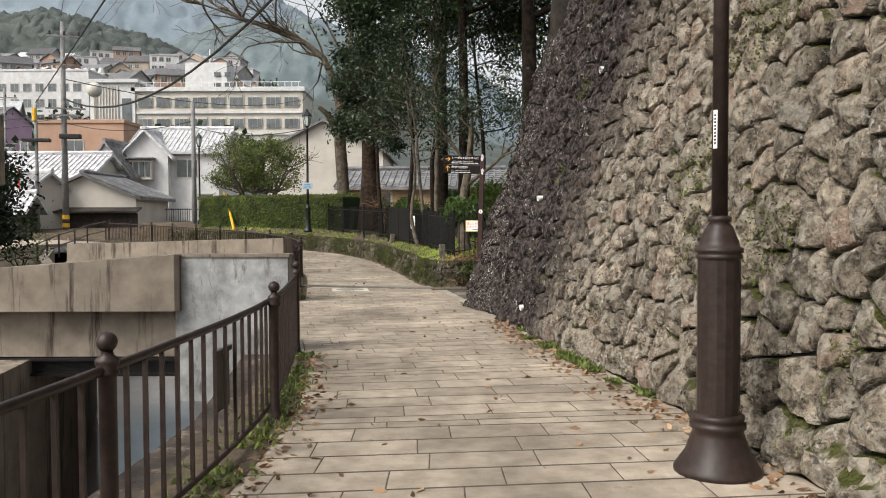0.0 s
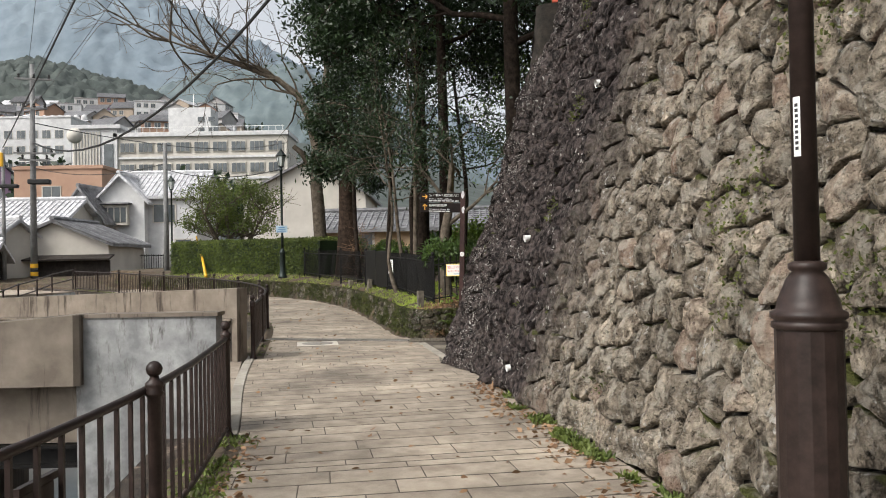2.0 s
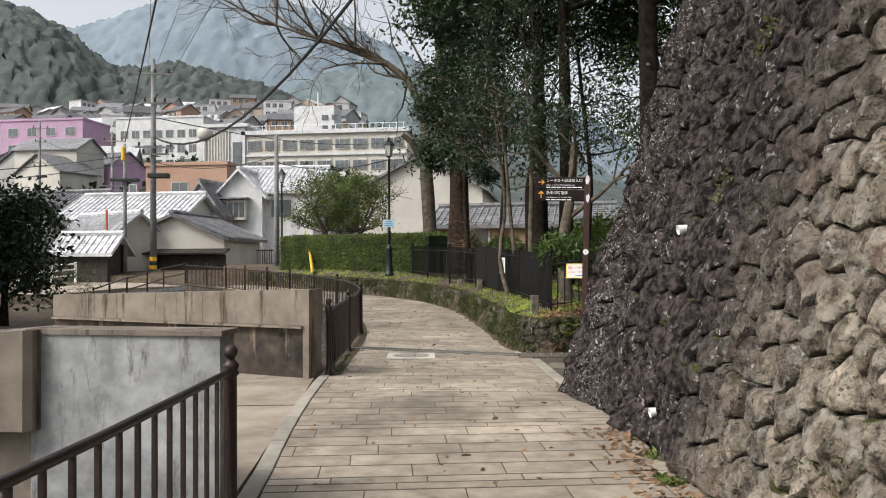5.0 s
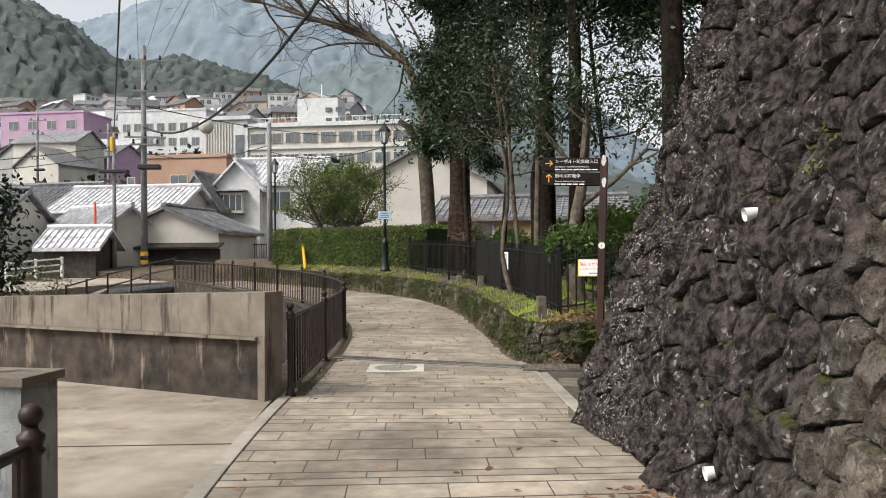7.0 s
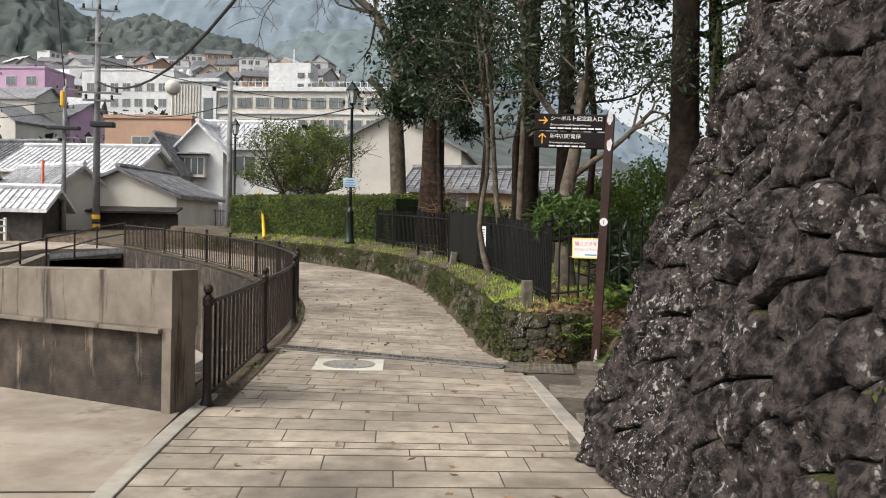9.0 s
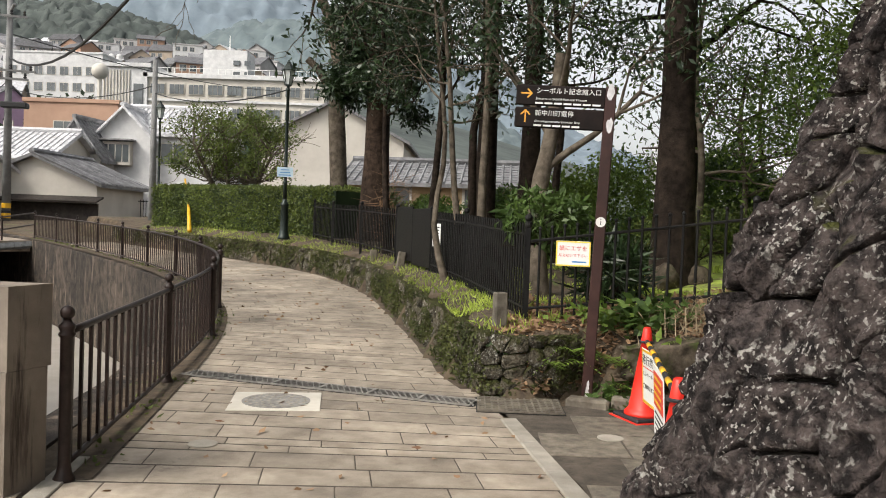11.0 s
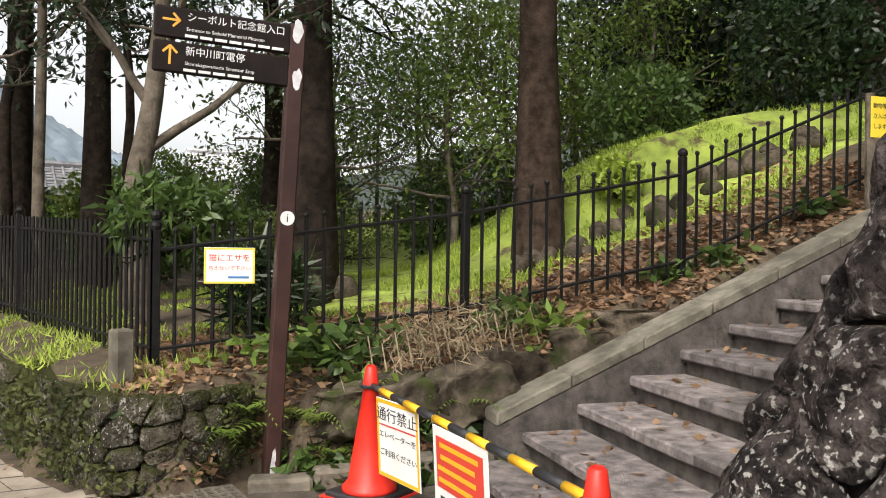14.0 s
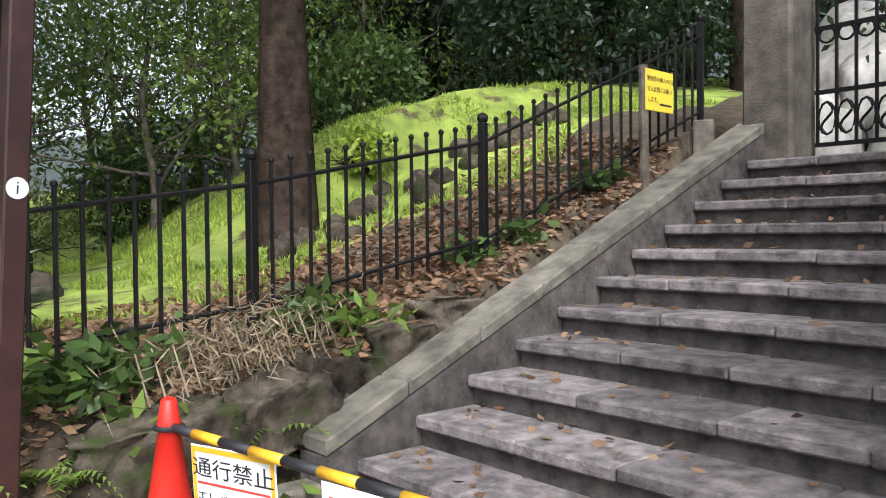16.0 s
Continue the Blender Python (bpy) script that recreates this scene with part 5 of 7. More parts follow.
# ---- plants ----
def leaf_mesh(name, pts, length, width, material, parent, seed, label="", up=0.0, flat=0.0):
    """Many small leaves, each a folded diamond, at given places."""
    r = np.random.RandomState(seed + 7919)
    P = np.asarray(pts, float)
    n = len(P)
    d = r.normal(size=(n, 3))
    d[:, 2] = d[:, 2] * (1 - flat) + up
    d /= np.linalg.norm(d, axis=1)[:, None] + 1e-9
    w = np.cross(d, r.normal(size=(n, 3)) + np.array([0, 0, 1.5 * flat]))
    w /= np.linalg.norm(w, axis=1)[:, None] + 1e-9
    L = length * r.uniform(0.6, 1.3, n)[:, None]
    W = width * r.uniform(0.7, 1.2, n)[:, None]
    nn = np.cross(d, w)
    V4 = np.empty((n, 4, 3))
    V4[:, 0], V4[:, 2] = P, P + d * L
    V4[:, 1], V4[:, 3] = P + d * L * 0.45 + w * W * 0.5 + nn * W * 0.15, P + d * L * 0.45 - w * W * 0.5 + nn * W * 0.15
    me = bpy.data.meshes.new(name)
    me.vertices.add(4 * n)
    me.vertices.foreach_set("co", V4.reshape(-1))
    me.loops.add(4 * n)
    me.loops.foreach_set("vertex_index", np.arange(4 * n, dtype=np.int32))
    me.polygons.add(n)
    me.polygons.foreach_set("loop_start", np.arange(0, 4 * n, 4, dtype=np.int32))
    me.update(calc_edges=True)
    me.materials.append(material)
    ob = new(name, me)
    if parent:
        ob.parent = parent
    return tagged(ob, label)


def grow(segs, tips, p, d, L, r, lvl, rnd, wob=0.2, lift=0.05, kids=3, fork=(0.5, 0.95)):
    pts, rad, n = [p.copy()], [r], 4
    for i in range(n):
        d = (d + Vector((rnd.gauss(0, wob), rnd.gauss(0, wob), rnd.gauss(0, wob) + lift))).normalized()
        p = p + d * (L / n)
        pts.append(p.copy())
        rad.append(r * (1 - 0.5 * (i + 1) / n))
    segs.append((pts, rad, lvl))
    if lvl == 0:
        tips.extend(pts[1:])
        return
    for k in range(kids + (1 if rnd.random() < 0.4 else 0)):
        i = rnd.choice((2, 3, 4, 4))
        a = d.cross(Vector((rnd.gauss(0, 1), rnd.gauss(0, 1), rnd.gauss(0, 1)))).normalized()
        t = rnd.uniform(*fork)
        grow(segs, tips, pts[i], (d * math.cos(t) + a * math.sin(t)).normalized(), L * rnd.uniform(0.55, 0.75), rad[i] * 0.66, lvl - 1, rnd, wob, lift, kids, fork)


def wood(segs, material, parent, thin=0.004, name="trunk"):
    bm = bmesh.new()
    for pts, rad, lvl in segs:
        tube(bm, pts, [max(thin, x) for x in rad], (4, 5, 7, 9, 10)[min(lvl, 4)], False)
    return part(name, bm, material, parent, "", True)


def spray(tips, per, spread, seed):
    r = np.random.RandomState(seed)
    T = np.array([tuple(t) for t in tips])
    return np.repeat(T, per, axis=0) + r.normal(size=(len(T) * per, 3)) * np.array([spread, spread, spread * 0.7])


def tree(label, base, trunk, h_clear, r, crown_len, lvl, seed, bark, leaf, per, leaf_len, leaf_w, spread=0.3, kids=3, lift=0.05, limbs=5, low_at=0.45, fork=(0.5, 0.95), up=0.0, category="tree", group=""):
    """A tapered trunk through the given points, limbs from its upper part, and a crown of leaves round the twigs."""
    rnd = random.Random(seed)
    t = thing("tree", label, category, group)
    L = Line([Vector(base) + Vector(q) for q in trunk], 2)
    n = 10
    pts = [L.at(L.length * i / n) for i in range(n + 1)]
    rad = [r * (1.35 if i == 0 else 1.08 if i == 1 else 1 - 0.55 * i / n) for i in range(n + 1)]
    segs, tips = [(pts, rad, 4)], []
    for k in range(limbs):
        f = low_at + (1 - low_at) * (k + 0.6) / limbs
        p = L.at(L.length * f)
        az = k * 2.4 + rnd.uniform(-0.4, 0.4)
        d = Vector((math.cos(az), math.sin(az), rnd.uniform(0.15, 0.7))).normalized()
        grow(segs, tips, p, d, crown_len * rnd.uniform(0.7, 1.1) * (1.1 - 0.35 * f), r * 0.42 * (1.15 - 0.5 * f), lvl, rnd, 0.2, lift, kids, fork)
    wood(segs, bark, t)
    if per:
        leaf_mesh("crown", spray(tips, per, spread, seed), leaf_len, leaf_w, leaf, t, seed, "", up)
    return t


# bare pollarded tree by the lamp
bare = thing("tree", "bare pale-barked tree with a leaning limb and sawn stub", "tree")
rnd = random.Random(21)
segs, tips = [], []
tr_ = Line([(-3.45, 33.7, 0.9), (-3.5, 33.7, 3.2), (-3.65, 33.7, 5.0), (-3.55, 33.7, 6.4), (-3.25, 33.7, 8.0), (-3.0, 33.7, 10.0)], 2)
segs.append(([tr_.at(tr_.length * i / 10) for i in range(11)], [0.34, 0.27, 0.25, 0.25, 0.24, 0.22, 0.2, 0.17, 0.14, 0.12, 0.1], 4))
stub = [Vector(p) for p in ((-3.6, 33.68, 4.9), (-3.95, 33.5, 5.5), (-4.1, 33.4, 5.75), (-4.4, 33.3, 6.0))]
segs.append((stub, [0.15, 0.13, 0.11, 0.09], 3))
main = [Vector(p) for p in ((-3.6, 33.7, 6.0), (-3.85, 33.6, 7.2), (-4.2, 33.4, 7.95), (-4.95, 33.2, 8.55), (-6.0, 33.0, 8.95), (-7.3, 32.8, 9.4), (-8.8, 32.6, 9.9))]
segs.append((main, [0.17, 0.15, 0.13, 0.11, 0.09, 0.06, 0.03], 3))
for i in range(2, 7):
    for k in range(5):
        grow(segs, tips, main[i], Vector((rnd.uniform(-1, 0.3), rnd.uniform(-0.7, 0.5), rnd.uniform(-0.35, 1.0))).normalized(), rnd.uniform(1.5, 2.7), 0.045, 2, rnd, 0.2, 0.03, 3)
for k in range(6):
    grow(segs, tips, tr_.at(tr_.length * rnd.uniform(0.75, 1)), Vector((rnd.uniform(-1, 0.8), rnd.uniform(-0.5, 0.5), 0.7)).normalized(), 2.2, 0.06, 2, rnd, 0.2, 0.05, 3)
wood(segs, M_BARKP, bare, 0.008)

# shaggy evergreen beside it
tree("dark shaggy evergreen with a thick reddish trunk", (-2.3, 32.3, 0.85), [(0, 0, 0), (0.05, 0, 3), (0.0, 0, 7), (0.3, 0, 12)], 3, 0.38, 0.95, 2, 31, M_BARKR, M_LEAFD, 40, 0.2, 0.06, 0.22, 3, -0.06, 24, 0.3, up=-0.6)
# slender saplings behind the fence
for i, (x, y, lx, h, rr) in enumerate(((0.5, 22.6, -0.1, 5.4, 0.07), (0.27, 22.7, -0.35, 5.0, 0.055), (-0.05, 22.9, -0.2, 4.6, 0.05), (-0.55, 26.0, 0.1, 6.0, 0.08), (-1.5, 28.5, -0.2, 6.0, 0.08), (0.2, 25.5, 0.25, 6.5, 0.09), (1.9, 25.5, -0.2, 6.5, 0.08))):
    tree("slender brown-barked young tree with thin twigs", (x, y, 0.65), [(0, 0, 0), (lx * 0.9 + 0.12 * math.sin(i * 2.1), 0, h * 0.2), (lx * 0.5 - 0.14 * math.sin(i * 1.7), 0.1, h * 0.42), (lx * 1.4 + 0.1, 0.1, h * 0.66), (lx * 1.9, 0.1, h)], 2, rr, 1.5, 2, 40 + i, M_BARKP if i < 3 else M_BARK, M_LEAFD, 5 if i != 3 else 12, 0.11, 0.045, 0.22, 3, 0.06, 8, 0.5, group="young trees")
# straight dark trunk, and a grey forked one
tree("tall straight dark-barked evergreen", (1.2, 24.2, 0.6), [(0, 0, 0), (0.03, 0, 4), (-0.05, 0, 8), (0.05, 0, 13)], 4, 0.17, 3.2, 2, 61, M_BARK, M_LEAFD, 60, 0.17, 0.07, 0.36, 3, 0.0, 14, 0.5)
tree("grey forked tree with a sawn top and glossy leaves", (1.15, 21.2, 0.6), [(0, 0, 0), (-0.05, 0, 1.4), (0.12, 0, 2.1), (0.2, 0, 3.2)], 2, 0.15, 1.6, 2, 67, M_BARKP, M_LEAFD, 9, 0.12, 0.05, 0.22, 3, 0.08, 4, 0.45)
# large trees over the garden
tree("large evergreen with thick dark trunk and hanging foliage", (2.85, 21.1, 0.75), [(0, 0, 0), (-0.02, 0, 3), (-0.1, 0, 7), (0.1, 0, 12)], 5, 0.235, 3.6, 2, 71, M_BARK, M_LEAFD, 20, 0.18, 0.075, 0.38, 3, -0.04, 11, 0.45)
tree("large tree with a thick bare brown trunk, standing on the lawn", (5.0, 20.1, 1.2), [(0, 0, 0), (-0.05, 0, 3), (-0.15, 0, 7), (0.1, 0, 12)], 6, 0.225, 3.6, 2, 73, M_BARKR, M_LEAFD, 14, 0.16, 0.07, 0.38, 3, 0.08, 6, 0.85)
tree("dark evergreen whose crown hangs over the path", (0.5, 27.5, 0.8), [(0, 0, 0), (0.1, 0, 4), (-0.1, 0, 8), (0, 0, 13)], 5, 0.22, 2.7, 2, 79, M_BARK, M_LEAFD, 54, 0.2, 0.08, 0.4, 3, -0.02, 16, 0.45)
tree("evergreen with dark foliage behind the lawn", (4.6, 27.5, 0.9), [(0, 0, 0), (0.1, 0, 3), (-0.1, 0, 6), (0, 0, 10)], 3, 0.2, 3.2, 2, 83, M_BARK, M_LEAFY, 14, 0.15, 0.07, 0.36, 3, 0.0, 10, 0.4)

# airy trees with small leaves against the sky
for i, (x, y, h) in enumerate(((3.9, 24.0, 4.4), (5.6, 27.0, 3.8), (7.4, 23.6, 3.4), (7.0, 30.0, 4.6), (9.5, 27.0, 5.0), (6.0, 23.5, 2.8), (10.5, 31.0, 5.4), (8.6, 25.2, 3.8), (9.8, 23.2, 4.2), (10.8, 26.4, 5.0), (8.0, 28.0, 4.2))):
    tree("airy young tree with fresh green leaves", (x, y, 1.0), [(0, 0, 0), (0.1, 0, h * 0.4), (-0.15, 0, h * 0.7), (0, 0, h)], 2, 0.07, 1.5, 2, 90 + i, M_BARKP, M_LEAFM if i in (0, 3) else M_LEAFY, 7, 0.11, 0.05, 0.3, 3, 0.05, 9, 0.3, group="airy trees")
# round-headed tree in the hedge
rt = thing("tree", "round spreading tree with fine pale twigs above the hedge", "tree")
rnd = random.Random(105)
segs, tips = [], []
for k in range(9):
    az, out = k * 0.7 + rnd.uniform(-0.2, 0.2), rnd.uniform(0.5, 1.0)
    foot = Vector((-8.75 + 0.12 * math.cos(az), 41.5 + 0.12 * math.sin(az), 0.95))
    limb = [foot, foot + Vector((0.35 * out * math.cos(az), 0.35 * out * math.sin(az), 0.8)), foot + Vector((1.15 * out * math.cos(az), 1.15 * out * math.sin(az), 1.9)), foot + Vector((2.0 * out * math.cos(az), 2.0 * out * math.sin(az), 2.9 + 0.9 * (1 - out)))]
    segs.append((limb, [0.1, 0.085, 0.06, 0.035], 3))
    for q in limb[2:]:
        for _ in range(4):
            grow(segs, tips, q, Vector((rnd.uniform(-1, 1), rnd.uniform(-1, 1), rnd.uniform(-0.05, 0.8))).normalized(), 1.15, 0.03, 1, rnd, 0.2, 0.05, 4)
wood(segs, M_BARKP, rt, 0.008)
tips = [q for q in tips if ((q.x + 8.7) / 2.85) ** 2 + ((q.y - 41.5) / 2.7) ** 2 + ((q.z - 3.4) / 2.9) ** 2 < 1.05 and q.z > 3.1]
leaf_mesh("crown", spray(tips, 12, 0.15, 105), 0.13, 0.06, M_LEAFH, rt, 105)
# dark tree overhanging the left bank, and one by the left building
tree("dark leafy tree beside the river bank", (-12.2, 22.8, 0.0), [(0, 0, 0), (0.05, 0, 1.5), (0, 0, 2.9)], 1, 0.09, 0.62, 2, 103, M_BARK, M_LEAFD, 14, 0.16, 0.08, 0.4, 3, 0.0, 9, 0.15)

# wood behind the lawn
rw2 = random.Random(8)
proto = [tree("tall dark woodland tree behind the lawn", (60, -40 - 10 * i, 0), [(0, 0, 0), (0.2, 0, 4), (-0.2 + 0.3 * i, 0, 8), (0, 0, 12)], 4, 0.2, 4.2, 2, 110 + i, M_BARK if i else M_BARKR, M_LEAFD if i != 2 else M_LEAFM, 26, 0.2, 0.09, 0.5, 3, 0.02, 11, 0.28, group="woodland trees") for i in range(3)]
WOOD = [(11.0, 20.0), (17, 30), (12.5, 17.5), (13.4, 20.6), (15.5, 18.5), (15.8, 23), (14.6, 15.2), (18, 20.5), (18.5, 15.5), (14.5, 27), (19, 26), (21.5, 18), (11.2, 17.6), (22, 23), (17, 12.2)]
for i, (x, y) in enumerate(WOOD):
    p = proto[i % 3]
    m = Matrix.Translation((x, y, height(min(x, 13.9), y) - 0.1 + max(0, x - 14) * 0.3)) @ Matrix.Rotation(rw2.uniform(0, 6), 4, "Z") @ Matrix.Translation((-60, 40 + 10 * (i % 3), 0))
    if i < 3:
        p.matrix_basis = m
    else:
        copy_thing(p, m)


def bush(label, c, size, n, leaf, ll, lw, seed, twigs=True, category="shrub", group="", bark=None):
    b = thing("shrub", label, category, group)
    r = np.random.RandomState(seed)
    rnd_ = random.Random(seed)
    C = Vector(c)
    segs, tips = [], []
    for k in range(7):
        a = rnd_.uniform(0, 6.28)
        e = Vector((math.cos(a) * size[0] * 0.5, math.sin(a) * size[1] * 0.5, size[2] * rnd_.uniform(0.5, 0.9)))
        grow(segs, tips, C, e.normalized(), e.length * 0.6, 0.018, 1, rnd_, 0.2, 0.04, 3)
    wood(segs, bark or M_BARK, b, 0.004, "branchwork")
    d = r.normal(size=(n, 3))
    d /= np.linalg.norm(d, axis=1)[:, None]
    lump = np.array([1 + 0.35 * noise.noise((q[0] * 2.1 + seed, q[1] * 2.1, q[2] * 2.1)) for q in d])
    rr = (r.uniform(0.25, 1, n) ** 0.45 * lump)[:, None]
    P = d * rr * np.array(size) * 0.5 + np.array([0, 0, size[2] * 0.5]) + np.array(c)
    leaf_mesh("foliage", P, ll, lw, leaf, b, seed)
    return b


bush("glossy evergreen shrub growing over the fence", (1.1, 19.65, 1.38), (1.05, 0.8, 0.62), 1000, M_LEAFM, 0.15, 0.042, 5)
bush("dark strappy shrub behind the fence", (1.85, 19.6, 0.7), (0.8, 0.5, 0.75), 700, M_LEAFD, 0.3, 0.03, 6)
bush("bright yellow-green shrub on the lawn", (6.0, 20.0, 2.05), (0.65, 0.5, 0.5), 500, M_GRASS, 0.1, 0.06, 7)
for i, (x, y, s) in enumerate(((6.2, 24.4, 1.3), (8.2, 21.8, 1.5), (9.7, 20.3, 2.0), (3.6, 25.6, 1.3), (2.0, 25.9, 1.3), (10.6, 18.4, 1.6), (7.2, 25, 1.6), (-0.6, 29.5, 1.2), (0.4, 28.0, 1.2))):
    bush("dense dark green undergrowth shrub", (x, y, height(x, y) - 0.1), (s * 1.3, s, s), int(1500 * s), M_LEAFD if i in (2, 5) else M_LEAFM, 0.12, 0.055, 120 + i, group="undergrowth")
for i, (x, y, s) in enumerate(((-2.6, 35.5, 1.4), (-0.9, 34.0, 1.2), (1.2, 34.5, 1.5), (4.2, 33.0, 2.3), (7.4, 34.0, 2.6), (2.2, 29.0, 1.7), (6.0, 29.5, 2.1))):
    bush("tall loose shrub with small dark leaves in the garden", (x, y, height(x, y) - 0.1), (s * 1.2, s, s * 1.15), int(2600 * s), M_LEAFY if i % 2 else M_LEAFM, 0.14, 0.07, 220 + i, group="garden shrubs")
bush("clipped low green hedge mound on the lawn", (3.6, 22.6, 1.2), (2.2, 1.0, 0.8), 3000, M_LEAFH, 0.05, 0.03, 140)
bush("leafless weedy shrub on the far bank", (-13.5, 27.5, -0.2), (2.0, 1.6, 1.8), 900, M_LEAFM, 0.08, 0.04, 141)
dry = bush("clump of dry reddish stalks behind the fence", (-1.5, 29.3, 0.9), (0.8, 0.6, 1.8), 300, M_DRY, 0.5, 0.012, 142)

# clipped hedge
hd = thing("hedge", "long clipped boxy hedge with a sunlit top", "hedge")
HL = Line([(-3.4, 32.6), (-4.7, 34.0), (-6.6, 35.9), (-8.9, 38.0), (-11.2, 39.9)], 2)
r = np.random.RandomState(4)
pts = []
for i in range(26000):
    s = r.uniform(0, HL.length)
    p, dd = HL.at(s), HL.dirn(s)
    face = r.uniform()
    hh = g(p.y) + 1.0 + 1.12 + 0.04 * math.sin(s * 3)
    z0 = g(p.y) + 0.65
    if face < 0.5:
        o, z = -0.02 + r.normal() * 0.03, r.uniform(z0, hh)
    elif face < 0.9:
        o, z = r.uniform(0, 1.3), hh + r.normal() * 0.025
    else:
        o, z = 1.3, r.uniform(z0, hh)
    o += 0.06 * noise.noise((s * 1.5, z * 2, 0))
    pts.append((p.x - dd.y * -o, p.y + dd.x * -o, z))
leaf_mesh("foliage", pts, 0.075, 0.05, M_LEAFH, hd, 4)
# solid core inside the leaves, dark colour in place of the inner shade
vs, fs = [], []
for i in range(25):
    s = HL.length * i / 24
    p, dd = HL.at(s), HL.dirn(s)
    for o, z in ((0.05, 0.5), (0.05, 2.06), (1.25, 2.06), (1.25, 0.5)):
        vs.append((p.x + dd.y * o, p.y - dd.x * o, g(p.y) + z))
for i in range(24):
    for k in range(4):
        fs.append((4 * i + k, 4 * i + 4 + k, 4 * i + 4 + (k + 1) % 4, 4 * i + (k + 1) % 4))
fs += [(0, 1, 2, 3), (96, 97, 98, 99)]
obj("inner_growth", vs, fs, M_LEAFD, hd, "solid hedge core, inner shade put into its dark colour")


def scatter_on(n, fx, seed):
    r_ = random.Random(seed)
    out = []
    while len(out) < n:
        q = fx(r_)
        if q:
            out.append(q)
    return out


def stuff(name, pts, l, w, m_, seed, label, category, up=0.0, flat=0.0):
    o = leaf_mesh(name, pts, l, w, m_, None, seed, label, up, flat)
    return tagged(o, category=category, kind="stuff")


def on_lawn(r_):
    u, v = r_.uniform(-1.5, 8.5), r_.uniform(0.5, 6.5)
    if v < 0.9 + 0.35 * math.sin(u * 2):
        return None
    x, y = 0.87 + U.x * u + V.x * v, 19.07 + U.y * u + V.y * v
    if u < 1.0 and r_.random() < 0.5:
        return None
    if noise.noise((x * 0.8, y * 0.8, 7)) < -0.1 or noise.noise((x * 3.1, y * 3.1, 2)) < -0.25:
        return None
    return (x, y, height(x, y) - 0.01)


stuff("lawn_grass", scatter_on(42000, on_lawn, 1), 0.085, 0.014, M_GRASS, 1, "bright fresh lawn grass behind the fence", "grass", up=1.3)


def on_strip(r_):
    s = r_.uniform(1.0, LL.length - 2)
    o = r_.uniform(-1.1, -0.16)
    x, y, _ = lput(s, 0, o)
    if noise.noise((x * 1.1, y * 1.1, 2)) < -0.12:
        return None
    return (x, y, height(x, y) - 0.01)


stuff("strip_grass", scatter_on(5500, on_strip, 2), 0.1, 0.013, M_GRASS, 2, "tufts of fresh grass above the low wall", "grass", up=1.3)


def on_verge(r_):
    L = VA if r_.random() < 0.75 else VB
    s = r_.uniform(0, L.length)
    p, dd = L.at(s), L.dirn(s)
    o = r_.gauss(0.02, 0.09)
    if noise.noise((p.x * 1.6, p.y * 1.6, 4)) < -0.1:
        return None
    return (p.x + dd.y * o, p.y - dd.x * o, g(p.y))


VA, VB = Line(RAIL_A, 2), Line(RAIL_B, 2)
stuff("verge_weeds", scatter_on(6000, on_verge, 3), 0.06, 0.026, M_WEED, 3, "low green weeds under the railing", "weeds", up=0.5)


def at_wall_foot(r_):
    s = r_.uniform(START, S1)
    x, y, _ = wput(s, 0, r_.uniform(0.03, 0.22))
    if noise.noise((x * 2.2, y * 2.2, 9)) < 0.12:
        return None
    return (x, y, 0.01)


stuff("wall_weeds", scatter_on(2200, at_wall_foot, 4), 0.06, 0.028, M_WEED, 4, "small weeds along the foot of the stone wall", "weeds", up=0.6)


def on_wall_face(r_):
    s, z = r_.uniform(START, S1), r_.uniform(0.1, 4.6)
    q = noise.noise((s * 1.3, z * 1.3, 12.5)) + (0.14 if s < s_at_y(7.0) else 0)
    if q < 0.46:
        return None
    return wput(s, z, r_.uniform(0.02, 0.11))


stuff("wall_moss", scatter_on(6500, on_wall_face, 5), 0.034, 0.018, leaf_mat("moss", (0.05, 0.06, 0.014), (0.12, 0.135, 0.03), 0.8, 0.2), 5, "tufts of yellow-green moss and small ferns in the joints of the stone wall", "moss", up=0.2)


def on_low_wall(r_):
    s, z = r_.uniform(0, LL.length), r_.uniform(0.05, 0.58)
    if noise.noise((s * 1.3, z * 3, 2.5)) < 0.0:
        return None
    return lput(s, z, r_.uniform(0.02, 0.1))


stuff("low_wall_moss", scatter_on(11000, on_low_wall, 6), 0.05, 0.024, leaf_mat("moss_dark", (0.035, 0.045, 0.012), (0.09, 0.1, 0.025), 0.8, 0.2), 6, "moss and creepers over the low wall", "moss")


def dry_leaf(r_):
    k = r_.random()
    if k < 0.45:
        s = r_.uniform(START, S1 + 0.2)
        x, y, _ = wput(s, 0, 0.08 + abs(r_.gauss(0, 0.2)))
        return (x, y, 0.012)
    if k < 0.7:
        s = r_.uniform(0, VA.length)
        p, dd = VA.at(s), VA.dirn(s)
        o = 0.12 + abs(r_.gauss(0, 0.14))
        return (p.x + dd.y * o, p.y - dd.x * o, 0.014)
    a, b = edge_at(r_.uniform(0.05, 0.75))
    p = a.lerp(b, r_.random())
    return (p.x, p.y, g(p.y) + 0.012) if r_.random() < 0.6 else None


stuff("fallen_leaves", scatter_on(2100, dry_leaf, 7), 0.07, 0.042, M_DRY, 7, "dry brown leaves scattered on the path", "fallen leaves", flat=0.85)


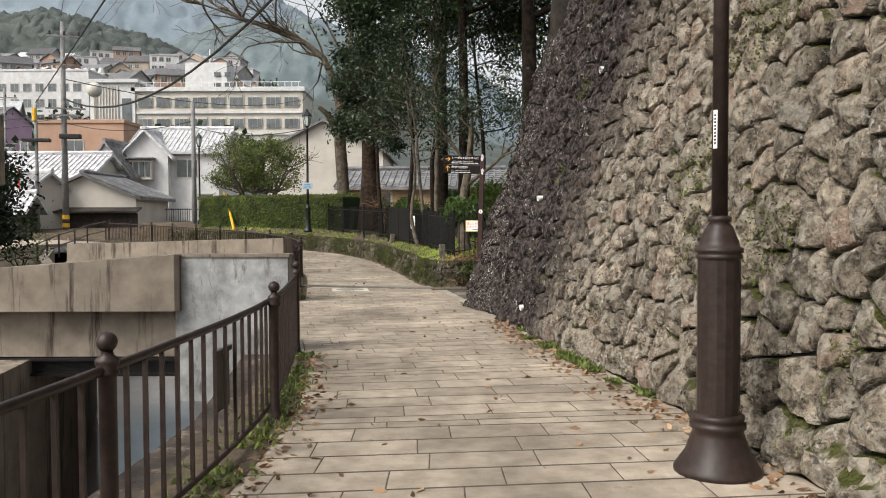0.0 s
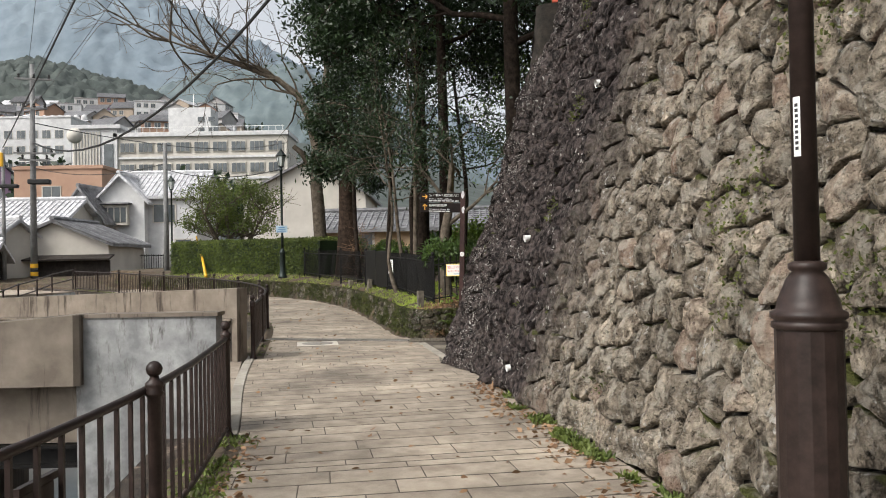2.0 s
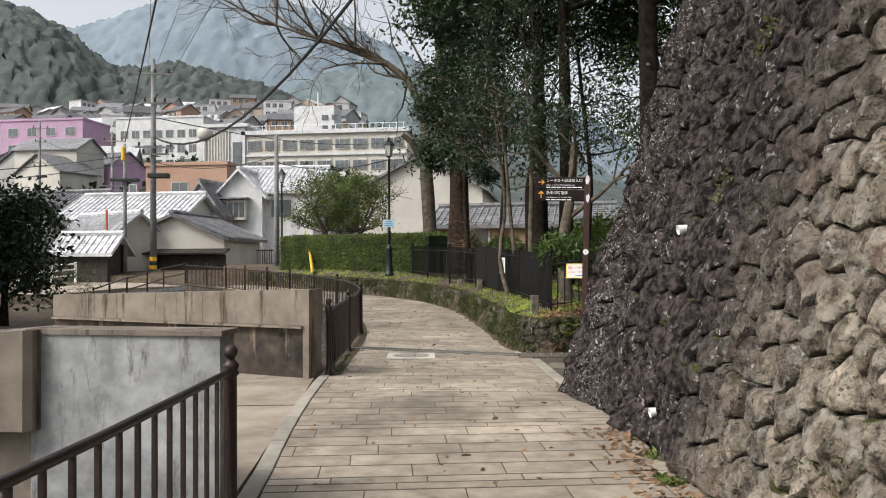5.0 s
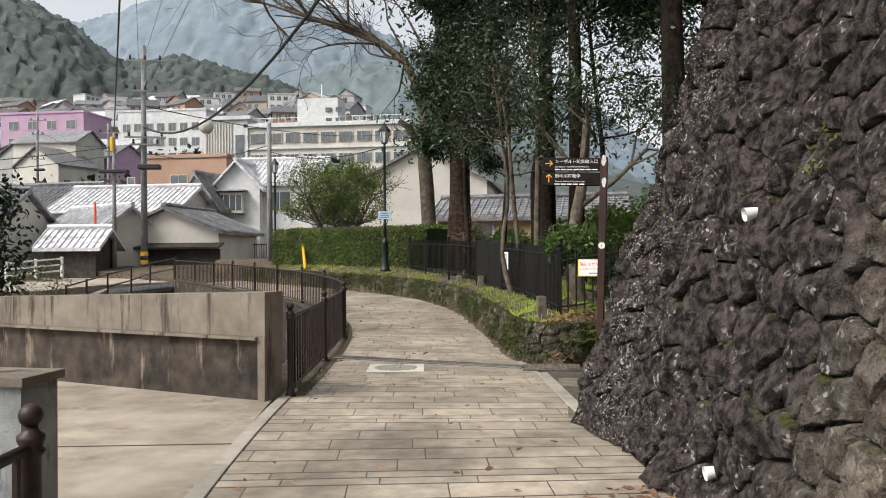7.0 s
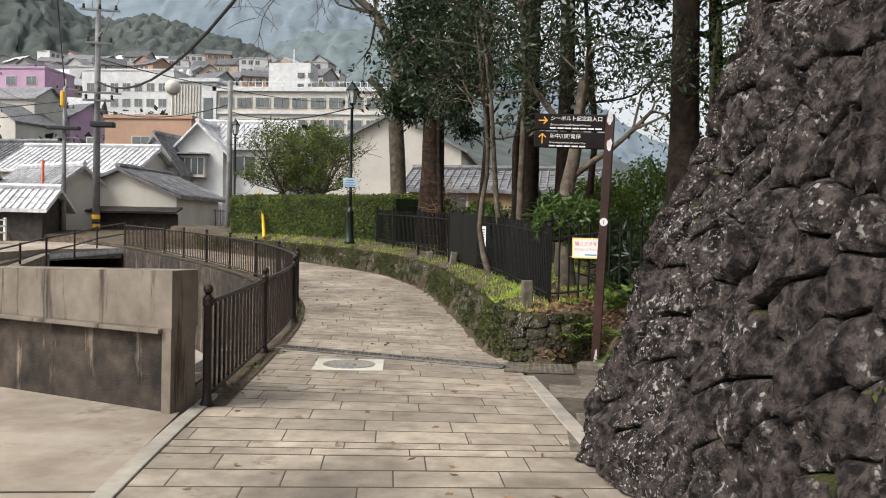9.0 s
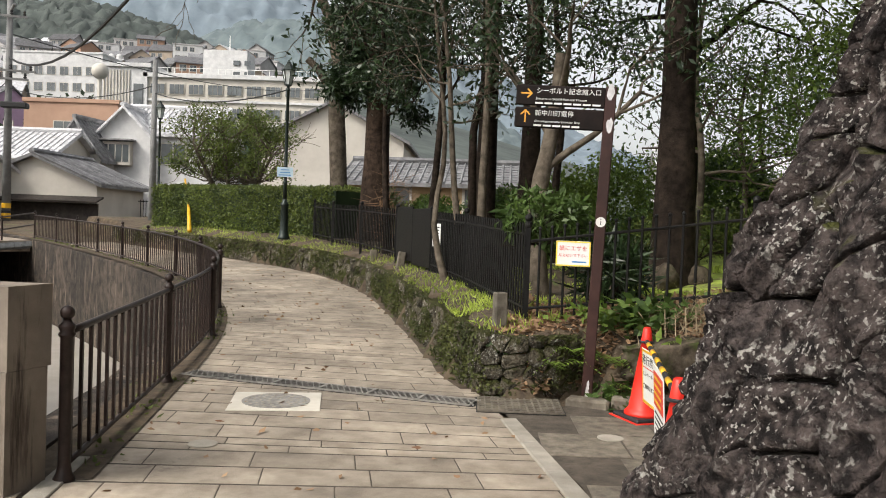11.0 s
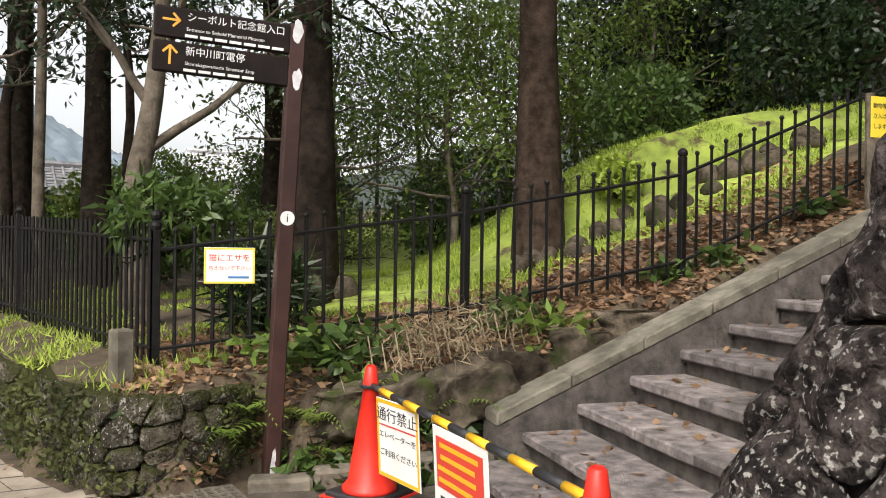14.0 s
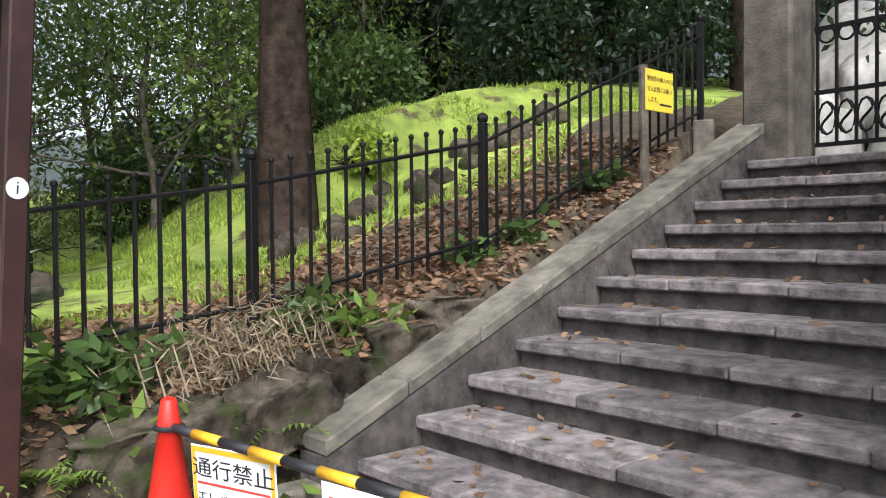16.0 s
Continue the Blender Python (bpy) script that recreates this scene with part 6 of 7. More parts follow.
def on_bank(r_):
    u, v = r_.uniform(-0.2, 6.3), min(r_.uniform(-1.4, 1.3), r_.uniform(-1.2, 2.2))
    x, y = 0.87 + U.x * u + V.x * v, 19.07 + U.y * u + V.y * v
    z = ground_at(x, y)
    return (x, y, z + 0.012) if z > 0.06 or inside(GARDEN, x, y) else None


stuff("leaf_litter", scatter_on(11000, on_bank, 8), 0.085, 0.045, M_DRY, 8, "thick brown leaf litter on the planted bank", "leaf litter", flat=0.75)



def on_steps(r_):
    k = r_.randrange(NSTEP)
    q = STAIR0 + U * (RUN * k + r_.uniform(0.05, RUN)) - V * min(3.0, abs(r_.expovariate(1.1)))
    return (q.x, q.y, 0.127 + RISE * k + 0.012)


stuff("stair_leaves", scatter_on(260, on_steps, 9), 0.075, 0.04, M_DRY, 9, "dry leaves lying on the stair treads", "fallen leaves", flat=0.8)

# rocks edging the bank and leafy plants on it
rk = random.Random(14)
for i, (u, v, sx, sz) in enumerate(((1.3, -0.5, 0.5, 0.34), (1.45, -0.72, 0.7, 0.4), (2.05, -0.72, 0.55, 0.42), (2.5, -0.62, 0.6, 0.4), (2.95, -0.6, 0.5, 0.34), (3.4, -0.5, 0.55, 0.3), (1.75, -0.42, 0.6, 0.36))):
    x, y = 0.87 + U.x * u + V.x * v, 19.07 + U.y * u + V.y * v
    rc = thing("rock", "large mossy brown rock edging the planted bank", "rock", "bank rocks")
    bm = bmesh.new()
    bmesh.ops.create_icosphere(bm, subdivisions=4, radius=0.5)
    sd = rk.uniform(0, 50)
    for q in bm.verts:
        n_ = 1 + 0.4 * noise.noise(q.co * 2.2 + Vector((sd, 0, 0))) + 0.24 * noise.noise(q.co * 6 + Vector((sd, 3, 0))) + 0.12 * noise.noise(q.co * 15 + Vector((sd, 3, 0)))
        q.co = Vector((max(-0.4, min(0.4, q.co.x)) * sx * 1.3 * n_, max(-0.3, min(0.3, q.co.y)) * 0.6 * n_, max(-0.28, min(0.26, q.co.z)) * sz * 1.5 * n_))
    part("body", bm, M_ROCK, rc, "", True)
    zb = float(np.interp(u, [0.5, 1, 2, 2.6, 3.6], [0.28, 0.36, 0.5, 0.62, 0.98]))
    rc.matrix_world = Matrix.Translation((x, y, zb)) @ Matrix.Rotation(math.atan2(U.y, U.x) + rk.uniform(-0.2, 0.2), 4, "Z") @ Matrix.Rotation(rk.uniform(-0.3, 0.05), 4, "Y")


def leafy(c, n, size, seed, m_, label, ll=0.13, lw=0.07):
    p = thing("plant", label, "plant", "bank plants")
    r_ = np.random.RandomState(seed)
    P = np.array(c) + r_.normal(size=(n, 3)) * np.array([size, size * 0.6, size * 0.35]) + np.array([0, 0, size * 0.5])
    leaf_mesh("foliage", P, ll, lw, m_, p, seed, flat=0.5)
    bm = bmesh.new()
    for k in range(5):
        a = 2 * math.pi * k / 5
        tube(bm, [c, (c[0] + math.cos(a) * size * 0.5, c[1] + math.sin(a) * size * 0.5, c[2] + size * 0.6)], 0.004, 4)
    part("branchwork", bm, M_LEAFM, p)


for i, (u, v, n, s) in enumerate(((0.9, -0.25, 150, 0.2), (1.35, -0.3, 170, 0.2), (1.15, -0.45, 120, 0.17), (2.5, -0.3, 150, 0.17), (2.7, -0.55, 90, 0.14), (3.25, -0.62, 110, 0.15), (3.9, -0.2, 90, 0.12), (4.3, -0.35, 80, 0.13), (2.1, -1.0, 120, 0.17), (1.6, -1.05, 110, 0.16), (5.3, -0.2, 110, 0.14), (0.1, -0.7, 70, 0.12), (1.5, -0.62, 130, 0.17), (2.3, -0.85, 120, 0.15), (2.9, -0.8, 100, 0.13), (1.8, -0.75, 100, 0.14), (3.6, -0.7, 80, 0.11), (2.55, -1.05, 90, 0.13), (4.9, -0.5, 70, 0.1), (1.2, -0.85, 90, 0.12), (1.45, -0.95, 110, 0.14), (1.75, -0.9, 100, 0.13), (2.05, -0.8, 90, 0.12), (2.35, -1.0, 90, 0.12), (2.7, -0.9, 80, 0.11), (1.0, -0.75, 80, 0.11))):
    x, y = 0.87 + U.x * u + V.x * v, 19.07 + U.y * u + V.y * v
    z = ground_at(x, y)
    leafy((x, y, z), n, s, 160 + i, M_LEAFM if i % 4 else M_LEAFY, "broad-leaved green plant on the planted bank")
# dry hanging stalks
dg = thing("plant", "hanging mat of dry straw-coloured stalks on the bank", "plant", "bank plants")
pts = []
r_ = random.Random(6)
for i in range(1100):
    u, v = r_.gauss(1.95, 0.3), r_.gauss(-0.5, 0.13)
    x, y = 0.87 + U.x * u + V.x * v, 19.07 + U.y * u + V.y * v
    pts.append((x, y, 0.93 + 0.16 * (u - 2) + r_.uniform(-0.2, 0.1) + (v + 0.5) * 0.5))
M_STRAW = leaf_mat("straw", (0.13, 0.1, 0.06), (0.33, 0.265, 0.17), 0.8, 0.15)
leaf_mesh("foliage", pts, 0.12, 0.009, M_STRAW, dg, 6, up=-0.5)
bm = bmesh.new()
for k in range(14):
    u, v = 1.4 + 0.09 * k, -0.42 + 0.03 * math.sin(k * 2.3)
    x, y = 0.87 + U.x * u + V.x * v, 19.07 + U.y * u + V.y * v
    tube(bm, [(x, y, 0.86 + 0.16 * (u - 2)), (x - 0.03, y - 0.1, 0.96 + 0.16 * (u - 2)), (x - 0.05, y - 0.24, 0.72 + 0.16 * (u - 2))], 0.006, 4)
part("stem", bm, M_STRAW, dg, "bent dry stems")


def fern(c, seed, label):
    f = thing("fern", label, "fern", "ferns")
    r_ = random.Random(seed)
    for k in range(6):
        a = -1.2 + k * 0.95 + r_.uniform(-0.3, 0.3) + math.pi
        bm = bmesh.new()
        L_ = r_.uniform(0.26, 0.4)
        for i in range(12):
            t = i / 11
            p = Vector(c) + Vector((math.cos(a) * L_ * t, math.sin(a) * L_ * t, 0.28 * t - 0.3 * t * t))
            w = 0.075 * (1 - t) ** 0.7 + 0.008
            for s_ in (1, -1):
                q = p + Vector((-math.sin(a) * s_ * w + math.cos(a) * 0.03, math.cos(a) * s_ * w + math.sin(a) * 0.03, -0.015))
                e = Vector((math.cos(a), math.sin(a), 0)) * 0.012
                bm.faces.new([bm.verts.new(v_) for v_ in (p - e, q, p + e)])
        part("frond", bm, M_LEAFY, f)


for i, (x, y) in enumerate(((1.62, 18.3), (1.95, 18.2), (2.25, 18.05), (1.8, 18.1))):
    fern((x, y, ground_at(x, y) + 0.02), 20 + i, "green fern on the face of the bank")
fern((1.28, 18.3, 0.42), 1, "light green fern beside the signpost")
fern((1.68, 18.12, 0.36), 2, "light green fern beside the signpost")
fern((2.05, 17.95, 0.3), 3, "green fern among the bank rocks")
fern((1.15, 18.2, 0.3), 5, "light green fern beside the signpost")
fern((2.3, 17.95, 0.3), 6, "green fern among the bank rocks")
fern((2.6, 17.8, 0.42), 4, "green fern among the bank rocks")
# rock edge and boulders on the lawn
for i in range(26):
    u, v = 3.2 + 0.15 * i + rk.uniform(-0.1, 0.1), 1.55 + rk.uniform(-0.3, 0.3)
    x, y = 0.87 + U.x * u + V.x * v, 19.07 + U.y * u + V.y * v
    rc = thing("rock", "mossy grey stone of the rough edging on the lawn", "rock", "lawn stones")
    bm = bmesh.new()
    bmesh.ops.create_icosphere(bm, subdivisions=2, radius=0.5)
    sd = rk.uniform(0, 50)
    s_ = rk.uniform(0.16, 0.34)
    for q in bm.verts:
        q.co = q.co * s_ * (1 + 0.35 * noise.noise(q.co * 3 + Vector((sd, 0, 0))))
    part("body", bm, M_ROCK, rc, "", True)
    rc.matrix_world = Matrix.Translation((x, y, ground_at(x, y) + rk.uniform(0.0, 0.07)))
for u, v, s_ in ((1.3, 2.1, 0.42), (1.7, 2.4, 0.34), (9.2, -0.2, 1.1), (9.6, -1.2, 1.2), (9.3, -2.2, 1.0), (10.2, 0.4, 1.2), (10.0, -1.8, 1.3), (10.6, -0.6, 1.5), (10.8, -2.4, 1.6), (11.4, -1.4, 1.8), (11.6, 0.2, 1.7), (11.2, -3.2, 1.7), (12.2, -2.4, 1.8), (12.4, -0.6, 1.9)):
    x, y = 0.87 + U.x * u + V.x * v, 19.07 + U.y * u + V.y * v
    rc = thing("rock", "weathered boulder standing in the grass", "rock", "boulders")
    bm = bmesh.new()
    bmesh.ops.create_icosphere(bm, subdivisions=3, radius=0.5)
    sd = rk.uniform(0, 50)
    for q in bm.verts:
        q.co = q.co * s_ * (1 + 0.35 * noise.noise(q.co * 2.5 + Vector((sd, 0, 0))) + 0.1 * noise.noise(q.co * 8))
    part("body", bm, M_ROCK if u < 9 else M_SUNLITROCK, rc, "", True)
    rc.matrix_world = Matrix.Translation((x, y, (height(x, y) if u < 9 else 2.1 + 0.62 * max(0, u - 9.7)) + s_ * 0.2))


def in_wood(r_):
    u, v = r_.uniform(8.6, 16), r_.uniform(6.5, 15)
    if u > 9:
        v = r_.uniform(3.0, 13)
    x, y = 0.87 + U.x * u + V.x * v, 19.07 + U.y * u + V.y * v
    z = (height(x, y) if x < 14 else 4.2 + 0.35 * (x - 14)) + abs(r_.gauss(0, 1)) * (0.9 if u < 5.5 else 3.4)
    if noise.noise((x * 0.5, y * 0.5, z * 0.5)) < (0.1 if u < 5.5 else -0.3):
        return None
    return (x, y, z)


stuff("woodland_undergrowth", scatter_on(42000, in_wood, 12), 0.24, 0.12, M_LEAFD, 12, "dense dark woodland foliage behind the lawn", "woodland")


# ---- town across the river ----
def gable_roof(bm, w, d, h, over=0.4, thick=0.18):
    """A ridge along x over a house w by d, eaves at z = 0."""
    hw, hd = w / 2 + over, d / 2 + over
    k = h * (hd / (d / 2))
    pts = []
    for x in (-hw, hw):
        for y, z in ((-hd, h - k), (0, h), (hd, h - k), (hd, h - k + thick), (0, h + thick), (-hd, h - k + thick)):
            pts.append(bm.verts.new((x, y, z)))
    a, b = pts[:6], pts[6:]
    for i in range(6):
        bm.faces.new((a[i], a[(i + 1) % 6], b[(i + 1) % 6], b[i]))
    bm.faces.new((a[0], a[1], a[4], a[5]))
    bm.faces.new((a[1], a[2], a[3], a[4]))
    bm.faces.new((b[5], b[4], b[1], b[0]))
    bm.faces.new((b[4], b[3], b[2], b[1]))
    bmesh.ops.recalc_face_normals(bm, faces=bm.faces)
    return bm


def tile_rows(roof, material, w, d, h, over):
    """Rounded ribs down the front slope, laps across it, and the ridge."""
    hw, hd = w / 2 + over, d / 2 + over
    k = h * (hd / (d / 2))
    n = int(2 * hw / 0.36)
    rib = None
    for i in range(n + 1):
        m = Matrix.Translation((-hw + 2 * hw * i / n, 0, 0))
        if rib is None:
            rib = part("tile_row", tube(bmesh.new(), [(0, -hd, h - k + 0.2), (0, 0, h + 0.2)], 0.055, 4, False), material, roof)
            rib.matrix_local = m
        else:
            shared("tile_row", rib, roof, m)
    part("ridge", tube(bmesh.new(), [(-hw, 0, h + 0.26), (hw, 0, h + 0.26)], 0.16, 6), material, roof)
    for j in range(1, int(hd / 0.42)):
        t = j * 0.42 / hd
        part("tile_lap", tube(bmesh.new(), [(-hw, -hd * (1 - t), h - k + k * t + 0.19), (hw, -hd * (1 - t), h - k + k * t + 0.19)], 0.03, 4, False), material, roof)


def house(at, w, d, hw, hr, rz, wall, roof, label, wins=(), flat=False, ribs=True, group="", category="house", parapet=0.4):
    """A house: its walls, roof and windows; wins holds (x, z, width, height) on the front, which faces -y."""
    t = thing("house", label, category, group)
    bm = bmesh.new()
    if flat:
        box(bm, (0, 0, hw / 2 - 1.0), (w, d, hw + 2.0))
    else:
        ends = [[bm.verts.new((sx * w / 2, y, z)) for y, z in ((-d / 2, -2.0), (d / 2, -2.0), (d / 2, hw), (0, hw + hr), (-d / 2, hw))] for sx in (-1, 1)]
        bm.faces.new(ends[0])
        bm.faces.new(ends[1][::-1])
        for i in range(5):
            bm.faces.new((ends[0][i], ends[1][i], ends[1][(i + 1) % 5], ends[0][(i + 1) % 5]))
        bmesh.ops.recalc_face_normals(bm, faces=bm.faces)
    part("wall", bm, wall, t)
    if flat:
        part("roof", box(bmesh.new(), (0, 0, hw + parapet / 2), (w + 0.3, d + 0.3, parapet), 0, 0.03), roof, t)
    else:
        o = part("roof", gable_roof(bmesh.new(), w, d, hr), roof, t)
        o.location.z = hw
        if ribs:
            tile_rows(o, roof, w, d, hr, 0.4)
    for x, z, ww, wh in wins:
        f = part("window", box(bmesh.new(), (x, -d / 2 - 0.02, z), (ww + 0.16, 0.1, wh + 0.16)), M_CREAM, t)
        n = max(1, round(ww / 0.9))
        for i in range(n):
            part("pane", box(bmesh.new(), (x - ww / 2 + ww * (i + 0.5) / n, -d / 2 - 0.075, z), (ww / n - 0.07, 0.03, wh)), M_GLASS, f)
    t.matrix_world = Matrix.Translation(at) @ Matrix.Rotation(rz, 4, "Z")
    return t


# white two-storey house, its gabled neighbour, the low barn and the tiled roofs
house((-20.6, 68.0, 1.2), 6.8, 8.0, 5.6, 2.0, 0.05, M_WHITE, M_TILEP, "white two-storey plaster house with a pale tiled roof", [(1.0, 4.3, 1.6, 1.3), (2.4, 1.5, 1.2, 1.6)])
wing = house((-22.4, 65.6, 1.2), 5.2, 3.4, 5.3, 1.75, math.pi / 2 + 0.05, M_WHITE, M_TILEP, "white gabled house wing with a bay window", [])
t = thing("bay_window", "timber-framed upper bay window of the white house", "bay window")
part("casing", box(bmesh.new(), (-22.6, 62.75, 5.35), (1.9, 0.5, 1.5)), M_CREAM, t)
part("hood", box(bmesh.new(), (-22.6, 62.6, 6.2), (2.3, 0.9, 0.12), 0, 0.02), M_TILE, t)
for i in range(4):
    part("pane", box(bmesh.new(), (-23.27 + 0.45 * i, 62.49, 5.35), (0.36, 0.04, 1.1)), M_GLASS, t)
t = thing("porch_window", "small lower window with a lean-to hood on the white house", "window")
part("casing", box(bmesh.new(), (-22.0, 62.8, 2.2), (1.5, 0.4, 1.6)), M_DARKWOOD, t)
part("hood", box(bmesh.new(), (-22.0, 62.6, 3.1), (2.0, 0.8, 0.1), 0, 0.02), M_BARKR, t)
part("pane", box(bmesh.new(), (-22.0, 62.58, 2.2), (1.2, 0.04, 1.3)), M_GLASS, t)
t = thing("garage", "dark open carport beside the white house", "carport")
# closed black box, the carport's inner shade put into its colour
part("shade_panel", box(bmesh.new(), (-16.0, 63.9, 2.0), (4.6, 0.3, 2.1)), M_SHADE, t)
part("lintel", box(bmesh.new(), (-16.0, 63.8, 3.15), (5.0, 0.5, 0.25)), M_DARKWOOD, t)
house((-24.4, 63.5, 1.2), 4.0, 3.2, 3.9, 2.1, math.pi / 2 - 0.1, M_WHITE, M_TILE, "small grey-stained white gabled house", [])
t = thing("window", "narrow window in the small gabled house", "window")
part("frame", box(bmesh.new(), (-24.3, 61.45, 3.6), (0.9, 0.1, 1.5)), M_CREAM, t)
part("pane", box(bmesh.new(), (-24.3, 61.38, 3.6), (0.65, 0.04, 1.25)), M_GLASS, t)
barn = house((-22.2, 55.2, 0.9), 6.0, 6.5, 2.05, 1.35, math.pi / 2, M_CREAM, M_TILE, "low cream-walled barn with dark boarding and a tiled gable roof", [])
part("boarding", box(bmesh.new(), (-3.04, 0, 0.5), (0.1, 6.7, 1.1)), M_DARKWOOD, barn, "dark timber boarding")
part("lean_to_roof", box(bmesh.new(), (-3.4, 0, 1.25), (0.9, 7.2, 0.1), 0, 0, Matrix.Rotation(-0.3, 4, "Y")), M_DARKWOOD, barn)
house((-28.0, 59.5, 0.9), 8.6, 6.0, 3.7, 1.5, 0.0, M_CREAM, M_TILEP, "cream house under a broad pale grey tiled roof", [(-2, 2.5, 1.6, 1.2), (2.2, 2.5, 1.2, 1.2)])
house((-26.6, 52.6, 0.8), 6.0, 5.4, 1.6, 1.9, -0.5, M_CREAM, M_TILEP, "low house under a weathered pale tiled roof beside the bridge", [])
house((-24.9, 47.8, 0.6), 2.8, 2.4, 1.5, 0.8, 0.1, M_DARKWOOD, M_TILEP, "small shed with a pale tiled roof", [])
house((-33.0, 49.0, 0.6), 7.0, 7.0, 3.0, 1.6, 0.2, M_CREAM, M_TILE, "old house with a dark weathered tiled roof", [(-1.5, 1.6, 1.4, 1.1), (1.5, 1.6, 1.4, 1.1)])
house((-36.0, 62.0, 1.0), 8.0, 7.0, 3.8, 1.8, -0.1, M_CREAM, M_TILE, "house with a grey tiled roof among others", [(-2, 2.2, 1.4, 1.1), (1.5, 2.2, 1.4, 1.1)])
house((-39.2, 94.0, 4.5), 9.4, 8.0, 7.6, 0, 0.0, M_ORANGE, M_ORANGE, "flat-roofed building with terracotta coloured walls", [(-0.7, 4.7, 1.9, 2.1), (-6.2, 4.7, 0.8, 1.8)], True)
house((-8.2, 66.0, 1.2), 12.0, 8.6, 5.2, 2.2, math.pi / 2, M_CREAM, M_TILE, "pale-walled house behind the bare tree", [(-1.2, 1.9, 1.0, 1.3), (2.6, 1.9, 1.2, 1.0), (-4, 1.6, 1.0, 1.2)], False, False)
house((-0.6, 50.0, 0.8), 9.0, 6.0, 2.5, 1.0, -0.05, mat("ochre_render", (0.34, 0.24, 0.14), (0.44, 0.33, 0.21), 1, 0.85, 0), M_TILE, "ochre house behind the garden trees", [(-2.5, 1.7, 1.6, 1.2), (1.5, 1.7, 1.6, 1.2)])
house((15.5, 58.0, 1.0), 9.0, 6.0, 3.8, 1.4, -0.1, M_WHITE, M_TILEP, "white house with a pale roof behind the trees", [(-2.5, 2.0, 1.6, 1.2), (1.5, 2.0, 1.6, 1.2)])
# school
sch = thing("school_building", "long cream school building of three storeys with ribbon windows", "school")
part("wall", box(bmesh.new(), (-41, 156, 16.5), (31, 10, 17.5)), M_CREAM, sch)
part("wall", box(bmesh.new(), (-60.2, 155, 17.5), (8.2, 9, 18.5)), M_WHITE, sch)
part("roof", box(bmesh.new(), (-41, 156, 25.4), (31.8, 11, 0.8), 0, 0.06), M_WHITE, sch)
part("roof", box(bmesh.new(), (-60, 155, 26.9), (9.4, 10, 0.7), 0, 0.06), M_WHITE, sch)
for fl in range(3):
    part("band", box(bmesh.new(), (-41, 150.9, 13.4 + 3.9 * fl), (30.6, 0.5, 0.4)), M_WHITE, sch)
    for i in range(9):
        f = part("window", box(bmesh.new(), (-54.4 + 3.35 * i, 150.95, 15.3 + 3.9 * fl), (2.7, 0.3, 1.9)), M_CREAM, sch)
        for k in range(3):
            part("pane", box(bmesh.new(), (-54.4 + 3.35 * i - 0.85 + 0.85 * k, 150.76, 15.3 + 3.9 * fl), (0.72, 0.1, 1.6)), M_GLASS, f)
for i in range(9):
    part("rib", box(bmesh.new(), (-63.6 + 0.55 * i, 150.4, 20.5), (0.22, 0.3, 11)), M_CREAM, sch)
part("window", box(bmesh.new(), (-57.6, 150.42, 21.5), (1.6, 0.2, 4.5)), M_GLASS, sch)
for k in range(24):
    part("roof_rail", box(bmesh.new(), (-55.5 + 1.27 * k, 151.3, 26.3), (0.07, 0.07, 1.0)), M_PAPER, sch)
part("roof_rail", box(bmesh.new(), (-41, 151.3, 26.8), (30, 0.08, 0.08)), M_PAPER, sch)
tw = thing("stair_tower", "white stair tower with small windows on the school", "tower")
part("wall", box(bmesh.new(), (-49.6, 176, 25), (8.8, 6, 19)), M_WHITE, tw)
for i in range(3):
    for k in range(2):
        part("window", box(bmesh.new(), (-47.2 + 2.2 * k, 172.9, 27.6 + 2.2 * i), (1.3, 0.3, 0.9)), M_GLASS, tw)
part("mast", tube(bmesh.new(), [(-49.6, 176, 34), (-49.6, 176, 38)], 0.12, 6), M_PAPER, tw)
house((-83.4, 176, 15), 20, 10, 17.5, 0, 0, M_WHITE, M_WHITE, "white flat-roofed apartment block on the slope", [(-8 + 2.6 * i, 4.5 + 3.2 * j, 1.7, 1.6) for i in range(7) for j in range(4)], True)
house((-90.4, 145, 14), 16, 9, 13, 0, 0, M_PINK, M_PINK, "pink rendered apartment block on the slope", [(-5.5 + 3.7 * i, 8 + 3 * j, 1.8, 1.4) for i in range(4) for j in range(2)], True)
house((-69.6, 114, 8), 9.4, 7, 9.4, 1.8, 0, M_CREAM, M_TILE, "cream house with a dark gable roof on the slope", [(-2.5, 6.8, 1.5, 1.3), (2, 6.8, 1.5, 1.3)], False, False)
tank = thing("water_tank", "round cream water tank on a roof", "water tank")
part("sphere", lathe(bmesh.new(), ball(1.15, 0, 10), (-52.6, 125, 21.3), 20), M_CREAM, tank, "", True)
part("stand", tube(bmesh.new(), [(-52.6, 125, 10), (-52.6, 125, 20.4)], 0.3, 8), M_CREAM, tank)
arc_ = house((-92.5, 212, 33), 15, 8, 5.2, 0, 0, M_CREAM, M_WHITE, "cream hall with a row of round-topped dormers", [(-6 + 2.0 * i, 3.5, 1.0, 1.6) for i in range(7)], True)
for i in range(7):
    part("dormer", lathe(bmesh.new(), [(0.8, 0), (0.8, 0.8), (0.5, 1.3), (0.05, 1.5)], (-6 + 2 * i, -3.4, 5.6), 10), M_WHITE, arc_)
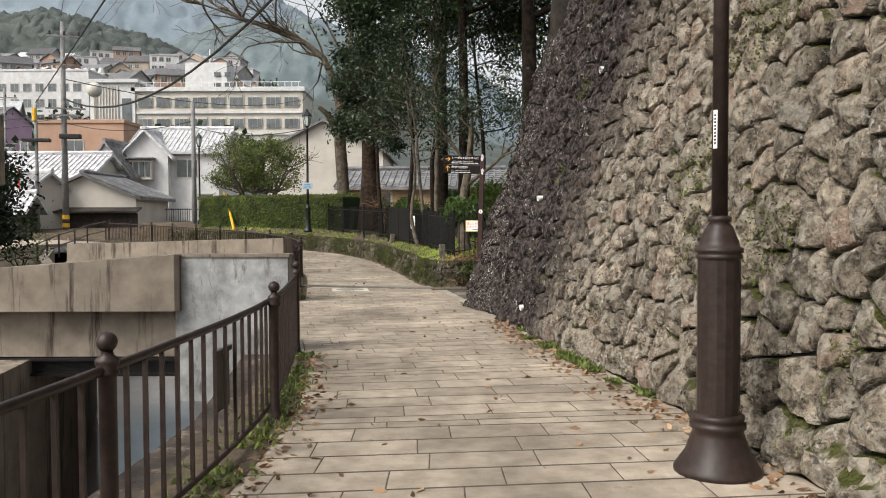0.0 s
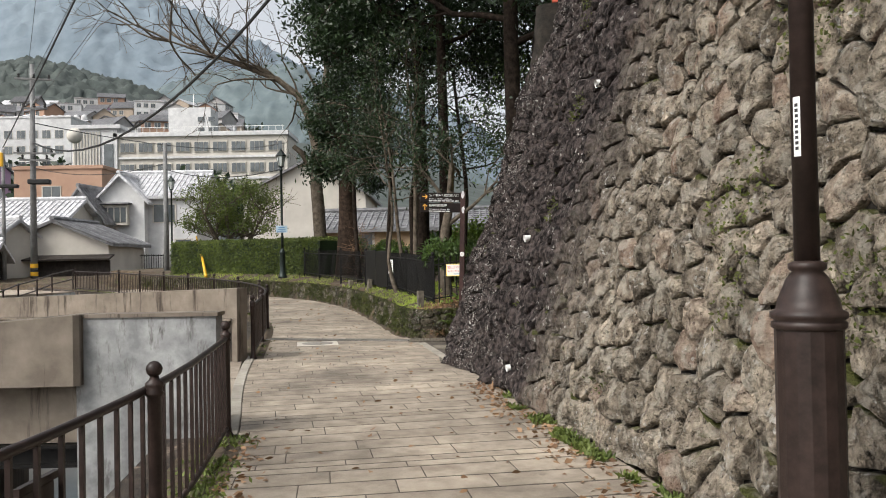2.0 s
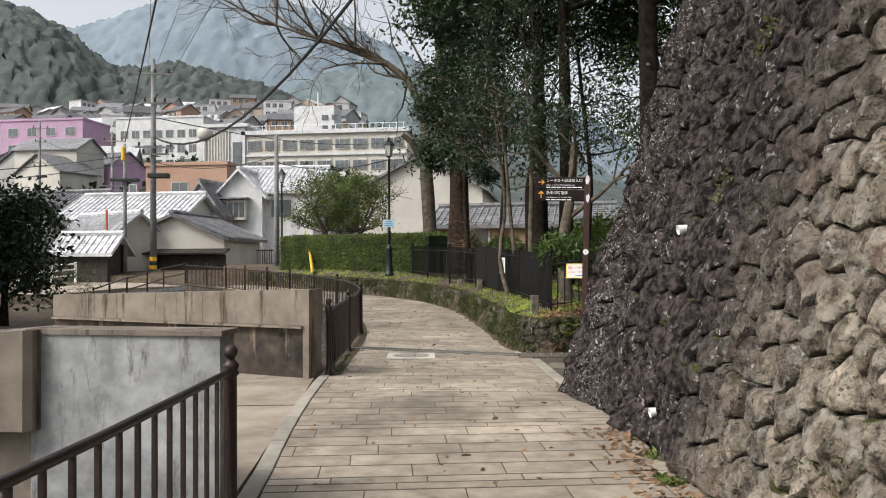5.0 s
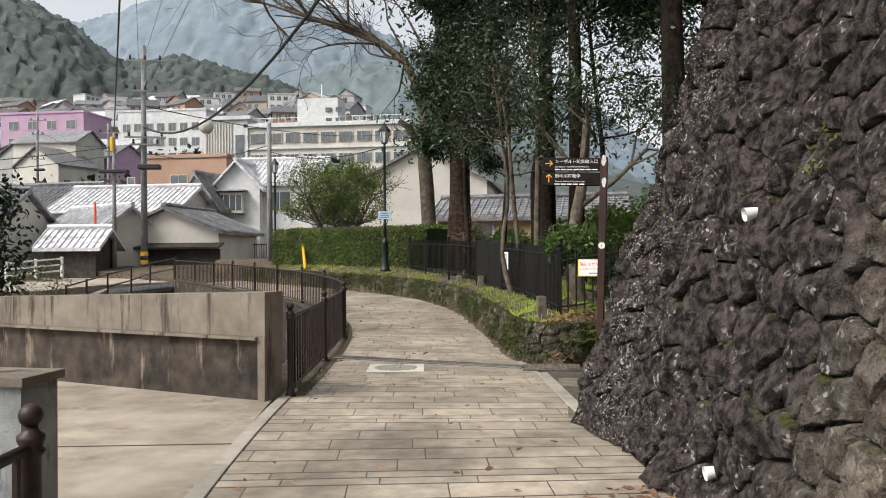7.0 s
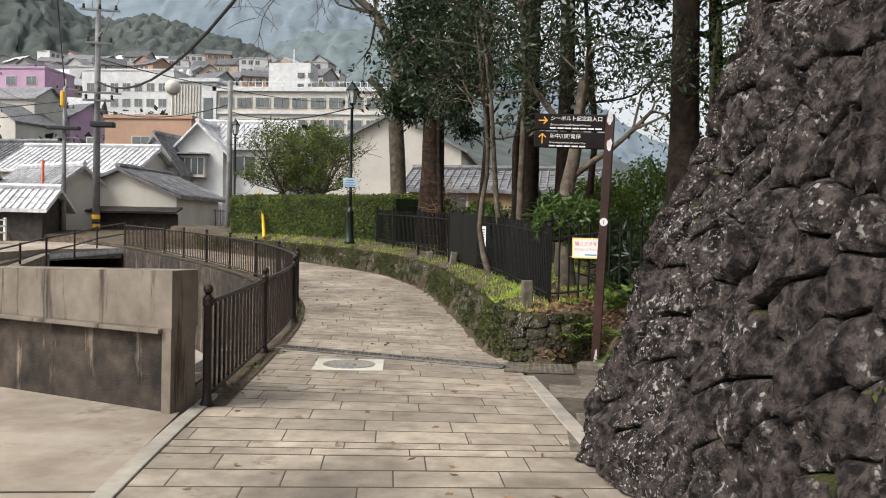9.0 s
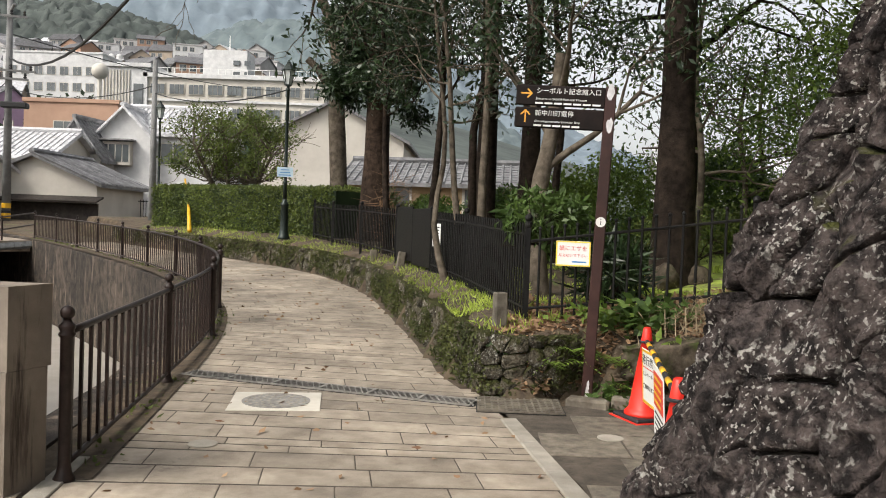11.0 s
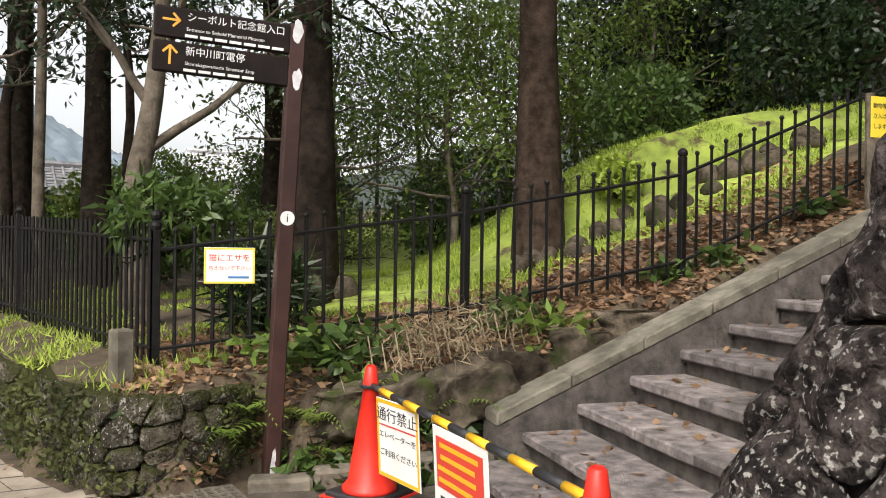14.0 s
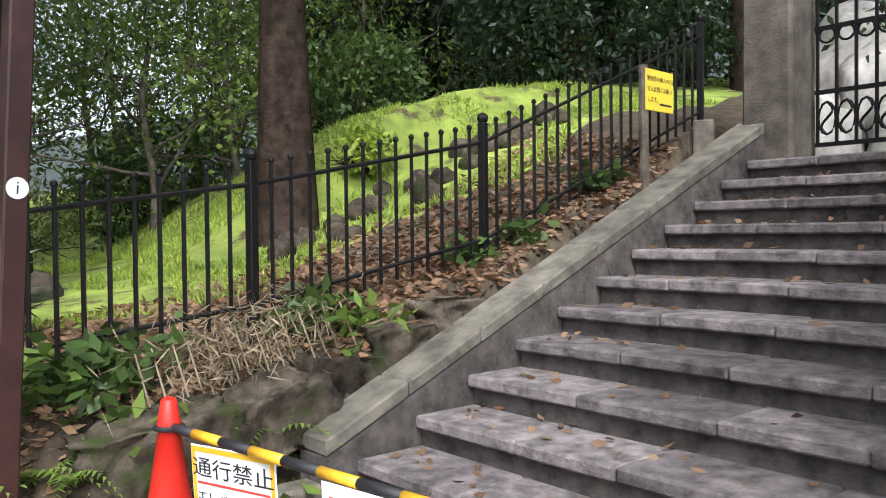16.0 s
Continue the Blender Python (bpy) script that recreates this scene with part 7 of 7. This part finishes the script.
# the hillside houses
rh = random.Random(19)
protos = []
M_GREYW = mat("grey_render", (0.3, 0.29, 0.28), (0.38, 0.37, 0.36), 0.6, 0.85, 0, patch=0.12)
M_TANW = mat("tan_render", (0.32, 0.26, 0.2), (0.4, 0.33, 0.26), 0.6, 0.85, 0, patch=0.12)
M_SLATE = mat("dark_slate", (0.07, 0.07, 0.075), (0.14, 0.14, 0.145), 1.5, 0.7, 0, vary=0.3)
for i in range(10):
    wl = (M_CREAM, M_GREYW, M_WHITE, M_TANW, M_CREAM, M_PINK, M_GREYW, M_TANW, M_ORANGE, M_GREYW)[i]
    rf = (M_SLATE, M_TILE, M_GREYW, M_SLATE, M_TILE, M_SLATE, M_SLATE, M_TILEP, M_SLATE, M_TILE)[i]
    w_, d_, h_ = rh.uniform(6.5, 11), rh.uniform(6, 8.5), rh.choice((5.2, 5.8, 6.2, 8.5))
    protos.append(house((400, 100 + 20 * i, 0), w_, d_, h_, rh.uniform(1.6, 2.4), 0, wl, rf, "hillside house with a plain facade and rows of windows", [(-w_ / 2 + 1.5 + 2.2 * k, 1.7 + 2.8 * j, 1.4, 1.3) for k in range(int((w_ - 1.5) / 2.2)) for j in range(int(h_ / 2.8))], i == 2, False, "hillside houses"))
place = []
tries = 0
while len(place) < 150 and tries < 9000:
    tries += 1
    y = rh.uniform(105, 330)
    x = -y * rh.uniform(0.24, 0.85)
    if -66 < x < -22 and y < 190 or any(abs(x - a) < 9.5 and abs(y - b) < 9 for a, b in place) or (x < -62 and 135 < y < 186 and x > -104):
        continue
    place.append((x, y))
for i, (x, y) in enumerate(place):
    m = Matrix.Translation((x, y, height(x, y) - 0.4)) @ Matrix.Rotation(rh.choice((0, 0, 1.57)) + rh.uniform(-0.5, 0.5), 4, "Z")
    p = protos[i % 10]
    if i < 10:
        p.matrix_basis = m
    else:
        copy_thing(p, m)

# trees between the hillside houses
def hill_tree(r_):
    y = r_.uniform(95, 340)
    x = -y * r_.uniform(0.2, 0.9)
    if noise.noise((x * 0.06, y * 0.06, 3)) < 0.0:
        return None
    c = noise.noise((x * 0.25, y * 0.25, 8))
    return (x, y, height(x, y) + max(0.2, 2.2 + 4 * c) * r_.random())


stuff("hillside_trees", scatter_on(15000, hill_tree, 15), 1.5, 1.0, M_LEAFD, 15, "dark tree clumps between the hillside houses", "trees")

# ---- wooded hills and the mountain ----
# both base colours are paled and blued to carry the haze of distance
M_FARHILL = mat("far_hill_wood_haze", (0.1, 0.13, 0.14), (0.15, 0.185, 0.19), 0.06, 1.0, 0, patch=0.2)
M_MOUNT = mat("mountain_wood_haze", (0.15, 0.19, 0.225), (0.2, 0.245, 0.28), 0.03, 1.0, 0, patch=0.15)


def ridge(name, line, y0, y1, z0, material, label, rough, n, rows, crown):
    xs = [p[0] for p in line]
    vs, fs = [], []
    for j in range(rows + 1):
        t = j / rows
        for i in range(n + 1):
            x = xs[0] + (xs[-1] - xs[0]) * i / n
            top_ = float(np.interp(x, xs, [p[1] for p in line]))
            y = y0 + (y1 - y0) * t
            low_ = min(z0, 0.25 * top_)
            z = low_ + (top_ - low_) * math.sin(t * math.pi / 2) ** 0.9
            b = rough * (noise.noise((x * 0.35 / rough, y * 0.35 / rough, z * 0.35 / rough)) + 0.5 * noise.noise((x * 0.9 / rough, y * 0.9 / rough, 4)))
            px_ = x * y / y1
            dome = noise.voronoi((px_ / crown, y / crown, 0.3 * z / crown))[0][0]
            up_ = crown * 0.55 * (0.55 - dome) + 0.3 * crown * noise.noise((px_ / crown * 2.3, y / crown * 2.3, 2))
            vs.append((px_ + 0.4 * b, y + b - 0.4 * up_, z + b * 0.9 + up_))
    for j in range(rows):
        for i in range(n):
            fs.append((j * (n + 1) + i, j * (n + 1) + i + 1, (j + 1) * (n + 1) + i + 1, (j + 1) * (n + 1) + i))
    return tagged(obj(name, vs, fs, material, None, label, True), category="hill", kind="structure")


ridge("backdrop_hill", [(-900, 215), (-640, 210), (-520, 222), (-440, 196), (-391, 176), (-336, 138), (-283, 140), (-215, 122), (-163, 102), (-120, 84), (-60, 60), (40, 40), (300, 25)], 300, 600, 40, M_HILL, "wooded green hill behind the town", 4.0, 520, 64, 9.0)
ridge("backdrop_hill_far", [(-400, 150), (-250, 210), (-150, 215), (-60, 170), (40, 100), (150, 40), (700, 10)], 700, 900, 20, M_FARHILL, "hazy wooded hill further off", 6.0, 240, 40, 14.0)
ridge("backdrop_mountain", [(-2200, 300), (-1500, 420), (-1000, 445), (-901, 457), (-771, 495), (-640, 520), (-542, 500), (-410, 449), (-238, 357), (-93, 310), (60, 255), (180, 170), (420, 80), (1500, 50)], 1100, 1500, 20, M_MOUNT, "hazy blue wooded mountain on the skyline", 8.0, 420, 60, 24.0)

# ---- poles and cables ----
def pole(x, y, z, h, r, label, arms=True, material=None):
    p = thing("utility_pole", label, "utility pole", "poles")
    part("pole", lathe(bmesh.new(), [(r, 0), (r * 0.6, h)], (x, y, z), 12), material or M_POLE, p, "", True)
    if arms:
        for zz, l in ((h - 0.9, 2.0), (h - 2.6, 1.4), (h - 5.2, 2.2), (h - 5.6, 1.6)):
            a = part("crossarm", box(bmesh.new(), (x + 0.2, y - 0.2, z + zz), (l, 0.1, 0.1), 0.3), M_POLE, p)
            for k in (-0.8, 0, 0.8):
                part("insulator", lathe(bmesh.new(), [(0.05, 0), (0.09, 0.06), (0.05, 0.12), (0.08, 0.18), (0.03, 0.26)], (x + 0.2 + k * l / 2 * math.cos(0.3), y - 0.2 + k * l / 2 * math.sin(0.3), z + zz + 0.05), 8), M_CABLE, a)
        part("switch_box", box(bmesh.new(), (x + 0.6, y - 0.5, z + h - 6.9), (1.2, 0.5, 0.28), 0.2, 0.05), M_CABLE, p)
        part("lamp_arm", tube(bmesh.new(), [(x, y, z + h - 2.4), (x + 0.5, y - 0.5, z + h - 2.1)], 0.07, 6), M_POLE, p)
        for i in range(4):
            part("stripe", lathe(bmesh.new(), [(r + 0.012, 0.15 + 0.24 * i), (r + 0.01, 0.15 + 0.24 * i + 0.12 * (1 + i % 2))], (x, y, z), 12), M_YEL if i % 2 else M_CABLE, p)
    return p


pole(-22.3, 49.8, 0.7, 12.7, 0.2, "tall concrete utility pole with crossarms, boxes and a striped foot")
p2_ = pole(-23.4, 48.6, 0.7, 7.6, 0.13, "grey steel pole with cable boxes beside the utility pole", False)
part("cable_box", box(bmesh.new(), (-23.3, 48.4, 6.2), (1.6, 0.4, 0.2), 0.2, 0.05), M_CABLE, p2_)
part("fitting", box(bmesh.new(), (-23.4, 48.4, 7.7), (0.2, 0.2, 0.8), 0.2, 0.05), M_YEL, p2_, "yellow cable guard")
pole(-12.3, 42.6, 0.5, 7.1, 0.15, "plain concrete pole beside the lantern lamp", False)
pole(-41, 78, 3, 11, 0.17, "distant utility pole among the roofs", True)
pole(-62, 98, 7, 12, 0.18, "distant utility pole on the slope", True)
gy_ = thing("guy_guard", "slanting yellow plastic guy-wire guard by the path", "guy guard")
part("guard", tube(bmesh.new(), [(-8.75, 36.75, 1.05), (-9.3, 38.2, 1.8)], [0.07, 0.055], 8), M_YEL, gy_, "", True)
part("guard_top", tube(bmesh.new(), [(-9.3, 38.2, 1.8), (-10.05, 39.9, 2.85)], [0.045, 0.035], 6), M_YEL, gy_, "", True)
op_ = thing("marker_pole", "thin orange marker pole on the far bank", "marker pole")
part("pole", tube(bmesh.new(), [(-24.2, 48.05, 0.5), (-24.2, 48.05, 4.5)], 0.07, 6), M_ORANGEP, op_)


def cable(a, b, sag, r, label):
    c = thing("overhead_cable", label, "cable", "overhead cables")
    a, b = Vector(a), Vector(b)
    part("wire", tube(bmesh.new(), [a.lerp(b, i / 24) - Vector((0, 0, sag * 4 * (i / 24) * (1 - i / 24))) for i in range(25)], r, 5), M_CABLE, c)


cable((-22.3, 49.8, 8.85), (16.2, 0, 27.2), 8.5, 0.05, "thick black overhead cable sagging from the utility pole")
cable((-22.3, 49.8, 12.6), (10, 0, 19), 0.9, 0.012, "thin overhead wire from the utility pole")
cable((-22.0, 49.8, 11.2), (12, 0, 17), 0.9, 0.012, "thin overhead wire from the utility pole")
cable((-22.6, 49.8, 12.6), (4, 0, 20.5), 0.9, 0.012, "thin overhead wire from the utility pole")
cable((-22.3, 49.8, 7.4), (-12.3, 42.6, 6.6), 0.5, 0.02, "overhead cable between two poles")
cable((-12.3, 42.6, 6.3), (-4.8, 33.0, 5.1), 0.35, 0.02, "overhead cable to the lantern lamp")
cable((-22.3, 49.8, 7.8), (-41, 78, 11.5), 0.5, 0.03, "overhead cable crossing the roofs")
cable((-23.4, 48.6, 7.6), (-60, 52, 9), 1.2, 0.03, "overhead cable crossing the roofs")
cable((-23.4, 48.6, 7.1), (-60, 50, 7.8), 1.2, 0.025, "overhead cable crossing the roofs")
cable((-41, 78, 12), (-62, 98, 17), 0.8, 0.03, "overhead cable crossing the roofs")
cable((-22.3, 49.8, 10), (-20, 120, 19), 1.2, 0.03, "overhead cable crossing the roofs")
cable((-23.4, 48.6, 8.4), (4.6, 0.9, 7.7), 0.1, 0.028, "overhead cable crossing the river")

# ---- far bank: road, bridge, rails, left building ----
bd = thing("road_bridge", "pale concrete road bridge over the river", "bridge", kind="structure")
bm = extrude_plan(bmesh.new(), [(-15.6, 40.6), (-14.9, 45.5), (-25, 48), (-27, 43), (-20.5, 36), (-17.6, 30.5), (-16.2, 31.5), (-17.2, 37)], 0.02, lambda x: 0.42)
part("deck", bm, M_DECK, bd)
part("edge_beam", tube(bmesh.new(), [(-15.5, 40.5, 0.3), (-17.1, 37, 0.1), (-16.1, 31.4, -0.1)], 0.14, 4), M_CONCG, bd)
fr = thing("pipe_rail", "dark pipe railing along the road on the far bank", "pipe rail")
FR = [Vector(p) for p in ((-16.65, 42.0, 0.48), (-16.5, 39.5, 0.3), (-15.97, 37, 0.1), (-15.5, 34.5, -0.05), (-14.78, 32.0, -0.2), (-13.9, 29.5, -0.3))]
for z in (0.95, 0.5):
    part("rail", tube(bmesh.new(), [p + Vector((0, 0, z)) for p in FR], 0.028, 6), M_RAIL, fr)
for p in FR:
    part("post", tube(bmesh.new(), [p, p + Vector((0, 0, 1.0))], 0.035, 6), M_RAIL, fr)
wf = thing("pipe_fence", "white three-rail pipe fence along the far road", "pipe fence")
WF = [Vector((-24.5 + 0.12 * i, 45.5 - 2.3 * i, 0.5 - 0.09 * i)) for i in range(7)]
for z in (0.95, 0.65, 0.35):
    part("rail", tube(bmesh.new(), [p + Vector((0, 0, z)) for p in WF], 0.04, 6), M_PAPER, wf)
for p in WF:
    part("post", box(bmesh.new(), (p.x, p.y, p.z + 0.5), (0.12, 0.12, 1.1), 0, 0.02), M_PAPER, wf)
fb = thing("iron_fence", "dark iron fence in front of the houses", "iron fence", "town fences")
for i in range(60):
    part("bar", box(bmesh.new(), (-22.5 + 0.16 * i, 57.5, 1.7), (0.03, 0.03, 1.3)), M_BLACK, fb)
for z in (1.2, 2.25):
    part("rail", box(bmesh.new(), (-17.8, 57.5, z), (9.6, 0.04, 0.05)), M_BLACK, fb)
lb = thing("apartment_building", "beige concrete building with projecting balconies on the far bank", "building")
part("wall", box(bmesh.new(), (-17.3, 20.4, 4), (9.6, 2.6, 9)), M_CONC, lb)
part("balcony", box(bmesh.new(), (-10.68, 18.75, 3.0), (4.05, 0.5, 1.52), -0.5, 0.03), M_CONC, lb)
part("balcony", box(bmesh.new(), (-10.72, 18.75, 5.95), (4.05, 0.5, 1.9), -0.5, 0.03), M_CONC, lb)
part("pillar", box(bmesh.new(), (-9.75, 18.5, 1.0), (0.4, 0.4, 3.0), 0, 0.02), M_CONC, lb)
part("downpipe", tube(bmesh.new(), [(-9.5, 18.3, 0), (-9.5, 18.3, 2.4)], 0.05, 8), M_CONCG, lb)


# ---- paving slabs, last ----
rp = random.Random(77)
arc = Line([tuple((edge_at(i / 300)[0] + edge_at(i / 300)[1]) / 2)[:2] for i in range(301)], 0)
k = 0
PATTERN = (0.335, 0.335, 0.335, 0.335, 0.335, 0.165, 0.165)
frac = np.linspace(0, 1, 301)
rest_v, rest_f, count = [], [], 0
s = 0.0
while s < arc.length - 0.4:
    dep = PATTERN[k % 7]
    k0, k1 = float(np.interp(s + 0.014, arc.s, frac)), float(np.interp(s + dep - 0.014, arc.s, frac))
    a0, b0 = edge_at(k0)
    a1, b1 = edge_at(k1)
    w = ((b0 - a0).length + (b1 - a1).length) / 2
    x = -0.335 * (k % 2) - 0.12 * (k % 3)
    while x < w - 0.06:
        e0, e1 = max(0.0, x + 0.004), min(w, x + 0.666)
        x += 0.67
        if e1 - e0 < 0.07:
            continue
        q = [a0.lerp(b0, e0 / w), a0.lerp(b0, e1 / w), a1.lerp(b1, e1 / w), a1.lerp(b1, e0 / w)]
        c = (q[0] + q[1] + q[2] + q[3]) / 4
        dz = rp.uniform(-0.001, 0.002)
        v = []
        for p in q:
            v.append((p.x, p.y, g(p.y) - 0.002))
        for p in q:
            p = p.lerp(c, 0.004)
            v.append((p.x, p.y, g(p.y) + 0.0004 + dz * 0.3))
        for p in q:
            p = p + (c - p).normalized() * 0.008
            v.append((p.x, p.y, g(p.y) + 0.0016 + dz * 0.3))
        f = [(8, 9, 10, 11)] + [(o + i, o + (i + 1) % 4, o + 4 + (i + 1) % 4, o + 4 + i) for o in (0, 4) for i in range(4)]
        if count < 300 and 3.2 < c.y < 19:
            obj("slab", v, f, M_PAVE, path_floor)
            count += 1
        else:
            o = len(rest_v)
            rest_v += v
            rest_f += [tuple(i + o for i in q_) for q_ in f]
    s += dep
    k += 1
M_PAVER = M_PAVE.copy()
for nd in list(M_PAVER.node_tree.nodes):
    if nd.type == "OBJECT_INFO":
        geo = M_PAVER.node_tree.nodes.new("ShaderNodeNewGeometry")
        for lk in list(nd.outputs["Random"].links):
            M_PAVER.node_tree.links.new(geo.outputs["Random Per Island"], lk.to_socket)
tagged(obj("slabs", rest_v, rest_f, M_PAVER, path_floor, "pale stone slabs"), kind="stuff")
for i in range(5):
    for j in range(4):
        x, y = 0.95 + 0.62 * j + 0.2 * (i % 2) + 0.1 * (3 - i), 14.75 + 0.62 * i
        if x < 1.14 or not inside([(1.14, 14.5), (3.6, 14.2), (3.0, 17.3), (2.2, 17.55), (1.3, 17.85), (0.74, 17.35)], x, y):
            continue
        obj("slab", [(x + dx * 0.3, y + dy * 0.3, z) for z, t in ((-0.004, 1), (0.004, 1)) for dx, dy in ((-1, -1), (1, -1), (1, 1), (-1, 1))], [(4, 5, 6, 7), (0, 1, 5, 4), (1, 2, 6, 5), (2, 3, 7, 6), (3, 0, 4, 7)], M_MARK, apron)
